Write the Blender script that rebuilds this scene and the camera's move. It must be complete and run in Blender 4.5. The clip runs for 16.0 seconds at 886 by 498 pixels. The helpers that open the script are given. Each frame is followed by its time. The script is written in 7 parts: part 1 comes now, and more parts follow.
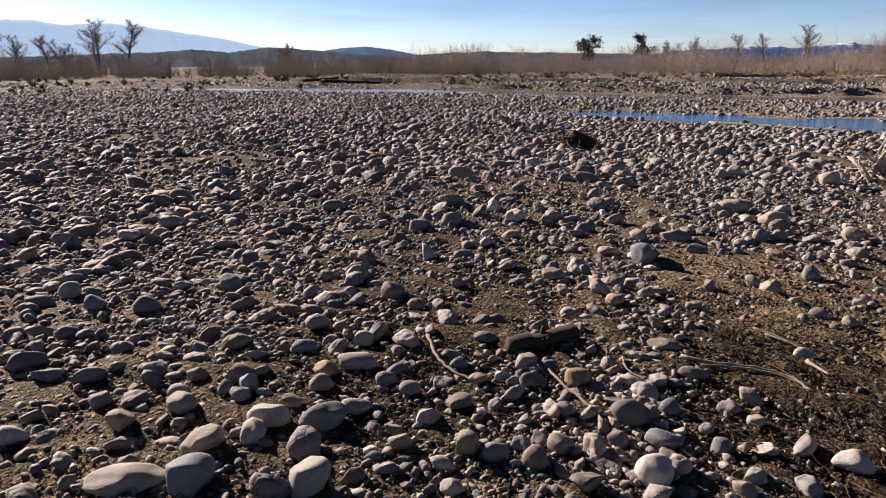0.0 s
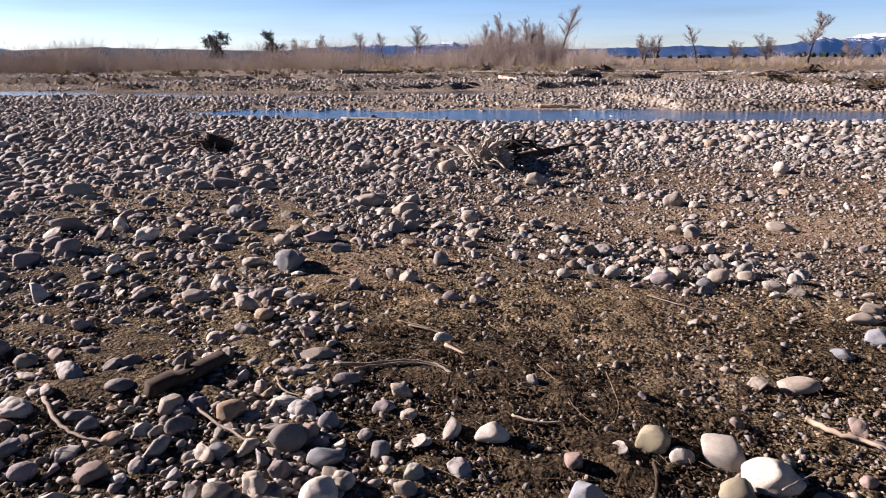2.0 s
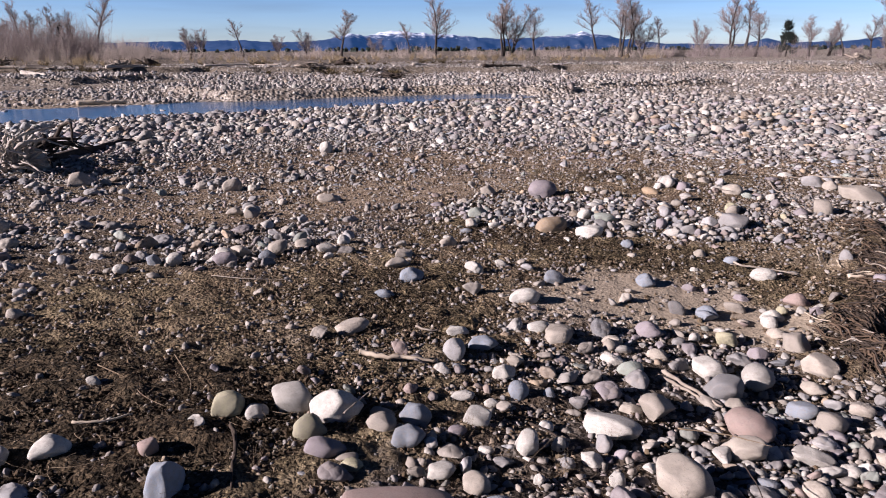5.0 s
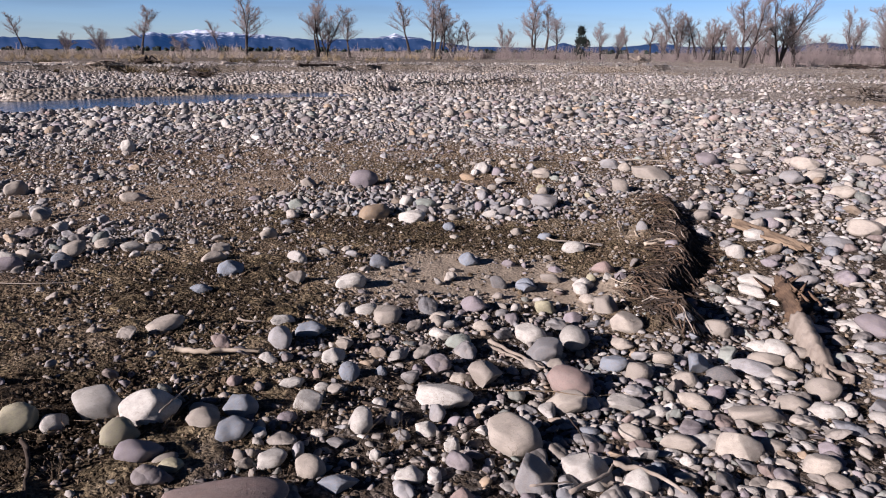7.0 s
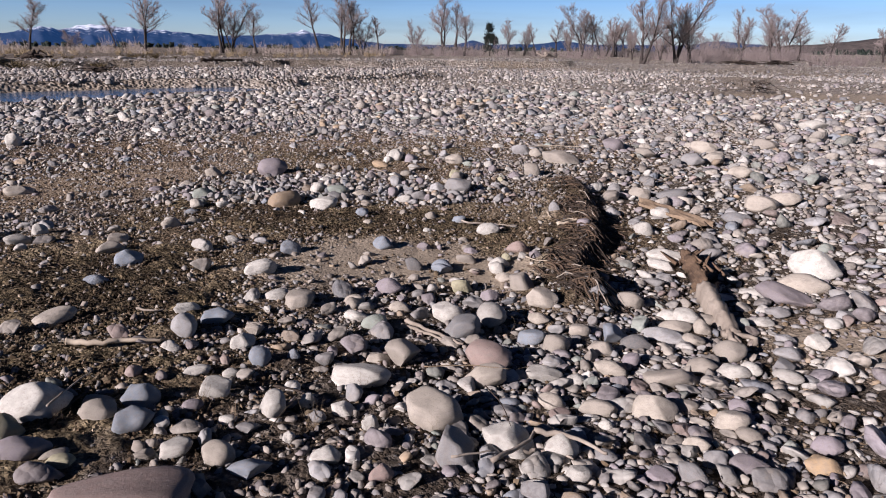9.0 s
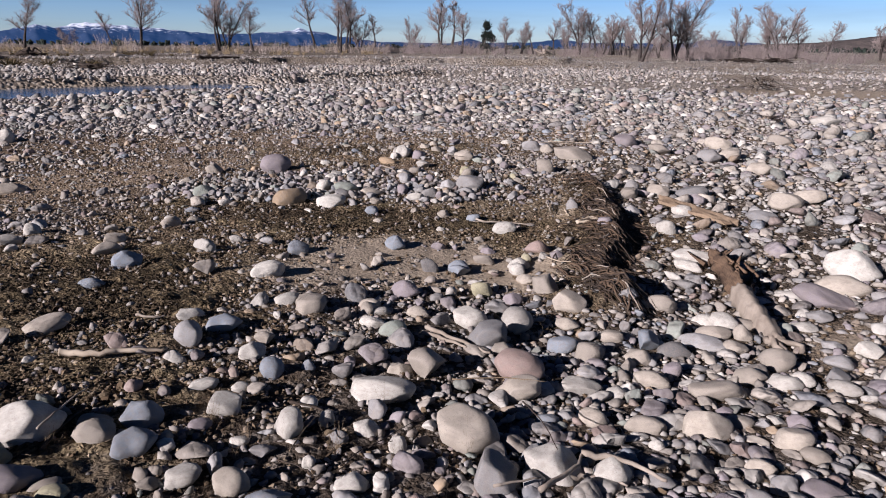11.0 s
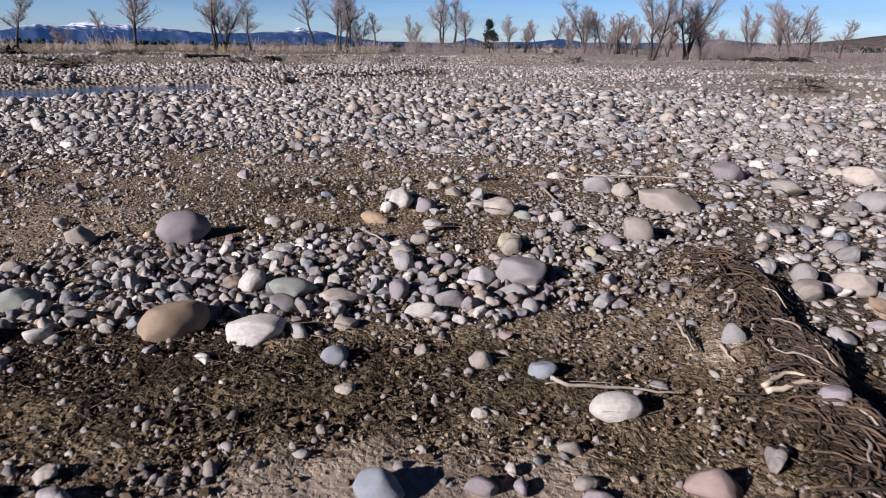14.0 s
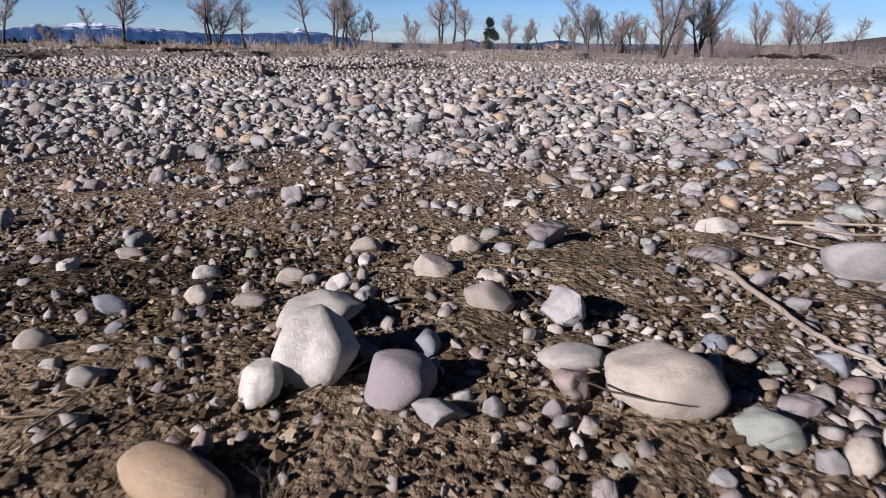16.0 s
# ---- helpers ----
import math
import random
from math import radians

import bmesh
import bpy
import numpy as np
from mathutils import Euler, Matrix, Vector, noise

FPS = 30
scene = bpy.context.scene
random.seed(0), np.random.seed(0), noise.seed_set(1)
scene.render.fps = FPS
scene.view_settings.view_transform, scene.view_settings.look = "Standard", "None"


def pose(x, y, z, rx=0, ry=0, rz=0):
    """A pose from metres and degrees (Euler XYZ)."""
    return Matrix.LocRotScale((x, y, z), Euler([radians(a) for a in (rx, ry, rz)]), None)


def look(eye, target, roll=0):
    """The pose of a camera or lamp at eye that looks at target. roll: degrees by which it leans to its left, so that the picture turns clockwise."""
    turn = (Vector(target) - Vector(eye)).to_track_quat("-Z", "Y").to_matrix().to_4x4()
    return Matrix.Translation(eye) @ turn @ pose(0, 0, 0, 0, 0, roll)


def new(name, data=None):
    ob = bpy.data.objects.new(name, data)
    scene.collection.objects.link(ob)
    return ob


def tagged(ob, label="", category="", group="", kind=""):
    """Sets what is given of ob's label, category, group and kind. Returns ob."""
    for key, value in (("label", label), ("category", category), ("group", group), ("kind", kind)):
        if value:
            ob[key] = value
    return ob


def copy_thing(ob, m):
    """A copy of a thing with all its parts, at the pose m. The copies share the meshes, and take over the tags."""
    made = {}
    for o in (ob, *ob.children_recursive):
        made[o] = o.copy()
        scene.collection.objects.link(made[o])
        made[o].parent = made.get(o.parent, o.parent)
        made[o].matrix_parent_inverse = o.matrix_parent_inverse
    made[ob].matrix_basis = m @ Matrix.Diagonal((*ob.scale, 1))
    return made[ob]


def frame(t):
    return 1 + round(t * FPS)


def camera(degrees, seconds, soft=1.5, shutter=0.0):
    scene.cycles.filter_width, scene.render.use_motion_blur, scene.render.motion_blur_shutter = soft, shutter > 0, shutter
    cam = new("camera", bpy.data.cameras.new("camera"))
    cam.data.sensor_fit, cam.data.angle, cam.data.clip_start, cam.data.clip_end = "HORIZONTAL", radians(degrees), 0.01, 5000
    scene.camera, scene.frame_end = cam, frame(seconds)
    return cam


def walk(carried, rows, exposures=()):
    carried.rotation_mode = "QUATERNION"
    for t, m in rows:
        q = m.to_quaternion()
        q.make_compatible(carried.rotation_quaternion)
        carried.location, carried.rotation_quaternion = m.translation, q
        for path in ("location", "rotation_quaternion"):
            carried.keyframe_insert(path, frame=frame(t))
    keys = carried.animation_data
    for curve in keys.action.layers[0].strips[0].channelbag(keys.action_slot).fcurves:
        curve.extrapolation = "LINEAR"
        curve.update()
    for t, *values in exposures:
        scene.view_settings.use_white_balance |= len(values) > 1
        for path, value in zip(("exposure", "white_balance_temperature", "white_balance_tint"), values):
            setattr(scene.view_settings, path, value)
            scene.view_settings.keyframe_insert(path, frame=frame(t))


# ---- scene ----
# ---------------------------------------------------------------- camera
cam = camera(64.9, 16.0, 1.0, 0.12)
PATH = [
    (0, (0.085, -0.463, 1.519), (-1.842, -0.316, 1.005), -0.50),
    (0.5, (0.065, -0.435, 1.549), (-1.826, -0.041, 1.03), -0.60),
    (1, (0.018, -0.388, 1.549), (-1.811, 0.229, 1.025), -0.60),
    (1.5, (-0.027, -0.344, 1.551), (-1.759, 0.505, 1.024), -0.47),
    (2, (-0.053, -0.329, 1.561), (-1.67, 0.722, 1.031), -0.48),
    (2.5, (-0.033, -0.33, 1.563), (-1.499, 0.922, 1.029), -0.49),
    (3, (-0.002, -0.326, 1.553), (-1.306, 1.092, 1.016), -0.50),
    (3.5, (0.054, -0.326, 1.544), (-1.099, 1.216, 1.002), -0.47),
    (4, (0.09, -0.325, 1.514), (-0.931, 1.306, 0.968), -0.37),
    (4.5, (0.107, -0.32, 1.492), (-0.767, 1.393, 0.944), -0.29),
    (4.7, (0.112, -0.325, 1.487), (-0.704, 1.416, 0.937), -0.31),
    (6.8, (0.106, -0.314, 1.38), (-0.169, 1.589, 0.832), 0.35),
    (7, (0.119, -0.295, 1.361), (-0.13, 1.612, 0.813), 0.38),
    (7.5, (0.154, -0.28, 1.328), (0.05, 1.64, 0.779), 0.48),
    (8, (0.162, -0.264, 1.289), (0.119, 1.658, 0.738), 0.56),
    (10.5, (0.021, -0.128, 1.21), (0.021, 1.793, 0.653), 0.60),
    (11, (0.0, 0.0, 1.185), (-0.0, 1.921, 0.627), 0.61),
    (11.5, (-0.011, 0.24, 1.158), (-0.011, 2.161, 0.601), 0.65),
    (12, (-0.051, 0.56, 1.152), (-0.052, 2.48, 0.594), 0.68),
    (12.5, (-0.093, 1.004, 1.139), (-0.095, 2.925, 0.581), 0.68),
    (13, (-0.139, 1.493, 1.119), (-0.139, 3.414, 0.56), 0.74),
    (13.5, (-0.148, 2.076, 1.112), (-0.15, 3.996, 0.553), 0.65),
    (14, (-0.144, 2.754, 1.089), (-0.146, 4.674, 0.53), 0.64),
    (14.5, (-0.165, 3.552, 0.976), (-0.165, 5.472, 0.419), 0.71),
    (15, (-0.173, 4.254, 0.943), (-0.173, 6.175, 0.384), 0.64),
    (15.5, (-0.179, 5.113, 0.838), (-0.179, 7.033, 0.28), 0.69),
    (16, (-0.19, 5.904, 0.685), (-0.188, 7.825, 0.129), 0.73),
]

walk(cam, [(t, look(eye, target, roll)) for t, eye, target, roll in PATH], [(0, 0.58, 7000, 25), (1.5, 0.87, 6850, 28), (3.0, 0.9, 6450, 29), (4.0, 0.72, 6300, 29), (4.7, 0.6, 6150, 28), (7.0, 0.33, 6060, 25), (11.0, 0.2, 5980, 23), (16.0, 0.2, 5890, 22)])

# ---------------------------------------------------------------- light
SUN_EL, SUN_FROM = 21.5, (-0.78, -0.62)      # the low sun stands behind the first view's edge
sun_az = math.atan2(SUN_FROM[0], SUN_FROM[1])
world = bpy.data.worlds.new("sky")
scene.world = world
world.use_nodes = True
wn = world.node_tree.nodes
sky = wn.new("ShaderNodeTexSky")
sky.sky_type, sky.sun_disc = "NISHITA", False
sky.sun_elevation, sky.sun_rotation = radians(SUN_EL), sun_az
sky.air_density, sky.dust_density, sky.ozone_density, sky.altitude = 0.8, 1.2, 3.0, 1900
back = wn["Background"]
back.inputs["Strength"].default_value = 0.05
wl = world.node_tree.links
wco = wn.new("ShaderNodeTexCoord")
wsep = wn.new("ShaderNodeSeparateXYZ")
wl.new(wco.outputs["Generated"], wsep.inputs[0])
deep = wn.new("ShaderNodeValToRGB")                # whitish at the skyline, clear blue above it; unseen upper sky dimmed to cut fill light
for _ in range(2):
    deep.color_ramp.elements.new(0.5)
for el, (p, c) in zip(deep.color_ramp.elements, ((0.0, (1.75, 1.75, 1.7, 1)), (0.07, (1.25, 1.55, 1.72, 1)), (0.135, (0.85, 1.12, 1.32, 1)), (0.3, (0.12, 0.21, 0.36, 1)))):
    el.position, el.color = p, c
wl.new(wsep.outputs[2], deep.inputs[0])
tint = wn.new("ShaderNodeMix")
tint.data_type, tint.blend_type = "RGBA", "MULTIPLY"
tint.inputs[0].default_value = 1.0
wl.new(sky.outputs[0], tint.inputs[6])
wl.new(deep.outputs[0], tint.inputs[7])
stretch = wn.new("ShaderNodeMapping")              # thin streaks of high cloud
stretch.inputs["Scale"].default_value = (2.2, 2.2, 26.0)
wl.new(wco.outputs["Generated"], stretch.inputs[0])
veil = wn.new("ShaderNodeTexNoise")
veil.inputs["Scale"].default_value, veil.inputs["Detail"].default_value = 1.6, 5.0
wl.new(stretch.outputs[0], veil.inputs["Vector"])
thin = wn.new("ShaderNodeMapRange")
for k, v in zip(("From Min", "From Max", "To Min", "To Max"), (0.48, 0.72, 0.0, 0.35)):
    thin.inputs[k].default_value = v
wl.new(veil.outputs["Fac"], thin.inputs["Value"])
cirrus = wn.new("ShaderNodeMix")
cirrus.data_type = "RGBA"
wl.new(thin.outputs[0], cirrus.inputs[0])
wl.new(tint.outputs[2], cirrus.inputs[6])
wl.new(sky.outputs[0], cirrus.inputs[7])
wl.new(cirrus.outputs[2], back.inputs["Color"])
lamp = bpy.data.lights.new("sun", "SUN")
lamp.energy, lamp.angle, lamp.color = 7.6, radians(0.6), (1.0, 0.93, 0.83)
sun = new("sun", lamp)
sun.matrix_world = look((SUN_FROM[0] * 50, SUN_FROM[1] * 50, 50 * math.tan(radians(SUN_EL))), (0, 0, 0))


# ---------------------------------------------------------------- materials
class Mat:
    """A node material with a few short-hands."""

    def __init__(self, name, rough=0.8, spec=0.3):
        self.m = bpy.data.materials.new(name)
        self.m.use_nodes = True
        self.t = self.m.node_tree
        self.b = self.t.nodes["Principled BSDF"]
        self.b.inputs["Roughness"].default_value = rough
        self.b.inputs["Specular IOR Level"].default_value = spec
        self.co = self.node("ShaderNodeTexCoord").outputs["Object"]

    def node(self, kind, **given):
        n = self.t.nodes.new(kind)
        for key, value in given.items():
            n.inputs[key].default_value = value
        return n

    def link(self, a, b):
        self.t.links.new(a, b)

    def world_co(self):
        self.co = self.node("ShaderNodeNewGeometry").outputs["Position"]

    def noise(self, scale, detail=3.0, rough=0.6, stretch=None):
        n = self.node("ShaderNodeTexNoise", Scale=scale, Detail=detail, Roughness=rough)
        src = self.co
        if stretch:
            mp = self.node("ShaderNodeMapping")
            mp.inputs["Scale"].default_value = stretch
            self.link(src, mp.inputs[0])
            src = mp.outputs[0]
        self.link(src, n.inputs["Vector"])
        return n.outputs["Fac"]

    def ramp(self, fac, stops, mode="LINEAR"):
        n = self.node("ShaderNodeValToRGB")
        n.color_ramp.interpolation = mode
        e = n.color_ramp.elements
        while len(e) < len(stops):
            e.new(0.5)
        for el, (p, c) in zip(e, stops):
            el.position, el.color = p, (*c, 1) if len(c) == 3 else c
        self.link(fac, n.inputs[0])
        return n.outputs[0]

    def grey(self, fac, lo, hi, a=0.0, b=1.0):
        n = self.node("ShaderNodeMapRange")
        for k, v in zip(("From Min", "From Max", "To Min", "To Max"), (lo, hi, a, b)):
            n.inputs[k].default_value = v
        self.link(fac, n.inputs["Value"])
        return n.outputs[0]

    def mix(self, fac, a, b, mode="MIX"):
        n = self.node("ShaderNodeMix")
        n.data_type, n.blend_type = "RGBA", mode
        for sock, v in zip((n.inputs[0], n.inputs[6], n.inputs[7]), (fac, a, b)):
            if isinstance(v, (int, float)):
                sock.default_value = v
            elif isinstance(v, tuple):
                sock.default_value = (*v, 1)
            else:
                self.link(v, sock)
        return n.outputs[2]

    def color(self, v):
        self.link(v, self.b.inputs["Base Color"]) if not isinstance(v, tuple) else setattr(self.b.inputs["Base Color"], "default_value", (*v, 1))
        return self

    def bump(self, fac, strength, dist):
        n = self.node("ShaderNodeBump", Distance=dist)
        if isinstance(strength, (int, float)):
            n.inputs["Strength"].default_value = strength
        else:
            self.link(strength, n.inputs["Strength"])
        self.link(fac, n.inputs["Height"])
        self.last = n
        self.link(n.outputs[0], self.b.inputs["Normal"])
        return self


STONE_TONES = {
    "cream": (0.47, 0.45, 0.40), "tan": (0.33, 0.29, 0.235), "olive": (0.29, 0.27, 0.16), "ochre": (0.33, 0.22, 0.11),
    "blue_grey": (0.15, 0.185, 0.225), "grey": (0.26, 0.26, 0.26), "mauve": (0.20, 0.172, 0.192), "rust": (0.23, 0.158, 0.135),
    "charcoal": (0.115, 0.12, 0.125), "sage": (0.20, 0.235, 0.20)}


def stone_skin(m, tone, facet=1.6, chips=0.12):
    """Grain, veins, pits and dried silt on river stones."""
    big, fine = m.noise(9, 4), m.noise(70, 4, 0.7)
    c = m.mix(m.grey(big, 0.3, 0.7), tone, m.mix(0.5, tone, (0.20, 0.17, 0.15)))
    c = m.mix(m.grey(fine, 0.35, 0.75, 0, 0.4), c, m.mix(0.5, tone, (0.5, 0.48, 0.45)))
    c = m.mix(m.grey(m.noise(2.6, 4, 0.6), 0.48, 0.68, 0, 0.5), c, m.mix(0.55, c, (0.10, 0.08, 0.065)))
    c = m.mix(m.grey(m.noise(16, 5, 0.7), 0.54, 0.7, 0, 0.5), c, (0.26, 0.22, 0.175))
    vein = m.node("ShaderNodeMath")
    vein.operation = "ABSOLUTE"
    m.link(m.grey(m.noise(5, 3, 0.5, (1, 1, 2.5)), 0.3, 0.7, -1, 1), vein.inputs[0])
    c = m.mix(m.grey(vein.outputs[0], 0.0, 0.05, 0.5, 0.0), c, (0.13, 0.11, 0.10))
    m.color(c)
    chip = m.node("ShaderNodeTexVoronoi", Scale=facet, Randomness=1.0)
    m.link(m.co, chip.inputs["Vector"])
    grain = m.mix(0.3, m.mix(0.5, m.noise(28, 4, 0.65), m.noise(9, 3, 0.5)), fine)
    first = m.node("ShaderNodeBump", Strength=chips, Distance=0.03)
    m.link(m.grey(chip.outputs["Distance"], 0.1, 0.8, 1.0, 0.0), first.inputs["Height"])
    m.bump(grain, 0.55, 0.01)
    m.link(first.outputs[0], m.last.inputs["Normal"])
    return m.m


def tone_material(name, tone):
    m = Mat("stone_" + name, 0.78, 0.3)
    r = m.node("ShaderNodeObjectInfo").outputs["Random"]
    hsv = m.node("ShaderNodeHueSaturation")
    m.link(m.grey(r, 0, 1, 0.64, 1.2), hsv.inputs["Value"])
    hsv.inputs["Color"].default_value = (*tone, 1)
    return stone_skin(m, hsv.outputs[0])


EVEN = ["tan", "grey", "cream", "mauve", "tan", "blue_grey", "cream", "grey", "tan", "cream", "mauve", "grey", "tan", "charcoal", "cream", "grey", "rust", "tan", "cream", "mauve", "grey", "tan", "sage", "ochre"]
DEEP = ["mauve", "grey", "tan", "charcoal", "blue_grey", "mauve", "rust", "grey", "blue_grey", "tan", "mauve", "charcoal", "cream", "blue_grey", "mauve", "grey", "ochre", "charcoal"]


# Tones pulled towards silt, which for the backlit stones is a shade tint.
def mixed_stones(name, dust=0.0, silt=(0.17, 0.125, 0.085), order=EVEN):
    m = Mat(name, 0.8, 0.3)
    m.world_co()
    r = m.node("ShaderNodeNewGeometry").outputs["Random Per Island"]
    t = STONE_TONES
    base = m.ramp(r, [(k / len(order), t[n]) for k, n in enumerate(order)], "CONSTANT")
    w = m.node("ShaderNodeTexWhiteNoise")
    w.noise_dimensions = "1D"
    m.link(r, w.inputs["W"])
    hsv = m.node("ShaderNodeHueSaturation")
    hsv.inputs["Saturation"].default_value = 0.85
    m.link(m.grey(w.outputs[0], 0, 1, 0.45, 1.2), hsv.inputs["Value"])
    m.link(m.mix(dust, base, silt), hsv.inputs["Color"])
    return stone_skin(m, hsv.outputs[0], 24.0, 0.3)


MAT = {n: tone_material(n, c) for n, c in STONE_TONES.items()}
MIXED = mixed_stones("mixed_stones")
PALER = mixed_stones("silted_cobbles", 0.45, (0.30, 0.265, 0.225))
DUSTY = mixed_stones("dusty_gravel", 0.4)
# Mauve and blue stones with backlit shade put into their colour by a dark tint.
SHADE_TONED = mixed_stones("shade_toned_stones", 0.3, (0.075, 0.058, 0.05), DEEP)


def ground_material():
    m = Mat("river_soil", 0.95, 0.1)
    m.world_co()
    at = m.node("ShaderNodeAttribute")
    at.attribute_name = "cover"                      # red: sand, green: moss and dead plants, blue: gravel
    sep = m.node("ShaderNodeSeparateColor")
    m.link(at.outputs["Color"], sep.inputs[0])
    n1, n2, n3, n4 = m.noise(1.3, 4), m.noise(14, 5, 0.7), m.noise(90, 4, 0.7), m.noise(0.16, 4)
    silt = m.mix(n2, (0.26, 0.19, 0.13), (0.12, 0.082, 0.052))
    sand = m.mix(n2, (0.36, 0.30, 0.23), (0.24, 0.195, 0.145))
    fleck = m.node("ShaderNodeTexVoronoi", Scale=70.0, Randomness=1.0)
    m.link(m.co, fleck.inputs["Vector"])
    bit = m.node("ShaderNodeSeparateColor")
    m.link(fleck.outputs["Color"], bit.inputs[0])
    shred = m.mix(m.grey(n3, 0.35, 0.65), bit.outputs[0], n2)
    pale_moss = m.mix(m.grey(shred, 0.25, 0.75), (0.055, 0.043, 0.023), (0.28, 0.222, 0.13))
    deep_moss = m.mix(m.grey(shred, 0.3, 0.8), (0.012, 0.009, 0.006), (0.11, 0.078, 0.048))
    moss = m.mix(m.grey(m.mix(0.3, sep.outputs[1], n1), 0.5, 0.8), pale_moss, deep_moss)
    v = m.node("ShaderNodeTexVoronoi", Scale=16.0, Randomness=1.0)
    m.link(m.co, v.inputs["Vector"])
    # Gaps between pebble cells are coloured dark to imitate the shade there.
    peb = m.mix(m.grey(v.outputs["Distance"], 0.25, 0.6), m.mix(m.grey(v.outputs["Color"], 0.2, 0.8), (0.08, 0.07, 0.06), (0.26, 0.235, 0.21)), (0.04, 0.032, 0.025))
    peb = m.mix(0.3, peb, (0.15, 0.115, 0.085))
    v2 = m.node("ShaderNodeTexVoronoi", Scale=7.0, Randomness=1.0)
    m.link(m.co, v2.inputs["Vector"])
    pale = m.mix(m.grey(v2.outputs["Color"], 0.15, 0.85), (0.21, 0.18, 0.15), (0.55, 0.505, 0.45))
    pale = m.mix(m.grey(m.noise(0.9, 6, 0.75), 0.42, 0.62, 0, 0.45), pale, (0.31, 0.265, 0.215))
    pale = m.mix(m.grey(m.noise(2.4, 6, 0.85), 0.42, 0.6, 0.6, 0.0), pale, (0.10, 0.08, 0.065))
    peb = m.mix(at.outputs["Alpha"], peb, m.mix(m.grey(m.noise(0.11, 5), 0.5, 0.62, 0, 0.7), pale, (0.25, 0.20, 0.145)))
    c = m.mix(m.grey(n3, 0.3, 0.7, 0, 0.5), silt, (0.19, 0.14, 0.10))
    c = m.mix(sep.outputs[2], c, peb)
    c = m.mix(m.grey(m.mix(0.55, sep.outputs[1], n1), 0.36, 0.6), c, moss)
    c = m.mix(m.grey(m.mix(0.5, sep.outputs[0], n2), 0.4, 0.62), c, sand)
    c = m.mix(m.grey(n4, 0.45, 0.7, 0, 0.35), c, (0.16, 0.125, 0.08))
    blotch = m.noise(7, 6, 0.85)
    c = m.mix(m.grey(sep.outputs[0], 0.3, 0.9, 0.8, 0.3), c, m.mix(m.grey(blotch, 0.4, 0.6), (0.45, 0.43, 0.4), (1.45, 1.45, 1.45)), "MULTIPLY")
    m.color(m.mix(m.grey(sep.outputs[0], 0.1, 0.8, 0.55, 0.2), c, m.mix(bit.outputs[1], (0.25, 0.25, 0.25), (1.7, 1.7, 1.7)), "MULTIPLY"))
    clod = m.node("ShaderNodeTexVoronoi", Scale=38.0, Randomness=1.0)
    wv = m.node("ShaderNodeVectorMath")
    wv.operation = "MULTIPLY_ADD"
    nz = m.node("ShaderNodeTexNoise", Scale=30.0, Detail=3.0)
    m.link(m.co, nz.inputs["Vector"])
    m.link(nz.outputs["Color"], wv.inputs[0])
    wv.inputs[1].default_value = (0.05, 0.05, 0.05)
    m.link(m.co, wv.inputs[2])
    m.link(wv.outputs[0], clod.inputs["Vector"])
    crumbly = m.mix(0.4, m.mix(0.4, n2, n3), m.grey(clod.outputs["Distance"], 0.0, 0.7, 1.0, 0.0))
    m.bump(m.mix(at.outputs["Alpha"], crumbly, m.grey(v2.outputs["Distance"], 0.0, 0.7, 1.4, 0.0)), m.grey(sep.outputs[0], 0.2, 0.9, 1.0, 0.3), 0.05)
    return m.m


def simple(name, a, b, scale=12.0, rough=0.85, bump=0.3, dist=0.01, stretch=None, world=False):
    m = Mat(name, rough, 0.2)
    if world:
        m.world_co()
    n = m.noise(scale, 5, 0.65, stretch)
    m.color(m.mix(m.grey(n, 0.3, 0.7), a, b))
    m.bump(n, bump, dist)
    return m.m


SOIL = ground_material()
DRIFT = simple("weathered_driftwood", (0.33, 0.285, 0.235), (0.15, 0.12, 0.095), 9, 0.85, 0.6, 0.01, (1, 1, 0.12))
PALE = simple("bleached_wood", (0.48, 0.41, 0.32), (0.30, 0.24, 0.175), 10, 0.8, 0.4, 0.006)
DARKWOOD = simple("dark_rotten_wood", (0.06, 0.044, 0.034), (0.024, 0.019, 0.015), 14, 0.9, 0.7, 0.01, (1, 1, 0.15))
BARK = simple("cottonwood_bark", (0.065, 0.054, 0.048), (0.03, 0.025, 0.023), 2.5, 0.95, 0.5, 0.03)
TWIG = simple("bare_twigs", (0.29, 0.24, 0.225), (0.20, 0.165, 0.155), 0.8, 0.9, 0.0, 0.01, None, True)
WILLOW = simple("willow_brush", (0.41, 0.345, 0.30), (0.27, 0.225, 0.195), 0.12, 0.9, 0.0, 0.01, None, True)
GRASS = simple("dry_grass", (0.34, 0.27, 0.17), (0.22, 0.165, 0.10), 0.3, 0.9, 0.0, 0.01, None, True)
NEEDLE = simple("juniper_needles", (0.026, 0.033, 0.026), (0.014, 0.02, 0.016), 1.2, 0.8, 0.0)
STEM = simple("dry_stems", (0.25, 0.19, 0.125), (0.12, 0.085, 0.055), 3.0, 0.85, 0.0, 0.01, None, True)
LITTER = simple("dead_leaf_litter", (0.125, 0.095, 0.045), (0.055, 0.04, 0.022), 5.0, 0.95, 0.0, 0.01, None, True)
PINES = simple("far_pines", (0.03, 0.04, 0.03), (0.015, 0.022, 0.02), 0.4, 0.9, 0.0)


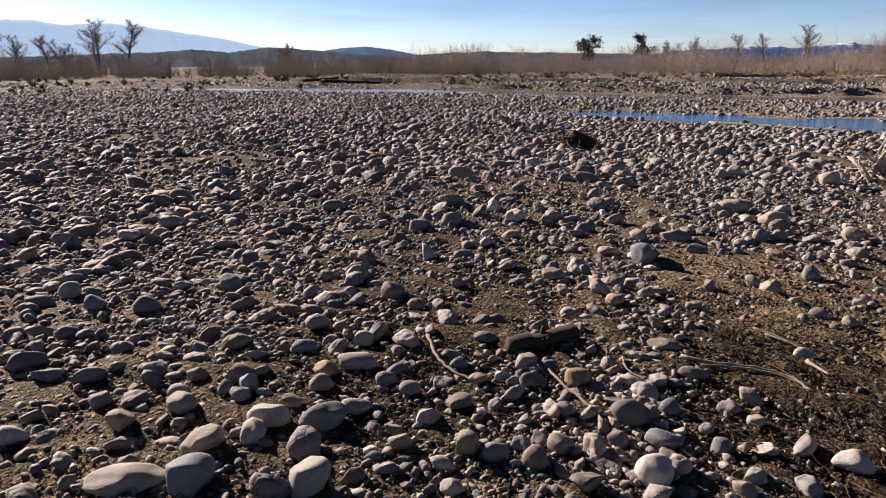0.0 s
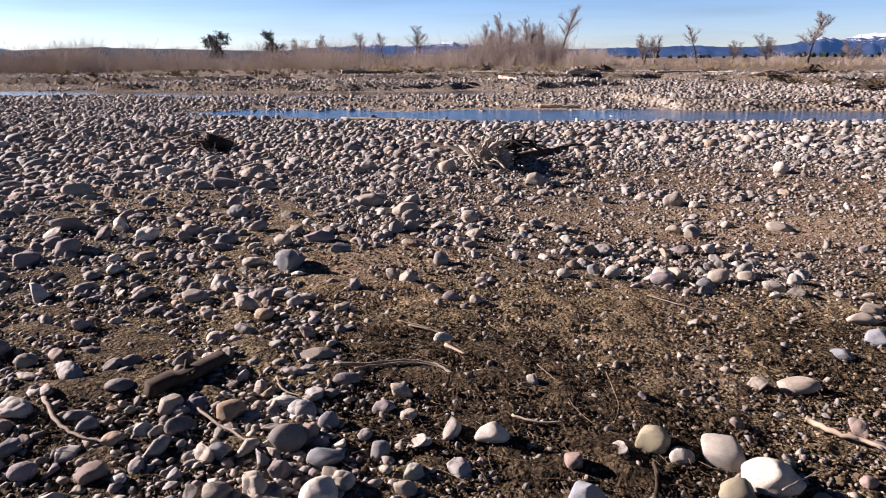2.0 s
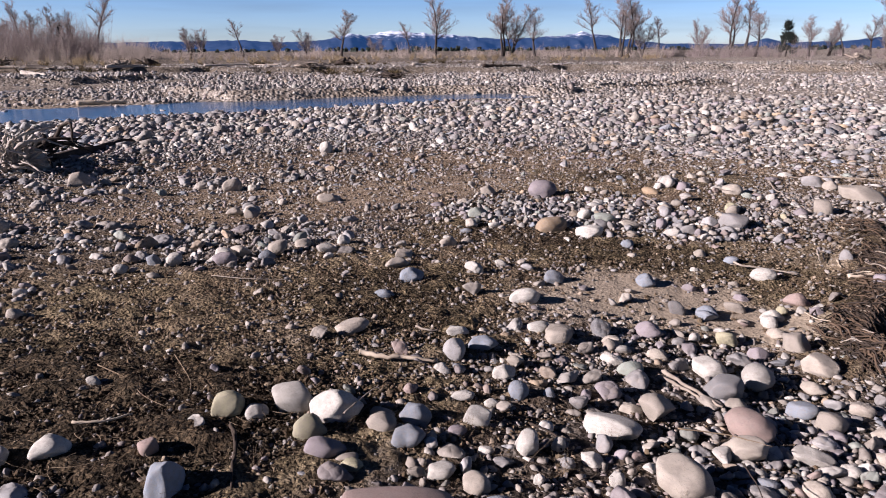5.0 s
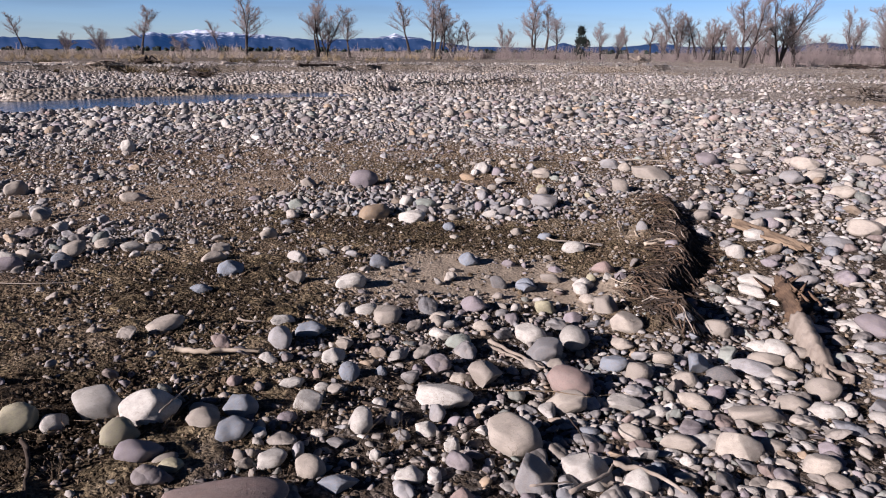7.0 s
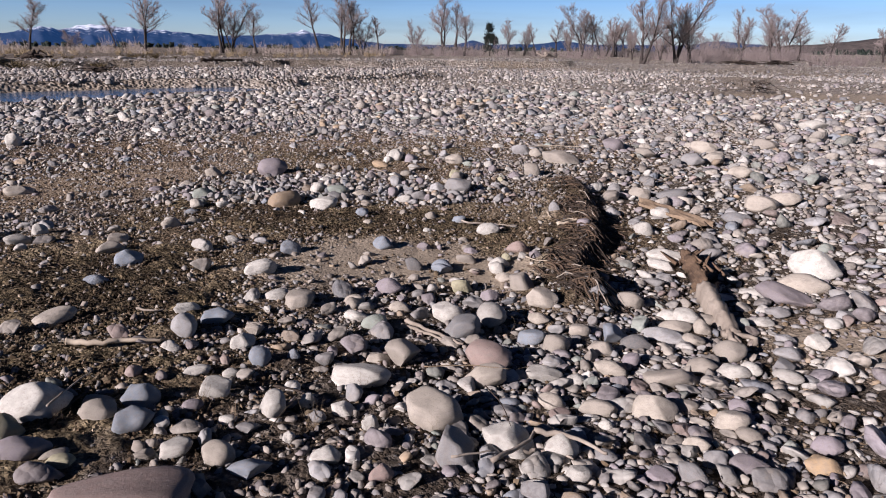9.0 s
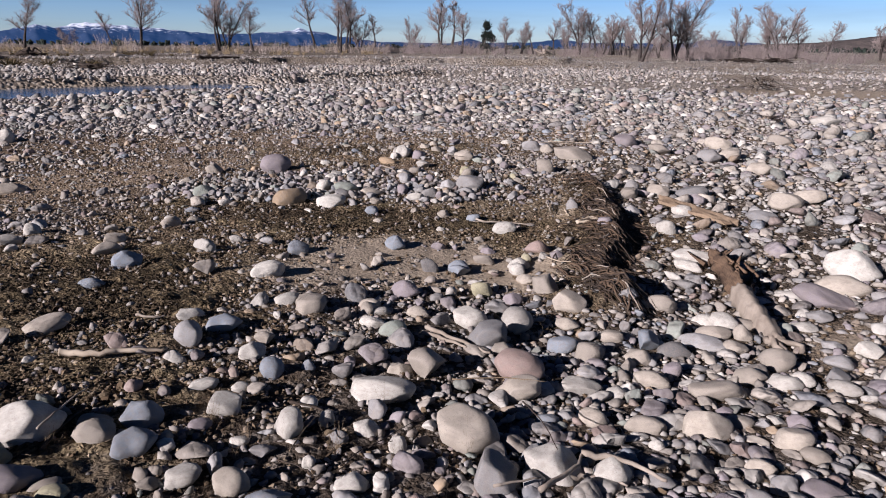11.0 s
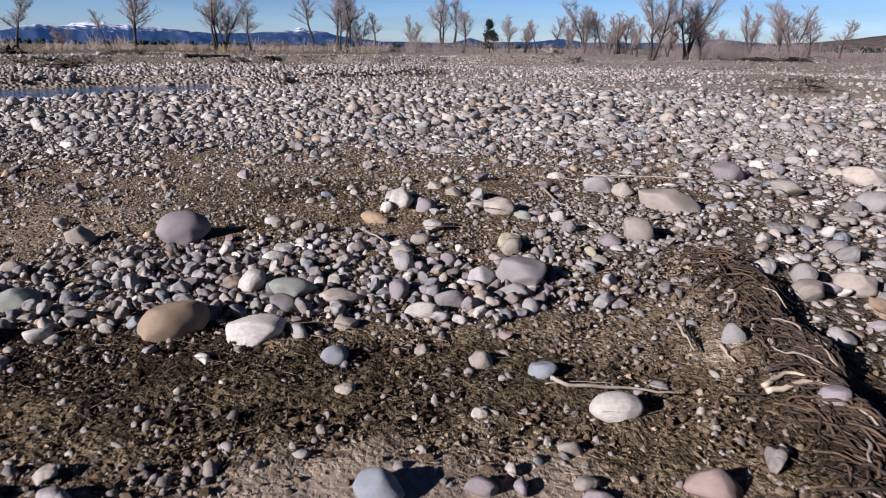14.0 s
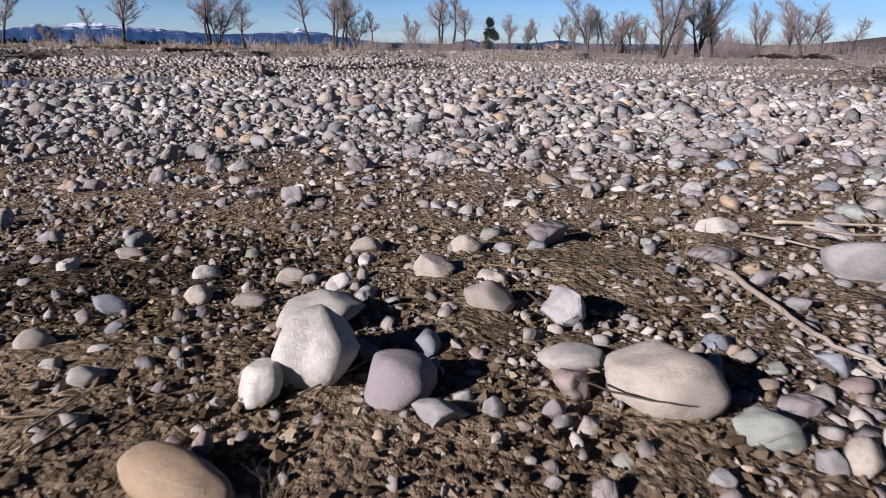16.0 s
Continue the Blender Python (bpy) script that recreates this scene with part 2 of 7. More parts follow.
def water_material(name, bed, ripple):
    m = Mat(name, 0.1, 0.5)
    m.world_co()
    # bed sets the base colour; the stream's blue paints reflected sky.
    m.color(bed)
    m.b.inputs["IOR"].default_value = 1.33
    n = m.mix(0.5, m.noise(9, 4, 0.7), m.noise(23, 3, 0.6))
    m.bump(n, ripple, 0.03)
    return m.m


def range_material(name, low, high, snow_from, snow_to, haze_glow, amount, grain=0.02):
    """Far slopes with distance haze painted as a blue glow; snow lies on the upper flanks."""
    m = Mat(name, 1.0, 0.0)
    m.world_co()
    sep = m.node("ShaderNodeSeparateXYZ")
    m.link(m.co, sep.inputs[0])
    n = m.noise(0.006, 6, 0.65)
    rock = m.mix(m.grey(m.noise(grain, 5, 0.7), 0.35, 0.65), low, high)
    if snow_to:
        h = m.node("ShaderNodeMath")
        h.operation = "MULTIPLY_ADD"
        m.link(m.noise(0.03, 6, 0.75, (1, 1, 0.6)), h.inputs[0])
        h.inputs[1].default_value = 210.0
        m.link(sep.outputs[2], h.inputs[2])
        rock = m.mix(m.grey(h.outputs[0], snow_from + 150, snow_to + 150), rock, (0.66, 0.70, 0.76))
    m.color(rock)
    m.b.inputs["Emission Color"].default_value = (*haze_glow, 1)
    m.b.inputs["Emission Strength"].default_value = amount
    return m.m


# ---------------------------------------------------------------- shapes in numbers
RNG = np.random.default_rng(7)


def hashed(ix, iy, seed):
    h = (ix.astype(np.int64) * 374761393 + iy.astype(np.int64) * 668265263 + seed * 1442695041) & 0x7FFFFFFF
    h = ((h ^ (h >> 13)) * 1274126177) & 0x7FFFFFFF
    return ((h ^ (h >> 16)) & 0xFFFF) / 65535.0


def vnoise(x, y, scale, seed=0):
    """Smooth value noise, -1 to 1."""
    x, y = np.asarray(x, float) * scale, np.asarray(y, float) * scale
    ix, iy = np.floor(x), np.floor(y)
    fx, fy = x - ix, y - iy
    fx, fy = fx * fx * (3 - 2 * fx), fy * fy * (3 - 2 * fy)
    a, b = hashed(ix, iy, seed), hashed(ix + 1, iy, seed)
    c, d = hashed(ix, iy + 1, seed), hashed(ix + 1, iy + 1, seed)
    return ((a * (1 - fx) + b * fx) * (1 - fy) + (c * (1 - fx) + d * fx) * fy) * 2 - 1


SWELLS = [(-8, 0.5, 0.19), (-5, 3, 0.076), (-3.5, -0.5, 0.109), (-2.5, 1.6, 0.051), (-5.5, 6.5, -0.164), (-1.2, 4.5, 0.021), (0.3, 2.2, -0.044), (1.5, 4, -0.197), (0, 7.5, 0.125), (4.5, 11, 0.084), (-1, 11.5, -0.046)]
CHANNEL = [(-8.0, 27.2, 0.2), (-9.8, 25.3, 1.1), (-13.0, 20.8, 2.3), (-16.6, 16.4, 2.3), (-19.6, 12.4, 2.0), (-23.0, 8.8, 0.8), (-27.0, 5.0, 0.1)]
SIDE_ARM = [(-62.0, -22.0, 0.3), (-55.5, -15.0, 2.2), (-43.5, 4.0, 2.4), (-34.5, 13.2, 2.0), (-29.5, 20.5, 1.8), (-26.5, 27.5, 0.4)]
# raised gravel islands beyond the stream: two ends, half width, height
ISLANDS = [((-18.0, 23.5), (-9.0, 31.0), 3.6, 0.2), ((-9.0, 31.0), (-3.5, 36.0), 3.0, 0.17), ((-37.0, 17.5), (-31.5, 29.0), 2.8, 0.22), ((-47.0, 8.0), (-38.5, 18.0), 2.4, 0.22),
           ((-31.0, 42.0), (-16.0, 48.0), 3.0, 0.24), ((-52.0, 24.0), (-40.0, 40.0), 4.0, 0.28), ((-14.0, 54.0), (6.0, 58.0), 3.5, 0.26), ((-66.0, -2.0), (-58.0, 14.0), 4.0, 0.3)]
POND = (-24.0, -14.6, 1.3, 1.2)
WATER_Z = -0.285


def channel_depth(x, y):
    """1 in the stream's bed, 0 on dry ground, and how far its bank is."""
    best = np.full(np.shape(x), 1e9)
    for (ax, ay, aw), (bx, by, bw) in (*zip(CHANNEL, CHANNEL[1:]), *zip(SIDE_ARM, SIDE_ARM[1:])):
        dx, dy = bx - ax, by - ay
        s = np.clip(((x - ax) * dx + (y - ay) * dy) / (dx * dx + dy * dy), 0, 1)
        best = np.minimum(best, np.hypot(x - ax - s * dx, y - ay - s * dy) - (aw + s * (bw - aw)))
    best = np.minimum(best, (np.hypot((x - POND[0]) / POND[2], (y - POND[1]) / POND[3]) - 1) * 1.4)
    return best + 0.9 * np.clip((-16 - x) / 8, 0, 1) * np.maximum(vnoise(x, y, 0.33, 19), 0)


def islands(x, y):
    """Height of the raised bars, which break off in small cut banks."""
    wx, wy = x + 1.6 * vnoise(x, y, 0.21, 15) + 0.5 * vnoise(x, y, 0.8, 16), y + 1.6 * vnoise(x, y, 0.21, 17) + 0.5 * vnoise(x, y, 0.8, 18)
    top = np.zeros(np.shape(x))
    for (ax, ay), (bx, by), w, h in ISLANDS:
        dx, dy = bx - ax, by - ay
        s = np.clip(((wx - ax) * dx + (wy - ay) * dy) / (dx * dx + dy * dy), 0, 1)
        inside = w - np.hypot(wx - ax - s * dx, wy - ay - s * dy)
        top = np.maximum(top, 1.45 * h * np.clip(inside / 0.35, 0, 1) * np.clip(1.15 - 0.04 * inside, 0.6, 1))
    return top


def bank_line(y):
    return np.interp(y, [3.2, 3.9, 4.3, 4.7, 5.2, 5.75, 6.6], [0.95, 0.98, 1.08, 1.2, 1.27, 1.28, 1.3]) + 0.06 * vnoise(y, y * 0, 3.5, 72)


def ground_z(x, y):
    x, y = np.asarray(x, float), np.asarray(y, float)
    z = sum(k * np.exp(-((x - a) ** 2 + (y - b) ** 2) / (2 * 1.7**2)) for a, b, k in SWELLS)
    r = np.hypot(x, y - 2)
    far = np.clip((r - 10) / 12, 0, 1)
    z = z + far * (0.16 * vnoise(x, y, 0.07, 3) + 0.10 * vnoise(x, y, 0.19, 4))
    bank = channel_depth(x + 0.7 * vnoise(x, y, 0.5, 8), y + 0.7 * vnoise(x, y, 0.5, 9))
    low = np.exp(-((np.maximum(bank, 0) / 7.0) ** 2)) * np.clip((r - 5) / 8, 0, 1)
    beyond = np.clip((0.62 * y - 0.78 * x - 28) / 6, 0, 1)
    off = x - bank_line(y)                                # a small soil terrace that breaks off towards the cobbles
    edge = np.where(off < 0, np.exp(-((off / 0.38) ** 2)), np.clip(1 - off / 0.09, 0, 1)) * np.clip((y - 3.2) / 0.4, 0, 1) * np.clip((6.6 - y) / 0.5, 0, 1)
    z = z + (0.115 + 0.035 * vnoise(x, y, 4, 71)) * edge
    z = z * (1 - 0.6 * low) - 0.27 * low * (1 - 0.55 * beyond) - 0.16 * np.clip(0.5 - bank / 1.2, 0, 1)
    return z + islands(x, y) * np.clip(bank / 0.8, 0, 1)


# Bare places among the stones: x, y, half lengths, turn, how bare, sand, plants
BARE = []


def bare_patch(*numbers):
    BARE.append(numbers)


bare_patch(-3.2, 2.1, 1.4, 0.62, 40, 0.97, 0.1, 0.55)
bare_patch(-2.4, 1.5, 1.4, 0.6, 25, 0.9, 0.0, 1.0)
bare_patch(-1.1, 7.7, 0.7, 0.45, 0, 0.8, 0.0, 0.9)
bare_patch(-1.75, 3.35, 0.85, 0.75, 30, 0.97, 0.1, 0.8)
bare_patch(-1.3, 5.1, 0.7, 0.45, 0, 0.7, 0.0, 1.0)
bare_patch(-2.0, 1.75, 0.55, 0.3, 20, 0.7, 0.0, 1.0)
bare_patch(-0.1, 4.05, 0.8, 0.42, 12, 0.8, 1.0, 0.0)
bare_patch(-0.35, 4.8, 1.7, 0.42, 8, 0.97, 0.1, 0.75)
bare_patch(-4.4, 5.0, 2.2, 0.8, 30, 0.85, 0.4, 0.2)
bare_patch(-1.0, 9.0, 4.6, 1.4, 0, 0.82, 0.35, 0.15)
bare_patch(-3.6, 6.3, 2.5, 1.2, 25, 0.85, 0.45, 0.1)
bare_patch(-6.6, 7.4, 2.4, 0.8, 35, 0.65, 0.2, 0.2)
bare_patch(-4.7, -0.5, 0.9, 0.7, 0, 0.6, 0.0, 0.8)
bare_patch(0.75, 5.45, 0.5, 0.45, 0, 0.85, 0.5, 0.6)
bare_patch(-4.4, 1.9, 0.9, 0.5, 60, 0.8, 0.35, 0.4)
bare_patch(2.25, 3.0, 0.35, 0.5, 20, 0.7, 1.0, 0.0)
bare_patch(0.98, 4.4, 0.3, 0.8, -14, 0.9, 0.0, 0.9)
bare_patch(1.2, 5.7, 0.22, 0.7, 0, 0.9, 0.0, 0.9)
bare_patch(-3.6, -0.6, 0.8, 0.5, 20, 0.55, 0.0, 0.8)
bare_patch(-7.0, 1.2, 1.6, 0.8, 20, 0.5, 0.1, 0.6)
bare_patch(-10.5, -3.0, 1.6, 1.2, 0, 0.45, 0.1, 0.7)
bare_patch(3.5, 10.5, 2.0, 0.6, 0, 0.55, 0.4, 0.5)
bare_patch(0.5, 8.9, 0.9, 0.5, 0, 0.6, 0.3, 0.25)
bare_patch(-0.75, 7.4, 0.5, 0.8, 0, 0.6, 0.2, 0.3)
bare_patch(-0.1, 6.75, 0.7, 0.4, 0, 0.8, 0.3, 0.4)
bare_patch(-1.2, 6.9, 0.8, 0.7, 0, 0.75, 0.2, 0.4)
bare_patch(0.0, 7.7, 1.2, 0.5, 0, 0.6, 0.3, 0.45)
bare_patch(-6.5, 5.6, 1.2, 0.5, 30, 0.4, 0.3, 0.3)
bare_patch(9.0, 14.0, 4.0, 1.4, 10, 0.4, 0.6, 0.3)
bare_patch(-17, -7, 4.0, 1.6, 0, 0.5, 0.1, 0.9)
bare_patch(14.0, 22.0, 9.0, 2.0, 5, 0.35, 0.7, 0.2)
bare_patch(-2.3, 0.95, 0.9, 0.45, 20, 0.5, 0.0, 1.0)
bare_patch(-0.6, 5.85, 1.3, 0.5, 8, 0.62, 0.0, 0.35)


def cover(x, y):
    """Sand, plants and bareness of the ground at a place."""
    x, y = np.asarray(x, float), np.asarray(y, float)
    wx, wy = x + 0.22 * vnoise(x, y, 1.4, 21) + 0.08 * vnoise(x, y, 5, 22), y + 0.22 * vnoise(x, y, 1.4, 23) + 0.08 * vnoise(x, y, 5, 24)
    bare, sand, moss = np.zeros_like(x), np.zeros_like(x), np.zeros_like(x)
    for cx, cy, a, b, turn, k, s, p in BARE:
        ct, st = math.cos(radians(turn)), math.sin(radians(turn))
        u, v = (wx - cx) * ct + (wy - cy) * st, -(wx - cx) * st + (wy - cy) * ct
        g = np.clip(1.6 - np.sqrt((u / a) ** 2 + (v / b) ** 2), 0, 1)
        bare, sand, moss = np.maximum(bare, g * k), np.maximum(sand, g * s), np.maximum(moss, g * p)
    dark = 0.85 * np.clip((-1.4 - x) / 1.2, 0, 1) * np.clip((3 - y) / 3, 0, 1) * np.clip(1.2 + 1.2 * vnoise(x, y, 0.5, 25), 0, 1)
    return sand, np.maximum(moss, dark), bare


def mesh_object(name, verts, faces, material, smooth=True, loops=3):
    """A mesh from arrays of equal-sided faces."""
    me = bpy.data.meshes.new(name)
    verts, faces = np.asarray(verts, np.float32), np.asarray(faces, np.int32)
    me.vertices.add(len(verts))
    me.vertices.foreach_set("co", verts.ravel())
    me.loops.add(faces.size)
    me.loops.foreach_set("vertex_index", faces.ravel())
    me.polygons.add(len(faces))
    me.polygons.foreach_set("loop_start", np.arange(0, faces.size, faces.shape[1], dtype=np.int32))
    me.polygons.foreach_set("use_smooth", np.full(len(faces), smooth))
    me.update(calc_edges=True)
    me.materials.append(material)
    return new(name, me)


def part(name, bm, material, parent, label=""):
    me = bpy.data.meshes.new(name)
    bm.to_mesh(me)
    bm.free()
    me.materials.append(material)
    for p in me.polygons:
        p.use_smooth = True
    ob = new(name, me)
    ob.parent = parent
    return tagged(ob, label)


# ---------------------------------------------------------------- ground
def build_ground():
    """One sheet, finest where the camera goes, out to the horizon."""
    cx, cy = -0.8, 2.6
    radii = np.r_[0.02, np.geomspace(0.25, 11, 130), np.geomspace(11.3, 80, 190), np.geomspace(86, 4600, 40)]
    ang = np.radians(np.r_[np.arange(44, 222, 0.36), np.arange(222, 404, 1.0)])
    na = len(ang)
    r, a = np.meshgrid(radii, ang, indexing="ij")
    x, y = (cx + r * np.cos(a)).ravel(), (cy + r * np.sin(a)).ravel()
    z = ground_z(x, y)
    sand, moss, bare = cover(x, y)
    near = np.clip(1.4 - r.ravel() / 14, 0, 1)
    clod = 0.02 * vnoise(x, y, 6, 31) + 0.015 * vnoise(x, y, 15, 32) + 0.008 * np.abs(vnoise(x, y, 37, 33))
    z = z + near * clod * (0.6 + 0.7 * moss - 0.4 * sand)
    z = z - 14 * np.clip((r.ravel() - 900) / 3700, 0, 1)
    n = len(radii)
    i, j = np.meshgrid(np.arange(n - 1), np.arange(na), indexing="ij")
    k = (j + 1) % na
    faces = np.stack([i * na + j, (i + 1) * na + j, (i + 1) * na + k, i * na + k], -1).reshape(-1, 4)
    ob = mesh_object("ground", np.stack([x, y, z], -1), faces, SOIL)
    at = ob.data.color_attributes.new("cover", "FLOAT_COLOR", "POINT")
    gravel = np.clip(1.1 - 1.2 * bare, 0, 1)
    at.data.foreach_set("color", np.stack([sand, moss, gravel, np.clip((r.ravel() - np.where(x > -3, 5.5, 9)) / 10, 0, 1) * np.clip((y - 2 + 0.15 * x) / 12 + np.where(x > -3, 0.5, 0.22), 0.1, 1) * np.clip(np.clip(1.4 - r.ravel() / 45, 0.3, 1) + np.clip((x + 14) / 20, 0, 1), 0, 1)], -1).astype(np.float32).ravel())
    return tagged(ob, "brown river-bar soil with sand, moss and gravel", "ground", kind="structure")


build_ground()


def build_water():
    """The stream's flat surface, a ribbon that the banks cover at its edges."""
    # Stream: sky reflection put into a blue base colour; side arm: muddy tone.
    stream, calm = water_material("stream_water", (0.02, 0.075, 0.17), 0.35), water_material("calm_muddy_water", (0.13, 0.105, 0.08), 0.06)
    for name, course, level, water in (("water", CHANNEL, WATER_Z, stream), ("water_side_arm", SIDE_ARM, WATER_Z + 0.125, calm)):
        pts = [Vector((x, y, 0)) for x, y, _ in course]
        v = []
        for k, (x, y, w) in enumerate(course):
            d = (pts[min(k + 1, len(pts) - 1)] - pts[max(k - 1, 0)]).normalized()
            side = Vector((-d.y, d.x, 0)) * (w + 1.6)
            v += [pts[k] + side, pts[k] - side]
        f = [(2 * k, 2 * k + 1, 2 * k + 3, 2 * k + 2) for k in range(len(course) - 1)]
        tagged(mesh_object(name, [(p.x, p.y, level) for p in v], f, water), "shallow blue braided stream between gravel bars" if water is stream else "shallow muddy side arm of the stream", "water", kind="structure")
    ring = [(POND[0] + 1.5 * POND[2] * math.cos(q), POND[1] + 1.6 * POND[3] * math.sin(q), WATER_Z) for q in np.linspace(0, 2 * math.pi, 24, endpoint=False)]
    tagged(mesh_object("water_pool", ring, [tuple(range(24))], calm), "small still pool on the gravel bar", "water", kind="structure")


build_water()


# ---------------------------------------------------------------- stones
def stone_shape(seed, level, soft=False):
    """A worn cobble of unit size: a ball pressed, cut by a few flats and rounded again."""
    bm = bmesh.new()
    if level < 0:
        low = [bm.verts.new((math.cos(q), math.sin(q), -0.5)) for q in (0, 1.26, 2.51, 3.77, 5.03)]       # a mere hump, for far stones
        cap = bm.verts.new((0, 0, 0.5))
        bm.verts.index_update()
        for i in range(5):
            bm.faces.new((low[i], low[(i + 1) % 5], cap))
        bm.faces.index_update()
    elif level:
        bmesh.ops.create_icosphere(bm, subdivisions=level, radius=1.0)
    else:
        low = [bm.verts.new((math.cos(q), math.sin(q), -0.45)) for q in (0, 1.26, 2.51, 3.77, 5.03)]     # a small dome, open below
        top = [bm.verts.new((0.72 * math.cos(q + 0.5), 0.72 * math.sin(q + 0.5), 0.62)) for q in (0, 1.26, 2.51, 3.77, 5.03)]
        cap = bm.verts.new((0, 0, 0.85))
        bm.verts.index_update()
        for i in range(5):
            j = (i + 1) % 5
            bm.faces.new((low[i], low[j], top[i]))
            bm.faces.new((low[j], top[j], top[i]))
            bm.faces.new((top[i], top[j], cap))
        bm.faces.index_update()
    v = np.array([p.co for p in bm.verts])
    f = np.array([[p.index for p in q.verts] for q in bm.faces])
    bm.free()
    rng = np.random.default_rng(seed)
    k, ph = rng.normal(size=(4, 3)), rng.uniform(0, 6.28, 4)
    v = v * (1 + 0.12 * np.sin(v @ k.T * 1.3 + ph).sum(1) / 2)[:, None]
    flats = rng.integers(6, 10) if seed % 3 else rng.integers(9, 14)
    hard = 0.93 if seed % 3 else 0.98
    if soft:
        flats, hard = flats - 1, 0.8
    for _ in range(flats):
        n = rng.normal(size=3)
        n /= np.linalg.norm(n)
        over = np.maximum(v @ n - (rng.uniform(0.56, 0.84) if soft else rng.uniform(0.38, 0.74)), 0)
        v = v - (over * hard)[:, None] * n
    k2 = rng.normal(size=(5, 3)) * 4
    v = v * (1 + 0.016 * np.sin(v @ k2.T + rng.uniform(0, 6.28, 5)).sum(1))[:, None]
    lo, hi = v.min(0), v.max(0)
    return (v - (lo + hi) / 2) / (hi - lo), f


SHAPES = 20
COBBLE_MESHES = []
for s in range(2 * SHAPES):
    sv, sf = stone_shape(s % SHAPES, 4 if s < SHAPES else 3, s < SHAPES or s % 3 > 0)
    ob = mesh_object("cobble", sv, sf, MAT["grey"])
    COBBLE_MESHES.append(ob.data)
    bpy.data.objects.remove(ob)

TONE_WORDS = {"cream": "pale cream", "tan": "tan", "olive": "yellow-olive", "ochre": "ochre-orange", "blue_grey": "blue-grey", "grey": "grey",
              "mauve": "mauve-grey", "rust": "rust-pink", "charcoal": "dark charcoal", "sage": "green-grey"}
placed = []


def cobble(x, y, width, depth, height, yaw, tone, sink=0.25):
    """One river stone that lies partly sunk in the ground."""
    k = len(placed)
    ob = new("cobble" if width < 0.22 else "boulder", COBBLE_MESHES[(k * 7 + 3) % SHAPES + (0 if width > 0.17 else SHAPES)])
    ob.material_slots[0].link = "OBJECT"
    ob.material_slots[0].material = MAT[tone]
    rng = random.Random(k)
    z = float(ground_z(x, y)) + height * (0.5 - sink)
    ob.matrix_world = pose(x, y, z, rng.uniform(-9, 9), rng.uniform(-9, 9), yaw + rng.uniform(-12, 12)) @ Matrix.Diagonal((width, depth, height, 1))
    placed.append((x, y, max(width, depth) * 0.5))
    size = "small" if width < 0.11 else "fist-sized" if width < 0.17 else "large"
    shape = "flat" if height < 0.55 * width else "rounded"
    tagged(ob, f"{size} {shape} {TONE_WORDS[tone]} river cobble half sunk in soil", "stone", group="cobbles on the river bar")


cobble(-0.42, 7.08, 0.160, 0.177, 0.163, 11, "cream")
cobble(-0.50, 7.00, 0.077, 0.091, 0.083, 16, "cream")
cobble(-0.26, 6.99, 0.122, 0.121, 0.112, 4, "mauve")
cobble(-0.19, 6.92, 0.095, 0.063, 0.058, 0, "grey")
cobble(0.20, 7.00, 0.213, 0.145, 0.133, -20, "tan")
cobble(0.06, 7.13, 0.133, 0.080, 0.052, -12, "cream")
cobble(-0.55, 6.73, 0.190, 0.100, 0.086, -26, "ochre")
cobble(-0.08, 7.41, 0.115, 0.100, 0.092, -4, "tan")
cobble(-0.21, 7.64, 0.109, 0.080, 0.073, 1, "tan")
cobble(-0.41, 7.86, 0.098, 0.070, 0.064, 6, "tan")
cobble(0.74, 8.19, 0.151, 0.091, 0.074, -22, "cream")
cobble(0.97, 7.73, 0.227, 0.167, 0.154, -32, "grey")
cobble(-0.57, 7.58, 0.085, 0.060, 0.056, 13, "tan")
cobble(-0.80, 7.62, 0.073, 0.053, 0.049, 20, "cream")
cobble(-0.94, 7.39, 0.077, 0.062, 0.057, 27, "blue_grey")
cobble(-0.12, 7.86, 0.098, 0.080, 0.073, -2, "tan")
cobble(-1.01, 7.20, 0.079, 0.061, 0.056, 32, "tan")
cobble(-0.83, 7.05, 0.071, 0.048, 0.044, 29, "cream")
cobble(-0.76, 7.44, 0.066, 0.064, 0.058, 20, "tan")
cobble(0.34, 6.90, 0.116, 0.074, 0.068, -28, "sage")
cobble(0.45, 6.83, 0.059, 0.076, 0.067, -35, "tan")
cobble(-1.18, 5.26, 0.271, 0.169, 0.156, 31, "ochre")
cobble(-0.86, 5.22, 0.230, 0.131, 0.120, 23, "cream")
cobble(-0.80, 5.64, 0.226, 0.129, 0.119, 17, "sage")
cobble(-0.81, 5.50, 0.128, 0.091, 0.084, 18, "charcoal")
cobble(-1.00, 5.71, 0.121, 0.123, 0.113, 21, "cream")
cobble(-1.56, 6.42, 0.285, 0.233, 0.214, 26, "mauve")
cobble(1.36, 7.32, 0.420, 0.246, 0.180, -22, "tan")
cobble(0.23, 5.92, 0.242, 0.181, 0.167, -10, "grey")
cobble(0.18, 5.76, 0.172, 0.103, 0.080, -9, "grey")
cobble(0.04, 5.90, 0.131, 0.116, 0.107, -5, "grey")
cobble(-0.11, 5.63, 0.145, 0.104, 0.095, -1, "grey")
cobble(-0.23, 5.51, 0.155, 0.091, 0.084, 2, "cream")
cobble(0.21, 6.38, 0.131, 0.116, 0.107, -8, "olive")
cobble(0.97, 6.61, 0.178, 0.186, 0.171, -20, "tan")
cobble(1.13, 7.64, 0.167, 0.132, 0.122, -18, "tan")
cobble(-0.59, 5.62, 0.197, 0.118, 0.071, 12, "tan")
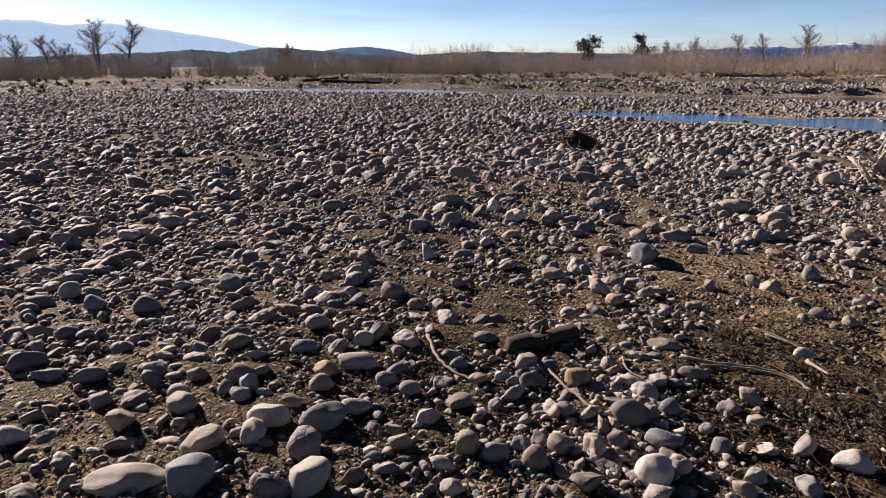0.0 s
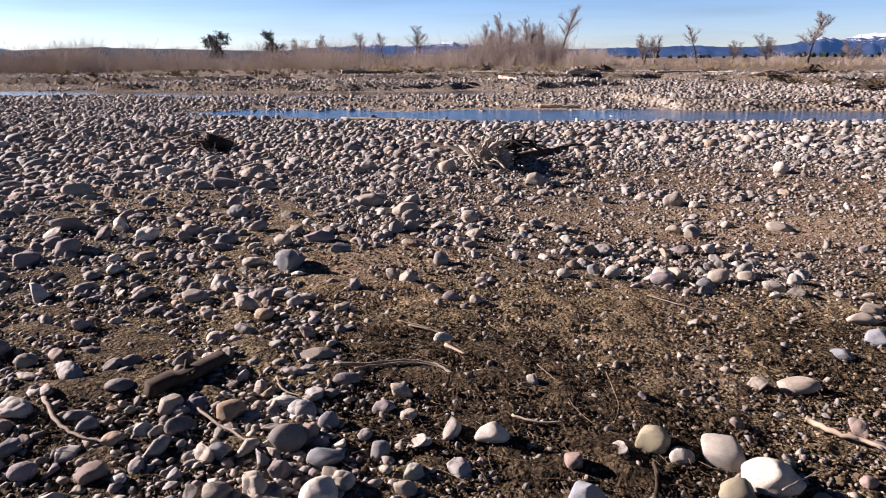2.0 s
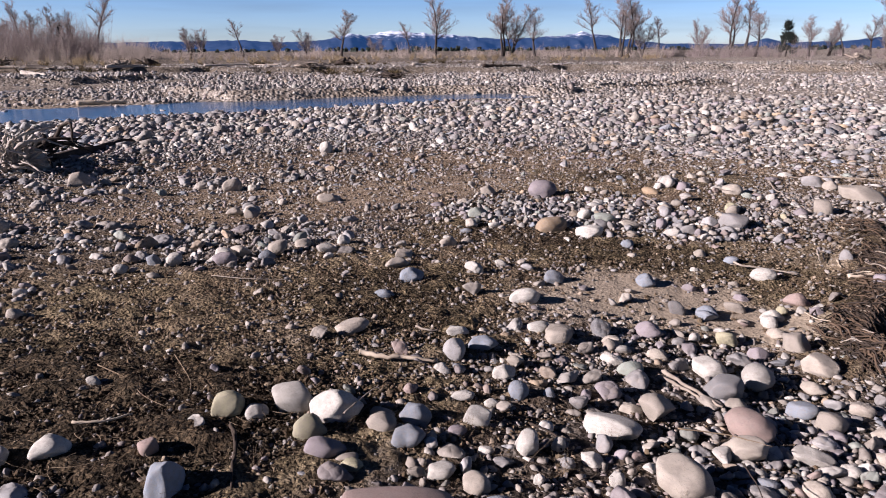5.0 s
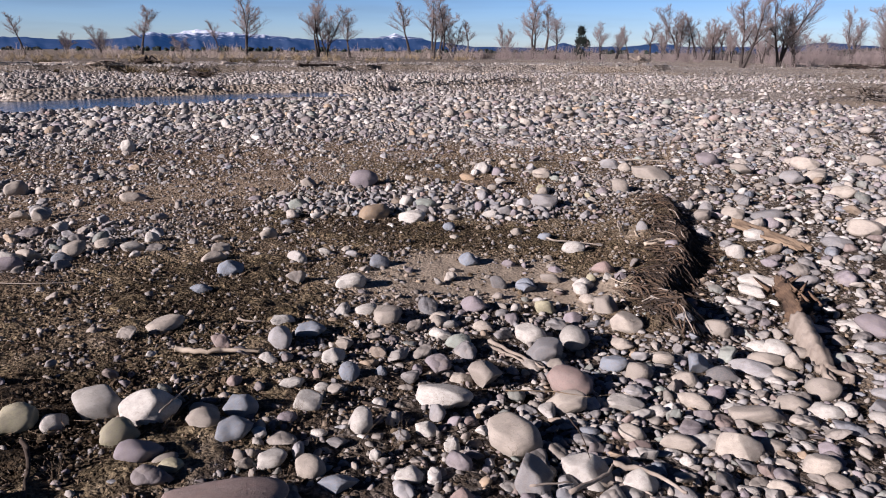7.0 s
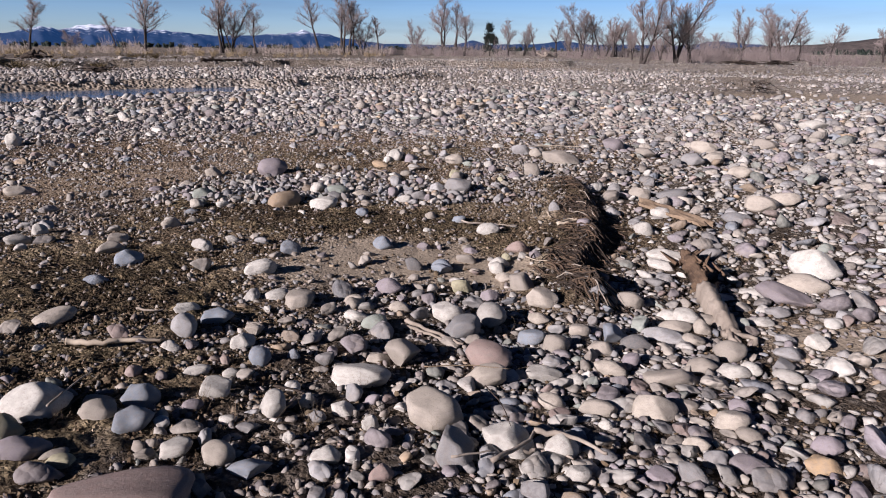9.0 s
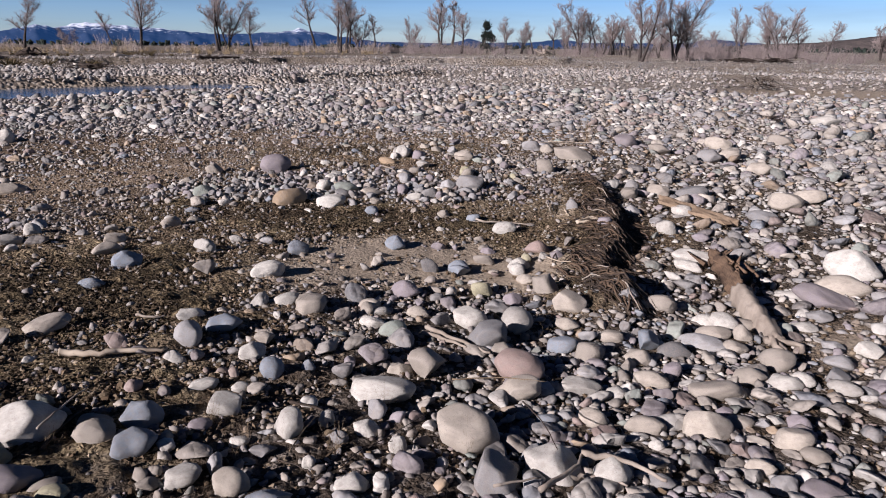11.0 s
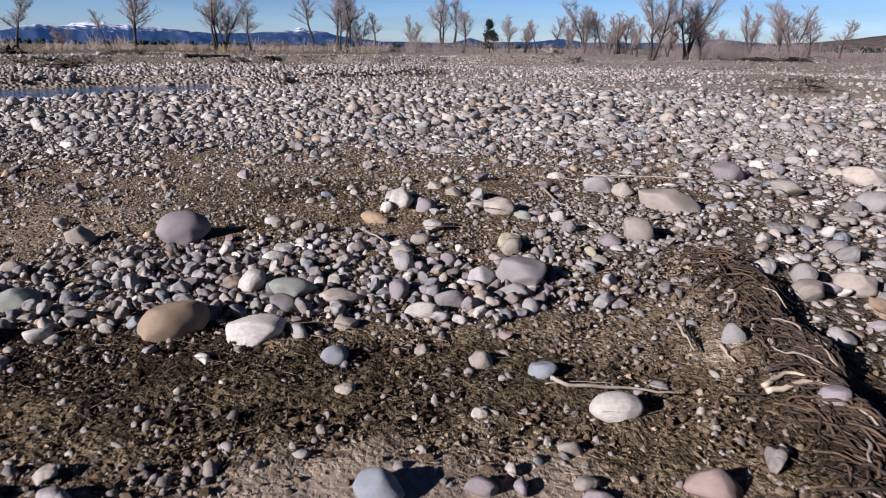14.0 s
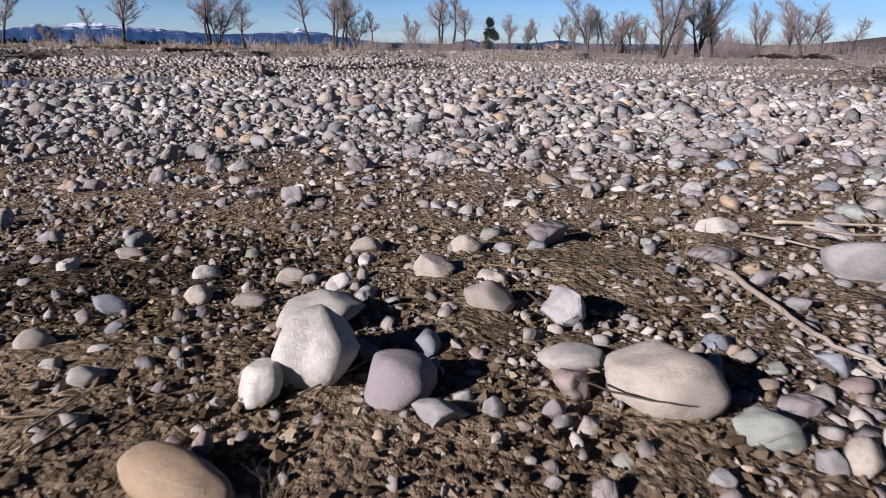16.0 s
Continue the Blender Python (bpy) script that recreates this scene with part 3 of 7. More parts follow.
cobble(-0.53, 5.35, 0.104, 0.079, 0.073, 11, "tan")
cobble(-0.54, 5.09, 0.105, 0.089, 0.082, 14, "blue_grey")
cobble(0.00, 5.13, 0.089, 0.083, 0.076, -6, "tan")
cobble(-0.22, 5.18, 0.059, 0.058, 0.054, 2, "tan")
cobble(0.22, 5.08, 0.120, 0.078, 0.072, -14, "blue_grey")
cobble(-0.34, 5.68, 0.092, 0.120, 0.106, 5, "mauve")
cobble(-0.25, 5.96, 0.072, 0.094, 0.083, 2, "mauve")
cobble(-0.34, 6.01, 0.105, 0.126, 0.116, 4, "grey")
cobble(0.02, 5.65, 0.082, 0.087, 0.080, -5, "tan")
cobble(0.24, 5.61, 0.076, 0.086, 0.079, -11, "grey")
cobble(-0.37, 6.25, 0.114, 0.097, 0.089, 4, "cream")
cobble(-0.97, 6.19, 0.112, 0.076, 0.070, 17, "cream")
cobble(-1.66, 5.96, 0.083, 0.075, 0.069, 32, "cream")
cobble(-1.30, 5.65, 0.100, 0.088, 0.081, 29, "grey")
cobble(-0.44, 5.82, 0.108, 0.071, 0.065, 7, "cream")
cobble(-0.97, 3.67, 0.196, 0.125, 0.115, 18, "cream")
cobble(-0.89, 4.12, 0.133, 0.113, 0.104, 14, "blue_grey")
cobble(-1.30, 4.23, 0.088, 0.074, 0.068, 20, "cream")
cobble(-0.31, 4.37, 0.143, 0.121, 0.111, 4, "blue_grey")
cobble(0.10, 4.05, 0.145, 0.095, 0.087, -4, "blue_grey")
cobble(-0.33, 3.08, 0.131, 0.074, 0.068, 7, "cream")
cobble(-1.07, 2.71, 0.117, 0.145, 0.133, 30, "grey")
cobble(-1.15, 2.97, 0.151, 0.090, 0.068, 28, "cream")
cobble(-0.97, 2.88, 0.162, 0.100, 0.092, 25, "blue_grey")
cobble(-0.64, 3.18, 0.155, 0.114, 0.105, 14, "tan")
cobble(-0.77, 3.26, 0.131, 0.083, 0.076, 17, "cream")
cobble(-0.76, 2.77, 0.097, 0.084, 0.078, 21, "tan")
cobble(0.14, 3.20, 0.181, 0.126, 0.116, -6, "cream")
cobble(0.21, 2.97, 0.186, 0.154, 0.142, -9, "charcoal")
cobble(0.37, 3.19, 0.156, 0.170, 0.157, -12, "cream")
cobble(0.58, 3.72, 0.154, 0.155, 0.142, -14, "tan")
cobble(0.67, 3.46, 0.184, 0.141, 0.130, -17, "tan")
cobble(0.47, 4.14, 0.135, 0.098, 0.090, -10, "cream")
cobble(0.38, 3.56, 0.113, 0.093, 0.086, -11, "mauve")
cobble(0.26, 4.22, 0.144, 0.087, 0.080, -6, "tan")
cobble(1.19, 3.57, 0.181, 0.148, 0.136, -27, "tan")
cobble(1.69, 4.50, 0.282, 0.169, 0.097, -27, "cream")
cobble(1.60, 4.32, 0.199, 0.120, 0.072, -27, "cream")
cobble(-0.20, 3.56, 0.168, 0.119, 0.110, 2, "mauve")
cobble(-0.12, 3.27, 0.121, 0.076, 0.070, 1, "tan")
cobble(-0.36, 3.24, 0.090, 0.093, 0.086, 7, "tan")
cobble(-0.23, 2.99, 0.135, 0.104, 0.096, 4, "sage")
cobble(1.88, 6.00, 0.198, 0.142, 0.131, -22, "tan")
cobble(0.27, 2.87, 0.103, 0.079, 0.073, -11, "tan")
cobble(0.55, 2.96, 0.152, 0.093, 0.086, -18, "blue_grey")
cobble(0.66, 2.87, 0.129, 0.119, 0.110, -22, "tan")
cobble(0.97, 3.04, 0.110, 0.144, 0.127, -28, "blue_grey")
cobble(1.45, 3.33, 0.167, 0.111, 0.103, -34, "cream")
cobble(0.81, 3.12, 0.135, 0.079, 0.073, -23, "tan")
cobble(0.44, 4.85, 0.178, 0.126, 0.116, -8, "cream")
cobble(-2.14, 6.44, 0.156, 0.138, 0.127, 21, "tan")
cobble(-2.00, 4.08, 0.144, 0.090, 0.083, 32, "tan")
cobble(-1.94, 3.86, 0.184, 0.105, 0.096, 33, "tan")
cobble(-1.74, 3.66, 0.172, 0.125, 0.115, 32, "blue_grey")
cobble(-1.82, 4.52, 0.134, 0.102, 0.094, 26, "tan")
cobble(-1.68, 1.72, 0.140, 0.142, 0.131, 42, "olive")
cobble(-1.56, 1.75, 0.097, 0.081, 0.075, 40, "cream")
cobble(-1.47, 1.89, 0.172, 0.162, 0.149, 36, "cream")
cobble(-1.28, 1.91, 0.220, 0.168, 0.155, 32, "cream")
cobble(-1.30, 1.74, 0.135, 0.117, 0.107, 35, "olive")
cobble(-1.17, 1.64, 0.161, 0.106, 0.098, 34, "mauve")
cobble(-1.07, 1.90, 0.125, 0.110, 0.102, 28, "tan")
cobble(-0.98, 2.04, 0.132, 0.109, 0.100, 25, "blue_grey")
cobble(-0.93, 1.86, 0.143, 0.108, 0.099, 26, "blue_grey")
cobble(-1.67, 2.73, 0.201, 0.120, 0.069, 31, "tan")
cobble(-0.22, 2.35, 0.248, 0.149, 0.103, 7, "cream")
cobble(-0.06, 2.60, 0.164, 0.165, 0.151, 4, "tan")
cobble(0.09, 2.06, 0.220, 0.165, 0.152, 1, "tan")
cobble(0.30, 2.44, 0.179, 0.112, 0.103, -4, "tan")
cobble(0.32, 2.64, 0.215, 0.165, 0.151, -4, "rust")
cobble(0.35, 1.89, 0.185, 0.161, 0.148, -6, "cream")
cobble(0.16, 1.81, 0.133, 0.153, 0.141, -1, "grey")
cobble(0.53, 1.88, 0.126, 0.122, 0.113, -11, "cream")
cobble(0.95, 2.21, 0.183, 0.138, 0.127, -18, "tan")
cobble(1.11, 2.54, 0.227, 0.136, 0.102, -19, "tan")
cobble(0.73, 2.22, 0.153, 0.090, 0.082, -14, "tan")
cobble(0.56, 2.54, 0.171, 0.103, 0.080, -9, "cream")
cobble(0.87, 2.62, 0.144, 0.100, 0.092, -14, "tan")
cobble(1.25, 3.09, 0.239, 0.143, 0.082, -19, "grey")
cobble(1.08, 2.97, 0.164, 0.098, 0.090, -16, "charcoal")
cobble(1.38, 3.02, 0.124, 0.092, 0.085, -21, "tan")
cobble(1.50, 2.86, 0.162, 0.131, 0.120, -24, "tan")
cobble(1.43, 2.64, 0.159, 0.096, 0.070, -24, "cream")
cobble(1.30, 2.68, 0.150, 0.095, 0.087, -22, "tan")
cobble(1.22, 2.13, 0.135, 0.092, 0.085, -24, "tan")
cobble(-0.76, 1.40, 0.390, 0.250, 0.120, 27, "rust")
cobble(-0.47, 1.63, 0.138, 0.084, 0.077, 17, "blue_grey")
cobble(-0.59, 1.70, 0.104, 0.088, 0.081, 20, "tan")
cobble(-0.50, 2.04, 0.097, 0.113, 0.104, 15, "cream")
cobble(-0.66, 2.47, 0.095, 0.107, 0.098, 16, "blue_grey")
cobble(-0.25, 2.08, 0.091, 0.076, 0.070, 9, "cream")
cobble(-0.75, 2.16, 0.125, 0.093, 0.086, 20, "cream")
cobble(-0.26, 1.75, 0.105, 0.077, 0.071, 10, "cream")
cobble(-0.78, 2.63, 0.119, 0.094, 0.087, 17, "cream")
cobble(0.22, 3.68, 0.128, 0.114, 0.105, -2, "olive")
cobble(-0.88, 2.32, 0.121, 0.072, 0.046, 21, "cream")
cobble(-2.56, 4.19, 0.100, 0.118, 0.109, 31, "cream")
cobble(-2.57, 3.96, 0.146, 0.094, 0.087, 32, "cream")
cobble(-1.75, 3.28, 0.129, 0.078, 0.064, 28, "blue_grey")
cobble(-2.84, 3.60, 0.125, 0.088, 0.081, 37, "blue_grey")
cobble(-3.10, 3.48, 0.158, 0.121, 0.111, 40, "cream")
cobble(-4.02, 4.99, 0.167, 0.142, 0.130, 38, "cream")
cobble(-3.70, 5.85, 0.243, 0.146, 0.122, 32, "tan")
cobble(-5.48, 6.52, 0.245, 0.152, 0.140, 39, "blue_grey")
cobble(2.16, 5.98, 0.295, 0.177, 0.119, -18, "charcoal")
cobble(2.85, 5.68, 0.277, 0.171, 0.158, -25, "tan")
cobble(2.45, 7.95, 0.256, 0.159, 0.146, -16, "tan")
cobble(2.19, 8.45, 0.272, 0.211, 0.194, -13, "mauve")
cobble(3.15, 7.68, 0.245, 0.167, 0.154, -21, "tan")
cobble(1.57, 3.36, 0.150, 0.090, 0.062, -22, "tan")
cobble(1.85, 3.32, 0.147, 0.088, 0.061, -26, "cream")
cobble(1.68, 2.69, 0.099, 0.089, 0.081, -28, "charcoal")
cobble(-2.03, 1.18, 0.137, 0.114, 0.104, 54, "cream")
cobble(-1.53, 1.21, 0.129, 0.167, 0.148, 46, "blue_grey")
cobble(-1.74, 1.35, 0.076, 0.099, 0.088, 47, "rust")
cobble(-1.04, 1.60, 0.092, 0.070, 0.064, 30, "olive")
cobble(-2.75, 0.89, 0.130, 0.073, 0.067, 67, "mauve")
cobble(-2.52, 1.05, 0.106, 0.078, 0.072, 62, "tan")
cobble(-3.06, 0.89, 0.187, 0.112, 0.065, 69, "tan")
cobble(-2.45, 0.67, 0.094, 0.086, 0.079, 68, "blue_grey")
cobble(-2.22, 0.55, 0.143, 0.089, 0.082, 69, "blue_grey")
cobble(-2.40, 0.47, 0.154, 0.136, 0.125, 72, "charcoal")
cobble(-2.40, 0.56, 0.080, 0.094, 0.086, 70, "rust")
cobble(-2.43, 0.91, 0.100, 0.074, 0.068, 64, "mauve")
cobble(-2.33, 0.97, 0.078, 0.058, 0.053, 62, "tan")
cobble(-2.16, 0.75, 0.076, 0.080, 0.073, 64, "blue_grey")
cobble(-2.68, 0.58, 0.118, 0.076, 0.070, 72, "cream")
cobble(-6.43, 2.92, 0.277, 0.171, 0.158, 63, "tan")
cobble(-5.82, 2.99, 0.255, 0.176, 0.162, 61, "tan")
cobble(-5.26, 3.36, 0.172, 0.162, 0.149, 55, "tan")
cobble(-5.19, 1.82, 0.244, 0.147, 0.118, 68, "mauve")
cobble(-4.80, 1.82, 0.156, 0.096, 0.088, 66, "blue_grey")
cobble(-9.03, 4.24, 0.265, 0.238, 0.219, 63, "cream")
cobble(-7.10, 5.75, 0.297, 0.240, 0.220, 50, "tan")
cobble(-8.40, 5.19, 0.276, 0.286, 0.263, 57, "tan")
cobble(-5.37, 6.39, 0.239, 0.209, 0.192, 39, "tan")
cobble(-4.13, 2.30, 0.108, 0.141, 0.125, 58, "grey")
cobble(-3.99, 1.83, 0.099, 0.103, 0.095, 62, "tan")
cobble(-3.87, 1.88, 0.133, 0.102, 0.094, 61, "tan")
cobble(-3.43, 1.93, 0.120, 0.081, 0.074, 57, "mauve")
cobble(-3.30, 2.02, 0.087, 0.081, 0.074, 55, "tan")
cobble(-3.64, 1.91, 0.089, 0.067, 0.061, 59, "tan")
cobble(-3.92, 1.51, 0.079, 0.103, 0.091, 65, "mauve")
cobble(-4.64, 1.38, 0.177, 0.156, 0.143, 70, "blue_grey")
cobble(-2.87, 3.77, 0.160, 0.124, 0.114, 36, "tan")
cobble(-2.79, 3.99, 0.130, 0.095, 0.088, 33, "tan")
cobble(-3.03, 3.56, 0.150, 0.122, 0.112, 38, "tan")
cobble(-3.02, 3.37, 0.162, 0.109, 0.100, 40, "mauve")
cobble(-3.30, 3.18, 0.121, 0.109, 0.100, 44, "cream")
cobble(-3.45, 2.87, 0.094, 0.086, 0.079, 48, "cream")
cobble(-3.41, 3.12, 0.097, 0.109, 0.100, 45, "blue_grey")
cobble(-3.93, 4.87, 0.141, 0.133, 0.123, 37, "tan")
cobble(-4.17, 4.92, 0.156, 0.110, 0.101, 39, "tan")
cobble(-6.43, 4.75, 0.130, 0.129, 0.119, 52, "tan")
cobble(-4.41, 2.76, 0.129, 0.095, 0.087, 55, "mauve")
cobble(-5.69, 9.08, 0.195, 0.253, 0.224, 31, "cream")
cobble(-2.92, 1.53, 0.102, 0.068, 0.063, 58, "cream")
cobble(-2.32, 1.64, 0.058, 0.063, 0.058, 50, "cream")
cobble(-2.50, 1.39, 0.072, 0.049, 0.045, 56, "tan")
cobble(-4.43, -0.69, 0.173, 0.138, 0.127, 93, "tan")
cobble(-3.98, -0.46, 0.151, 0.150, 0.138, 90, "mauve")
cobble(-3.74, -0.33, 0.111, 0.095, 0.087, 88, "tan")
cobble(-8.19, 0.39, 0.296, 0.201, 0.185, 84, "tan")
cobble(-5.95, 0.65, 0.201, 0.161, 0.148, 80, "cream")
cobble(-5.89, 0.07, 0.197, 0.170, 0.157, 85, "mauve")
cobble(-5.78, -0.21, 0.194, 0.131, 0.121, 87, "mauve")
cobble(-4.55, 1.31, 0.190, 0.213, 0.196, 69, "blue_grey")
cobble(-5.22, 1.52, 0.136, 0.122, 0.113, 69, "tan")
cobble(-5.35, 0.51, 0.164, 0.101, 0.093, 80, "tan")
cobble(-6.80, -1.03, 0.224, 0.152, 0.140, 95, "blue_grey")
cobble(-9.69, 1.58, 0.224, 0.199, 0.183, 78, "cream")
cobble(-8.00, 1.89, 0.295, 0.166, 0.153, 74, "mauve")
cobble(-7.96, 1.61, 0.186, 0.148, 0.137, 76, "grey")
cobble(-7.79, 2.27, 0.236, 0.147, 0.135, 71, "tan")
cobble(-6.68, 0.15, 0.289, 0.165, 0.152, 85, "charcoal")
cobble(-3.26, -0.62, 0.114, 0.117, 0.107, 93, "cream")
cobble(-3.23, -0.91, 0.136, 0.088, 0.081, 98, "blue_grey")
cobble(-3.00, -0.63, 0.199, 0.120, 0.095, 93, "cream")
cobble(-2.94, -0.78, 0.125, 0.100, 0.092, 96, "ochre")
cobble(-2.81, -0.79, 0.120, 0.095, 0.088, 96, "tan")
cobble(-2.58, -0.63, 0.145, 0.088, 0.081, 94, "cream")
cobble(-2.49, -0.76, 0.202, 0.137, 0.126, 97, "grey")
cobble(-2.53, -0.98, 0.171, 0.123, 0.113, 101, "cream")
cobble(-2.41, -1.02, 0.104, 0.122, 0.113, 103, "cream")
cobble(-2.08, -0.77, 0.164, 0.138, 0.127, 98, "cream")
cobble(-2.14, -1.19, 0.172, 0.154, 0.142, 108, "blue_grey")
cobble(-2.57, -1.58, 0.118, 0.134, 0.124, 113, "tan")
cobble(-2.69, -1.37, 0.124, 0.119, 0.109, 108, "tan")
cobble(-2.38, -1.21, 0.172, 0.106, 0.098, 107, "tan")
cobble(-2.82, -1.42, 0.099, 0.089, 0.082, 108, "cream")
cobble(-2.99, -1.38, 0.105, 0.088, 0.081, 107, "mauve")
cobble(-2.94, -1.17, 0.145, 0.105, 0.097, 103, "rust")
cobble(-2.83, -1.22, 0.075, 0.097, 0.086, 105, "blue_grey")
cobble(-2.85, -1.12, 0.091, 0.114, 0.104, 103, "blue_grey")
cobble(-2.80, -1.75, 0.098, 0.111, 0.102, 114, "blue_grey")
cobble(-3.08, -1.91, 0.149, 0.096, 0.088, 115, "blue_grey")
cobble(-3.30, -2.30, 0.185, 0.122, 0.112, 119, "mauve")
cobble(-2.54, -2.00, 0.123, 0.106, 0.098, 120, "cream")
cobble(-2.18, -1.42, 0.295, 0.177, 0.102, 113, "tan")
cobble(-4.05, -1.96, 0.170, 0.141, 0.130, 110, "charcoal")
cobble(-4.15, -2.30, 0.139, 0.144, 0.132, 113, "blue_grey")
cobble(-4.47, -2.59, 0.148, 0.154, 0.142, 115, "grey")
cobble(-6.12, -3.33, 0.218, 0.135, 0.124, 115, "tan")
cobble(-6.21, -2.54, 0.152, 0.113, 0.104, 108, "cream")
cobble(-6.25, -2.73, 0.173, 0.113, 0.104, 110, "tan")
cobble(-4.97, -2.72, 0.180, 0.108, 0.081, 114, "tan")
cobble(-5.40, -2.52, 0.177, 0.120, 0.110, 111, "mauve")
cobble(-4.37, -1.52, 0.147, 0.143, 0.132, 103, "blue_grey")
cobble(-7.85, -3.16, 0.278, 0.156, 0.144, 109, "charcoal")
cobble(-8.09, -2.89, 0.234, 0.177, 0.163, 107, "blue_grey")
cobble(-8.32, -3.73, 0.226, 0.165, 0.152, 111, "mauve")
cobble(-4.75, -1.28, 0.104, 0.098, 0.090, 100, "tan")
cobble(-3.40, -0.54, 0.101, 0.093, 0.086, 91, "blue_grey")
cobble(-2.46, -0.33, 0.108, 0.090, 0.083, 87, "cream")
cobble(-2.30, -0.45, 0.098, 0.085, 0.078, 90, "olive")
cobble(-2.26, -0.20, 0.093, 0.118, 0.107, 84, "olive")
cobble(-2.20, -0.10, 0.104, 0.082, 0.076, 81, "mauve")
cobble(-2.15, -0.30, 0.089, 0.071, 0.065, 86, "cream")
cobble(-2.01, -0.28, 0.085, 0.071, 0.065, 85, "cream")
cobble(-2.14, 0.04, 0.106, 0.104, 0.095, 77, "rust")
cobble(-2.22, 0.15, 0.101, 0.098, 0.090, 75, "tan")
cobble(-2.01, 0.43, 0.136, 0.149, 0.137, 67, "cream")
cobble(-2.24, 0.38, 0.086, 0.080, 0.074, 70, "mauve")
cobble(-2.24, -0.00, 0.076, 0.069, 0.064, 79, "blue_grey")
cobble(-2.90, 0.15, 0.105, 0.094, 0.087, 78, "tan")
cobble(-2.72, 0.35, 0.120, 0.101, 0.093, 74, "ochre")
cobble(-2.45, 0.23, 0.092, 0.092, 0.084, 75, "blue_grey")
cobble(-4.21, 0.59, 0.162, 0.107, 0.099, 76, "tan")
cobble(-2.56, -0.20, 0.118, 0.083, 0.077, 84, "rust")
cobble(-2.71, -0.40, 0.098, 0.081, 0.075, 89, "mauve")
cobble(-1.92, 0.72, 0.088, 0.067, 0.061, 59, "tan")
cobble(-2.65, -0.91, 0.105, 0.079, 0.073, 99, "tan")
cobble(-2.93, -0.16, 0.095, 0.082, 0.075, 84, "blue_grey")
cobble(-2.78, 0.02, 0.076, 0.072, 0.067, 80, "cream")
cobble(-2.71, -2.00, 0.095, 0.074, 0.068, 119, "charcoal")
cobble(-3.76, -2.60, 0.126, 0.085, 0.078, 119, "mauve")
cobble(-3.69, -2.27, 0.125, 0.091, 0.084, 116, "mauve")
cobble(-4.29, -2.69, 0.178, 0.113, 0.104, 117, "mauve")
cobble(2.54, 4.12, 0.330, 0.240, 0.230, -32, "cream")
cobble(2.35, 3.88, 0.312, 0.187, 0.135, -31, "tan")
cobble(2.16, 3.71, 0.347, 0.208, 0.120, -30, "mauve")
cobble(2.50, 5.34, 0.243, 0.146, 0.108, -25, "charcoal")
cobble(3.31, 8.44, 0.339, 0.202, 0.186, -21, "tan")
cobble(3.16, 6.91, 0.280, 0.167, 0.154, -25, "tan")
cobble(3.11, 5.83, 0.287, 0.172, 0.141, -28, "tan")
cobble(4.22, 8.79, 0.311, 0.176, 0.162, -26, "tan")
cobble(5.93, 10.97, 0.436, 0.262, 0.220, -28, "cream")
cobble(1.92, 5.47, 0.181, 0.123, 0.113, -19, "cream")
cobble(1.58, 5.89, 0.174, 0.131, 0.121, -15, "tan")
cobble(1.65, 2.58, 0.138, 0.077, 0.071, -33, "cream")
cobble(0.40, 6.82, 0.050, 0.036, 0.055, -33, "grey")
cobble(0.22, 6.78, 0.041, 0.029, 0.034, -25, "grey")
cobble(0.00, 6.95, 0.042, 0.031, 0.046, -10, "mauve")
cobble(-0.10, 6.95, 0.042, 0.030, 0.049, -5, "grey")
cobble(-0.15, 6.98, 0.038, 0.028, 0.042, -2, "cream")
cobble(-0.63, 7.42, 0.091, 0.065, 0.044, 16, "tan")
cobble(-0.86, 7.16, 0.049, 0.036, 0.032, 28, "cream")
cobble(-1.08, 7.82, 0.088, 0.064, 0.047, 25, "tan")
cobble(0.42, 7.36, 0.056, 0.041, 0.030, -23, "cream")
cobble(-0.98, 6.08, 0.142, 0.102, 0.069, 31, "cream")
cobble(-0.89, 5.99, 0.073, 0.053, 0.073, 30, "rust")
cobble(-0.82, 6.12, 0.086, 0.062, 0.061, 25, "charcoal")
cobble(-0.86, 5.94, 0.076, 0.055, 0.042, 30, "grey")
cobble(-0.36, 6.18, 0.132, 0.095, 0.077, 7, "tan")
cobble(-0.27, 6.39, 0.121, 0.087, 0.066, 3, "tan")
cobble(-0.12, 6.07, 0.083, 0.060, 0.095, -2, "mauve")
cobble(-0.06, 6.25, 0.060, 0.043, 0.065, -5, "cream")
cobble(-0.17, 6.32, 0.042, 0.030, 0.036, -0, "cream")
cobble(0.21, 6.29, 0.115, 0.083, 0.107, -14, "tan")
cobble(0.25, 6.49, 0.076, 0.054, 0.053, -14, "cream")
cobble(0.30, 6.21, 0.072, 0.052, 0.043, -18, "cream")
cobble(0.14, 6.17, 0.107, 0.077, 0.052, -13, "tan")
cobble(0.34, 6.28, 0.054, 0.039, 0.059, -19, "charcoal")
cobble(0.41, 6.26, 0.067, 0.048, 0.077, -22, "charcoal")
cobble(0.37, 6.19, 0.032, 0.023, 0.037, -21, "cream")
cobble(0.59, 6.14, 0.112, 0.080, 0.056, -29, "grey")
cobble(0.67, 6.21, 0.084, 0.061, 0.049, -30, "tan")
cobble(0.64, 6.29, 0.082, 0.059, 0.071, -28, "olive")
cobble(0.78, 6.48, 0.149, 0.107, 0.085, -29, "mauve")
cobble(0.80, 6.37, 0.092, 0.067, 0.045, -31, "cream")
cobble(0.65, 6.52, 0.046, 0.033, 0.030, -25, "cream")
cobble(0.40, 6.56, 0.086, 0.062, 0.063, -18, "grey")
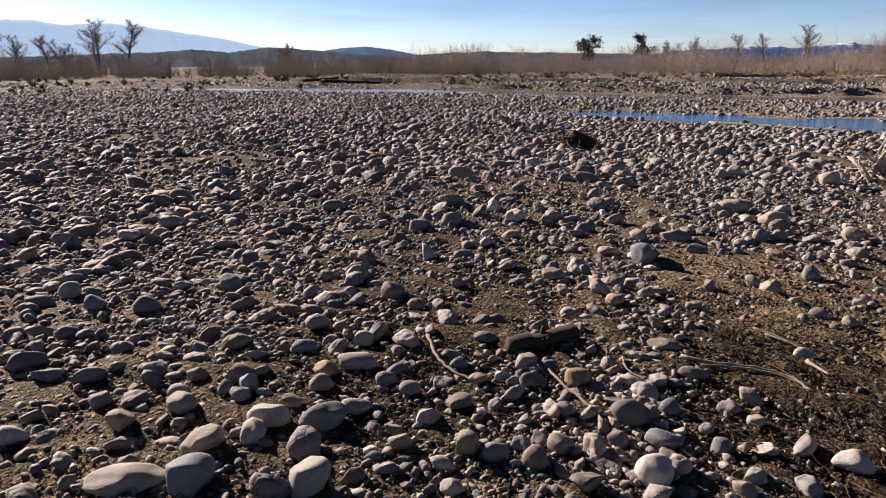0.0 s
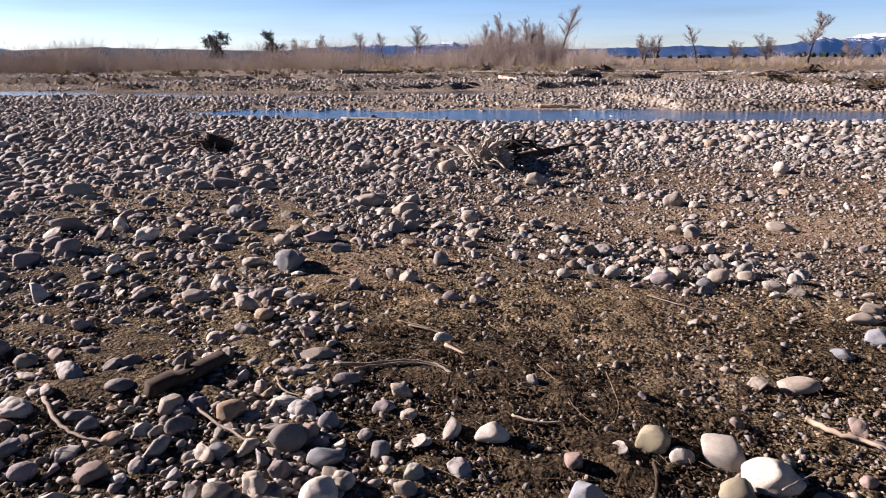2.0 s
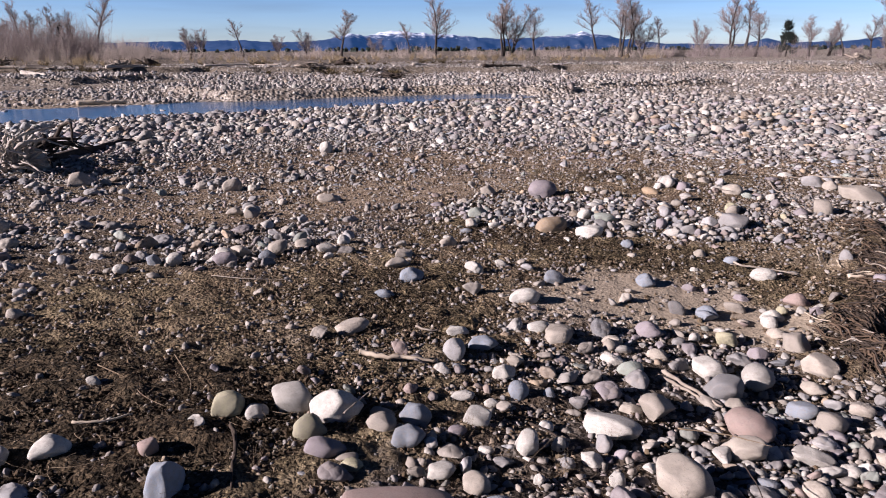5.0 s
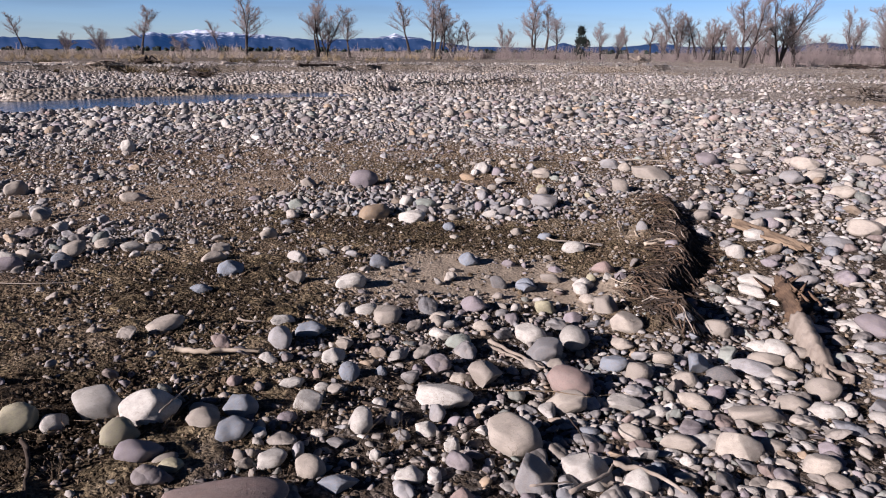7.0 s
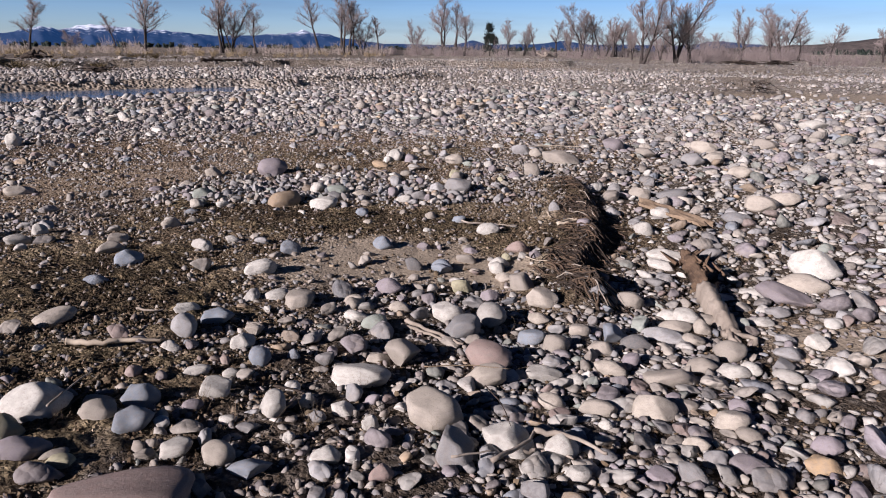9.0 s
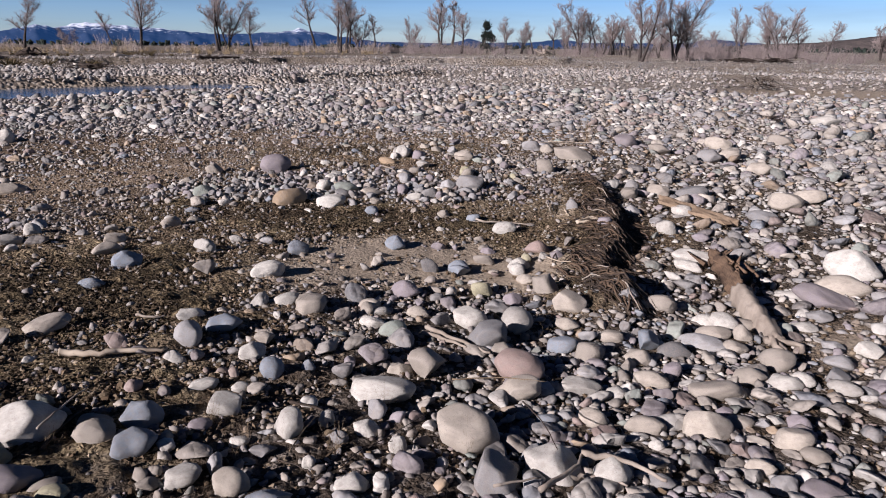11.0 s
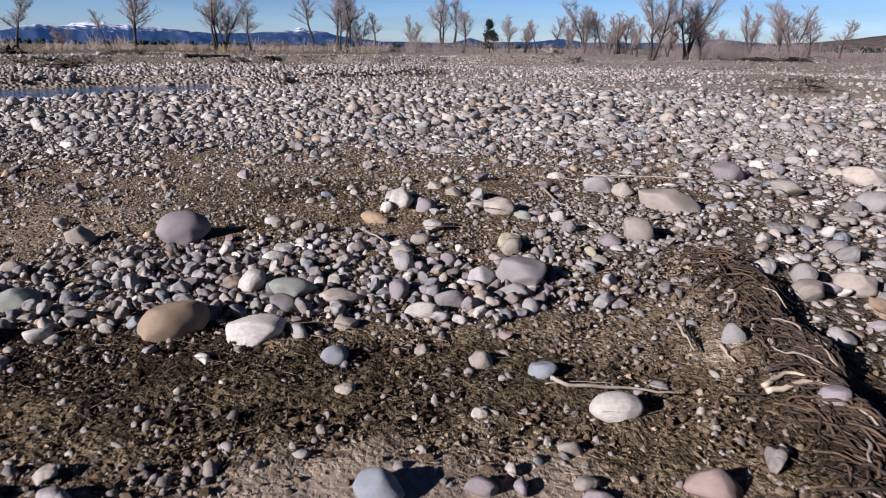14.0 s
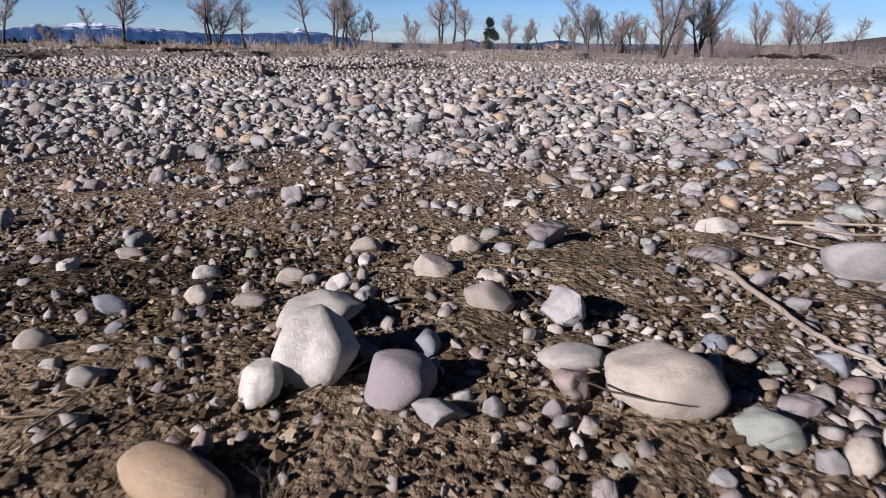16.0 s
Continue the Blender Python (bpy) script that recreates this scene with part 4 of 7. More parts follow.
cobble(0.55, 6.87, 0.108, 0.077, 0.093, -19, "cream")
cobble(0.58, 6.66, 0.090, 0.065, 0.104, -22, "mauve")
cobble(-0.98, 6.63, 0.097, 0.070, 0.054, 23, "tan")
cobble(-1.14, 6.73, 0.110, 0.079, 0.053, 26, "cream")
cobble(-0.82, 6.52, 0.076, 0.055, 0.088, 20, "charcoal")
cobble(-0.67, 6.52, 0.046, 0.033, 0.053, 16, "blue_grey")
cobble(-0.61, 6.42, 0.073, 0.052, 0.050, 15, "mauve")
cobble(-0.62, 6.22, 0.052, 0.038, 0.057, 17, "cream")
cobble(-0.86, 6.40, 0.086, 0.062, 0.042, 23, "mauve")
cobble(-1.15, 6.16, 0.038, 0.027, 0.043, 35, "grey")
cobble(-1.36, 6.63, 0.049, 0.035, 0.052, 33, "cream")
cobble(-1.24, 6.52, 0.054, 0.039, 0.048, 31, "cream")
cobble(-0.67, 6.07, 0.030, 0.021, 0.034, 21, "cream")
cobble(-0.70, 5.94, 0.038, 0.028, 0.044, 24, "cream")
cobble(-0.24, 6.13, 0.037, 0.027, 0.043, 3, "cream")
cobble(-0.20, 6.23, 0.066, 0.047, 0.063, 1, "grey")
cobble(-0.53, 2.53, 0.059, 0.042, 0.068, 12, "blue_grey")
cobble(-0.74, 2.33, 0.076, 0.055, 0.040, 17, "cream")
cobble(-1.11, 1.99, 0.109, 0.078, 0.061, 28, "tan")
cobble(-1.08, 1.64, 0.090, 0.065, 0.044, 32, "tan")
cobble(-0.14, 1.98, 0.067, 0.048, 0.074, 4, "cream")
cobble(-0.40, 1.85, 0.046, 0.033, 0.052, 12, "cream")
cobble(-0.74, 1.73, 0.111, 0.080, 0.053, 22, "cream")
cobble(-0.64, 1.95, 0.066, 0.048, 0.032, 18, "cream")
cobble(-0.55, 1.90, 0.092, 0.066, 0.045, 16, "grey")
cobble(-0.33, 2.01, 0.058, 0.042, 0.051, 9, "grey")
cobble(-0.39, 2.11, 0.061, 0.044, 0.070, 11, "cream")
cobble(-0.79, 2.03, 0.078, 0.056, 0.046, 21, "mauve")
cobble(-0.82, 1.69, 0.067, 0.048, 0.040, 25, "tan")
cobble(-0.15, 1.65, 0.058, 0.042, 0.030, 6, "cream")
cobble(-0.07, 1.66, 0.083, 0.060, 0.074, 3, "rust")
cobble(-0.17, 2.60, 0.108, 0.078, 0.052, 4, "tan")
cobble(-0.31, 3.25, 0.116, 0.084, 0.056, 6, "cream")
cobble(-0.37, 3.32, 0.118, 0.085, 0.072, 7, "tan")
cobble(-0.66, 3.29, 0.161, 0.116, 0.083, 11, "tan")
cobble(-0.78, 2.86, 0.078, 0.056, 0.038, 15, "tan")
cobble(0.63, 3.26, 0.132, 0.095, 0.064, -10, "tan")
cobble(1.38, 3.40, 0.152, 0.109, 0.073, -21, "cream")
cobble(1.48, 3.18, 0.101, 0.073, 0.108, -24, "tan")
cobble(1.35, 3.22, 0.173, 0.125, 0.084, -22, "tan")
cobble(0.88, 2.86, 0.131, 0.094, 0.091, -16, "tan")
cobble(0.69, 2.49, 0.093, 0.067, 0.056, -14, "cream")
cobble(0.99, 2.73, 0.088, 0.064, 0.079, -19, "mauve")
cobble(1.10, 2.28, 0.098, 0.070, 0.047, -24, "tan")
cobble(1.24, 2.30, 0.076, 0.055, 0.040, -27, "cream")
cobble(1.30, 2.25, 0.086, 0.062, 0.079, -28, "mauve")
cobble(1.07, 2.36, 0.067, 0.048, 0.044, -23, "mauve")
cobble(1.52, 2.66, 0.099, 0.071, 0.075, -28, "cream")
cobble(1.87, 3.07, 0.111, 0.080, 0.054, -30, "grey")
cobble(1.99, 2.99, 0.123, 0.088, 0.081, -32, "cream")
cobble(1.79, 2.87, 0.144, 0.104, 0.070, -30, "grey")
cobble(0.79, 1.89, 0.056, 0.040, 0.061, -21, "tan")
cobble(0.91, 1.93, 0.085, 0.061, 0.042, -23, "cream")
cobble(1.03, 1.96, 0.105, 0.075, 0.063, -26, "tan")
cobble(1.16, 1.81, 0.143, 0.103, 0.072, -30, "mauve")
cobble(0.94, 1.74, 0.104, 0.075, 0.084, -26, "grey")
cobble(0.68, 1.86, 0.092, 0.066, 0.051, -18, "grey")
cobble(0.61, 2.00, 0.078, 0.056, 0.059, -15, "blue_grey")
cobble(0.69, 2.15, 0.072, 0.052, 0.038, -16, "cream")
cobble(0.73, 2.08, 0.060, 0.044, 0.052, -18, "cream")
cobble(1.40, 1.81, 0.122, 0.088, 0.078, -35, "ochre")
cobble(1.49, 1.95, 0.110, 0.079, 0.075, -35, "mauve")
cobble(0.56, 1.72, 0.086, 0.062, 0.060, -16, "cream")
cobble(0.38, 2.23, 0.085, 0.061, 0.050, -8, "blue_grey")
cobble(0.46, 2.26, 0.075, 0.054, 0.053, -10, "grey")
cobble(0.55, 2.25, 0.107, 0.077, 0.074, -12, "tan")
cobble(0.57, 2.16, 0.093, 0.067, 0.045, -13, "rust")
cobble(1.25, 2.04, 0.099, 0.071, 0.055, -29, "tan")
cobble(2.01, 3.47, 0.139, 0.100, 0.067, -29, "grey")
cobble(0.83, 1.74, 0.104, 0.075, 0.050, -23, "mauve")
cobble(-2.22, 5.94, 0.129, 0.093, 0.082, 28, "tan")
cobble(-1.92, 5.48, 0.186, 0.134, 0.115, 28, "sage")
cobble(-1.65, 5.16, 0.118, 0.085, 0.070, 26, "cream")
cobble(-1.60, 5.34, 0.111, 0.080, 0.069, 24, "charcoal")
cobble(-1.43, 5.22, 0.054, 0.039, 0.062, 22, "cream")
cobble(-1.50, 5.29, 0.041, 0.030, 0.047, 23, "cream")
cobble(-1.82, 4.92, 0.110, 0.079, 0.053, 30, "blue_grey")
cobble(-1.71, 4.65, 0.100, 0.072, 0.058, 31, "tan")
cobble(-1.89, 4.69, 0.091, 0.065, 0.044, 34, "cream")
cobble(-2.44, 5.78, 0.125, 0.090, 0.061, 32, "mauve")
cobble(-2.26, 5.70, 0.076, 0.055, 0.064, 30, "cream")
cobble(-0.45, 7.31, 0.192, 0.138, 0.093, 3, "cream")
cobble(-0.19, 5.68, 0.073, 0.053, 0.082, 1, "grey")
cobble(-0.47, 4.87, 0.073, 0.052, 0.048, 7, "tan")
cobble(0.10, 3.98, 0.138, 0.100, 0.081, -7, "blue_grey")
cobble(0.45, 4.03, 0.107, 0.077, 0.093, -17, "cream")
cobble(0.31, 4.03, 0.072, 0.052, 0.035, -13, "tan")
cobble(0.53, 4.24, 0.068, 0.049, 0.078, -17, "olive")
cobble(0.72, 4.20, 0.086, 0.062, 0.080, -22, "mauve")
cobble(0.64, 4.26, 0.059, 0.042, 0.064, -20, "cream")
cobble(0.63, 4.47, 0.158, 0.114, 0.116, -18, "rust")
cobble(0.30, 4.41, 0.104, 0.075, 0.058, -11, "mauve")
cobble(0.25, 4.64, 0.079, 0.057, 0.056, -9, "tan")
cobble(-0.03, 4.43, 0.094, 0.068, 0.061, -3, "mauve")
cobble(-0.02, 4.79, 0.059, 0.043, 0.049, -3, "cream")
cobble(-0.08, 4.00, 0.105, 0.076, 0.104, -2, "charcoal")
cobble(0.49, 3.89, 0.125, 0.090, 0.060, -19, "tan")
cobble(1.00, 5.29, 0.096, 0.069, 0.110, -20, "grey")
cobble(1.52, 5.45, 0.129, 0.093, 0.104, -26, "grey")
cobble(1.66, 6.07, 0.134, 0.096, 0.144, -24, "grey")
cobble(1.67, 5.05, 0.154, 0.111, 0.134, -31, "cream")
cobble(2.86, 7.50, 0.265, 0.191, 0.187, -29, "grey")
cobble(1.14, 4.81, 0.106, 0.076, 0.085, -25, "mauve")


def shade_share(x, y):
    """Share of shade-darkened mauve and blue stones, which lie towards the start of the walk."""
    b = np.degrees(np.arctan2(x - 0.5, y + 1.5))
    # More colour-darkened stones for the shade along the ridge.
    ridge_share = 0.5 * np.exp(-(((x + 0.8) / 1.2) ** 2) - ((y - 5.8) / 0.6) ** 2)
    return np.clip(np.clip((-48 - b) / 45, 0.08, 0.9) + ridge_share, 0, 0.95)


def crumb_material(name, k):
    m = Mat(name, 0.95, 0.1)
    r = m.node("ShaderNodeNewGeometry").outputs["Random Per Island"]
    m.color(m.ramp(r, [(p, (k * a, k * b, k * c)) for p, a, b, c in ((0.0, 0.05, 0.035, 0.022), (0.35, 0.12, 0.085, 0.054), (0.6, 0.19, 0.142, 0.092), (0.8, 0.10, 0.075, 0.047), (1.0, 0.40, 0.32, 0.23))]))
    return m.m


CRUMB = crumb_material("soil_crumb", 0.8)
ROT = crumb_material("rotting_litter", 0.35)


def stone_field(name, label, count, box, sizes, level, keep, seed, flat=0.56, sink=0.2, gap=0.76, smooth=True, material=MIXED):
    """Scattered stones, largest first and without overlap, joined as one mass. keep(x, y): the chance that a stone lies there."""
    rng = np.random.default_rng(seed)
    x, y = rng.uniform(box[0], box[1], count), rng.uniform(box[2], box[3], count)
    r = np.sort(np.clip(rng.lognormal(math.log(sizes[0]), sizes[1], count), sizes[2], sizes[3]))[::-1] / 2
    ok = rng.random(count) < keep(x, y)
    x, y, r = x[ok], y[ok], r[ok]
    cell = max(sizes[3], 0.12)
    grid = {}
    for hx, hy, hr in TAKEN:
        grid.setdefault((int(hx // cell), int(hy // cell)), []).append((hx, hy, hr))
    chosen = []
    for k in range(len(x)):
        px, py, pr = x[k], y[k], r[k]
        gx, gy = int(px // cell), int(py // cell)
        if any((px - qx) ** 2 + (py - qy) ** 2 < (gap * (pr + qr)) ** 2 for ix in (gx - 1, gx, gx + 1) for iy in (gy - 1, gy, gy + 1)
               for qx, qy, qr in grid.get((ix, iy), ())):
            continue
        grid.setdefault((gx, gy), []).append((px, py, pr))
        chosen.append((px, py, pr))
    p = np.array(chosen)
    n = len(p)
    sc = np.stack([p[:, 2] * 2 * rng.uniform(0.95, 1.2, n), p[:, 2] * 2 * rng.uniform(0.55, 0.95, n), p[:, 2] * 2 * rng.uniform(flat - 0.24, flat + 0.2, n)], -1)
    yaw, tx, ty = rng.uniform(0, 6.28, n), rng.normal(0, 0.28, n), rng.normal(0, 0.28, n)
    z = ground_z(p[:, 0], p[:, 1]) + sc[:, 2] * (0.5 - sink * rng.uniform(0.5, 1.5, n))
    verts, faces, mixes, base = [], [], [], 0
    dark = rng.random(n) < shade_share(p[:, 0], p[:, 1])
    kind = rng.integers(0, SHAPES, n)
    small = (p[:, 2] < 0.032) & (level > 1)
    for s in range(2 * SHAPES):
        q = np.where((kind == s % SHAPES) & (small == (s >= SHAPES)))[0]
        if not len(q):
            continue
        sv, sf = stone_shape(s % SHAPES, level - (s >= SHAPES))
        v = sv[None] * sc[q][:, None]
        for ang, (i, j) in ((tx, (1, 2)), (ty, (2, 0)), (yaw, (0, 1))):
            c, d = np.cos(ang[q])[:, None], np.sin(ang[q])[:, None]
            vi, vj = v[..., i].copy(), v[..., j].copy()
            v[..., i], v[..., j] = vi * c - vj * d, vi * d + vj * c
        v = v + np.stack([p[q, 0], p[q, 1], z[q]], -1)[:, None]
        verts.append(v.reshape(-1, 3))
        faces.append((sf[None] + (base + np.arange(len(q)) * len(sv))[:, None, None]).reshape(-1, 3))
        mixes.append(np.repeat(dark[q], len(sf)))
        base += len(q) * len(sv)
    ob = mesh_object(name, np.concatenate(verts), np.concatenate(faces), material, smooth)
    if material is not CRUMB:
        # The second slot holds the stones with shade in their colour.
        ob.data.materials.append(SHADE_TONED)
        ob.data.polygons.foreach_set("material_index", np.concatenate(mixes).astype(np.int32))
    tagged(ob, label, "soil" if "soil" in name else "stones", kind="stuff")
    return chosen


TAKEN = list(placed)
for (ax, ay), (bx, by), r in (((1.78, 4.4), (1.62, 3.1), 0.09), ((1.83, 5.72), (2.22, 5.2), 0.09), ((1.32, 6.3), (1.28, 5.2), 0.12), ((1.28, 5.2), (0.86, 3.5), 0.14)):
    TAKEN += [(ax + (bx - ax) * k / 8, ay + (by - ay) * k / 8, r) for k in range(9)]          # kept free for fallen wood


def stony(x, y, k=1.0, far=0.0):
    sand, moss, bare = cover(x, y)
    patch = np.clip(0.8 + 0.5 * vnoise(x, y, 0.55, 41) + 0.3 * vnoise(x, y, 1.7, 42), 0.15, 1)
    wet = channel_depth(x, y) < 0.25 + 0.6 * vnoise(x, y, 0.4, 43)
    return np.where(wet, 0.06, k * patch * (1 - bare) ** 1.6)


def grit(x, y):
    """Gravel lies in drifts."""
    return np.clip(0.45 + 0.8 * vnoise(x, y, 1.9, 51) + 0.3 * vnoise(x, y, 6, 52), 0.08, 1)


def near_zone(x, y, lo, hi):
    """Between two distances from the ground that passes close under the camera."""
    d = np.hypot((x + 0.7) * np.where(x < -0.7, 0.72, 1.0), y - np.clip(y, 1.2, 7.4))
    return (d >= lo) & (d < hi)


def by_path(x, y):
    """Distance from the line that the camera follows."""
    return np.hypot(x, y - np.clip(y, -0.4, 6.0))


def packed(x, y):
    """Ground where the stones lie close on one another."""
    right = x - np.interp(y, [1.0, 2.0, 3.5, 5.0, 8.0, 12.0], [-0.2, 0.05, 0.65, 1.65, 1.75, 3.0])
    left = np.minimum(-1.75 - x, 0.75 - y - 0.25 * (x + 2.5))
    edge = np.maximum(right, left) + 0.25 * vnoise(x, y, 1.3, 61) + 0.12 * vnoise(x, y, 4, 62)
    gaps = np.where(left > right, np.clip(0.55 + 1.2 * vnoise(x, y, 0.8, 63) + 0.6 * vnoise(x, y, 2.3, 64), 0.05, 1), np.clip(0.9 + 0.5 * vnoise(x, y, 2.0, 65), 0.3, 1))
    return np.clip(0.5 + edge * 2.2, 0, 1) * gaps * (1 - 0.5 * (cover(x, y)[0] > 0.6))


def in_view(x, y):
    """The side of the bar that the walk looks at."""
    b = np.degrees(np.arctan2(x, y + 1.5))
    return (b > -124) & (b < 44)


def from_start(x, y):
    return np.hypot(x, y - 2)


def bar(x, y):
    """How thick the large pale cobbles lie on the open bar."""
    sand, moss, bare = cover(x, y)
    drift = np.clip(0.95 + 0.7 * vnoise(x, y, 0.3, 83) + 0.4 * vnoise(x, y, 0.9, 84), 0.12, 1)
    right = np.clip((x - 0.5 - 0.12 * y) / 5, 0, 1) * np.clip((from_start(x, y) - 9) / 4, 0, 1)
    wet = channel_depth(x, y) < 0.75 + 0.6 * vnoise(x, y, 0.4, 43)
    return np.where(wet, 0.03, drift * (1 - bare) ** 1.3 * (1 - 0.35 * right))


def flats(x, y):
    """Stones beyond the stream lie thickest on the raised bars."""
    drift = np.clip(0.6 + 1.2 * vnoise(x, y, 0.13, 81) + 0.5 * vnoise(x, y, 0.4, 82), 0.25, 1)
    return bar(x, y) * np.where(islands(x, y) > 0.05, 1.0, drift * np.clip(0.45 + (1 - x - y) / 30, 0.6, 1))


TAKEN += stone_field("packed_cobbles", "closely packed flat grey and cream cobbles", 36000, (-4.2, 3.4, -2.2, 8.6), (0.05, 0.5, 0.024, 0.115), 3,
                     lambda x, y: packed(x, y) * near_zone(x, y, 0, 2.1), 21, 0.54, 0.27, 0.64)
TAKEN += stone_field("packed_gravel_bar", "closely packed sunlit cobbles", 56000, (-8, 7, -5, 11.5), (0.057, 0.52, 0.028, 0.18), 2,
                     lambda x, y: packed(x, y) * near_zone(x, y, 2.1, 5.6), 22, 0.52, 0.28, 0.62)
TAKEN += stone_field("ridge_cobbles", "angular grey and mauve cobbles heaped along a low ridge", 9000, (-2.6, 0.9, 4.7, 6.9), (0.034, 0.5, 0.018, 0.08), 3,
                     lambda x, y: np.clip((y - 5.34 - 0.2 * (x + 0.8) + 0.1 * vnoise(x, y, 2.2, 87)) / 0.1, 0, 1) * np.clip((6.4 - y + 0.25 * vnoise(x, y, 1.2, 88)) / 0.7, 0, 1) * np.clip((0.7 - x) / 0.3, 0, 1) * np.clip((x + 2.5) / 0.8, 0, 1), 29, 0.7, 0.08, 0.62)
TAKEN += stone_field("near_cobbles", "loose mixed grey, tan and mauve river cobbles", 16000, (-5, 3.2, -2.5, 9.5), (0.05, 0.5, 0.024, 0.13), 3,
                     lambda x, y: stony(x, y) * near_zone(x, y, 0, 2.1), 11)
TAKEN += stone_field("packed_pebbles", "small stones wedged between packed cobbles", 90000, (-4.2, 3.4, -2.2, 8.6), (0.036, 0.32, 0.02, 0.06), 2,
                     lambda x, y: packed(x, y) * near_zone(x, y, 0, 2.1), 24, 0.56, 0.14, 0.6)
TAKEN += stone_field("near_gravel", "small mixed gravel between the cobbles", 230000, (-4.5, 2.6, -2, 9), (0.02, 0.45, 0.009, 0.05), 0,
                     lambda x, y: (0.16 + 0.84 * stony(x, y)) * (1 - 0.85 * cover(x, y)[0]) * near_zone(x, y, 0, 1.9) * (0.3 + 0.7 * grit(x, y)), 12, 0.62, 0.25, 0.62, True, DUSTY)
TAKEN += stone_field("cobbles", "mixed sunlit cobbles across the gravel bar", 46000, (-9, 7, -6, 13), (0.062, 0.5, 0.028, 0.18), 2,
                     lambda x, y: stony(x, y) * near_zone(x, y, 2.0, 5.6), 15, 0.56, 0.3, 0.66)
TAKEN += stone_field("scattered_cobbles", "scattered small cobbles half sunk in brown soil", 9000, (-9, 4, 5.0, 13), (0.05, 0.45, 0.025, 0.13), 2,
                     lambda x, y: 0.75 * near_zone(x, y, 0.6, 7) * np.clip(0.5 + 0.9 * vnoise(x, y, 0.9, 86), 0.1, 1) * (1 - 0.5 * packed(x, y)), 28, 0.54, 0.3, 0.74)
TAKEN += stone_field("bar_cobbles", "large pale cobbles heaped across the open gravel bar", 110000, (-22, 15, -13, 22), (0.1, 0.45, 0.05, 0.3), 1,
                     lambda x, y: bar(x, y) * in_view(x, y) * (near_zone(x, y, 5.4, 99)) * (from_start(x, y) < 21), 13, 0.58, 0.28, 0.62, True, MIXED)
TAKEN += stone_field("gravel", "fine gravel strewn between the cobbles", 160000, (-8, 6.5, -5, 12), (0.033, 0.35, 0.016, 0.06), 0,
                     lambda x, y: (0.42 + 0.58 * np.maximum(stony(x, y), packed(x, y))) * (1 - 0.6 * cover(x, y)[0]) * near_zone(x, y, 1.8, 5.6) * np.where((x < -2) & (y < 1.2), 1, 0.25 + 0.75 * grit(x, y)), 16, 0.55, 0.25, 0.62, True, DUSTY)
TAKEN += stone_field("bar_pebbles", "small dusty stones between the cobbles of the bar", 130000, (-14, 9, -8, 15), (0.055, 0.35, 0.03, 0.09), 0,
                     lambda x, y: np.clip(0.25 + bar(x, y), 0, 1) * in_view(x, y) * near_zone(x, y, 5.2, 99) * (from_start(x, y) < 12), 26, 0.5, 0.22, 0.62, True, PALER)
TAKEN += stone_field("fine_gravel", "bed of fine rounded gravel round larger stones", 5500, (0.15, 1.1, 6.4, 7.6), (0.03, 0.4, 0.014, 0.06), 2,
                     lambda x, y: np.clip((x - 0.3 + 0.2 * vnoise(x, y, 3, 84)) * 4, 0, 1) * np.clip((7.5 + 0.2 * vnoise(x, y, 2, 85) - y) * 3, 0, 1) * 0.8, 27, 0.55, 0.25, 0.66, True, DUSTY)
TAKEN += stone_field("flats_cobbles", "distant cobbles of the wide gravel flats", 200000, (-50, 26, -26, 46), (0.125, 0.4, 0.07, 0.3), 0,
                     lambda x, y: flats(x, y) * in_view(x, y) * (from_start(x, y) >= 21) * (from_start(x, y) < 46), 14, 0.55, 0.22, 0.6, True, PALER)
TAKEN += stone_field("shore_flats", "cobbles toned dark as if backlit, thick on the upstream flats", 80000, (-48, -17, -26, 6), (0.13, 0.35, 0.08, 0.28), 0,
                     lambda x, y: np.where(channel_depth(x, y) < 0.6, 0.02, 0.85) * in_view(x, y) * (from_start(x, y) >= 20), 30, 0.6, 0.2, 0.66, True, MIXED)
stone_field("far_cobbles", "farthest cobbles of the wide gravel flats", 160000, (-80, 44, -44, 80), (0.17, 0.3, 0.1, 0.32), -1,
            lambda x, y: flats(x, y) * in_view(x, y) * (from_start(x, y) >= 46) * (from_start(x, y) < 82), 23, 0.55, 0.22, 0.7, True, PALER)

# ---------------------------------------------------------------- far country
EYE = (0.0, 0.0, 1.35)


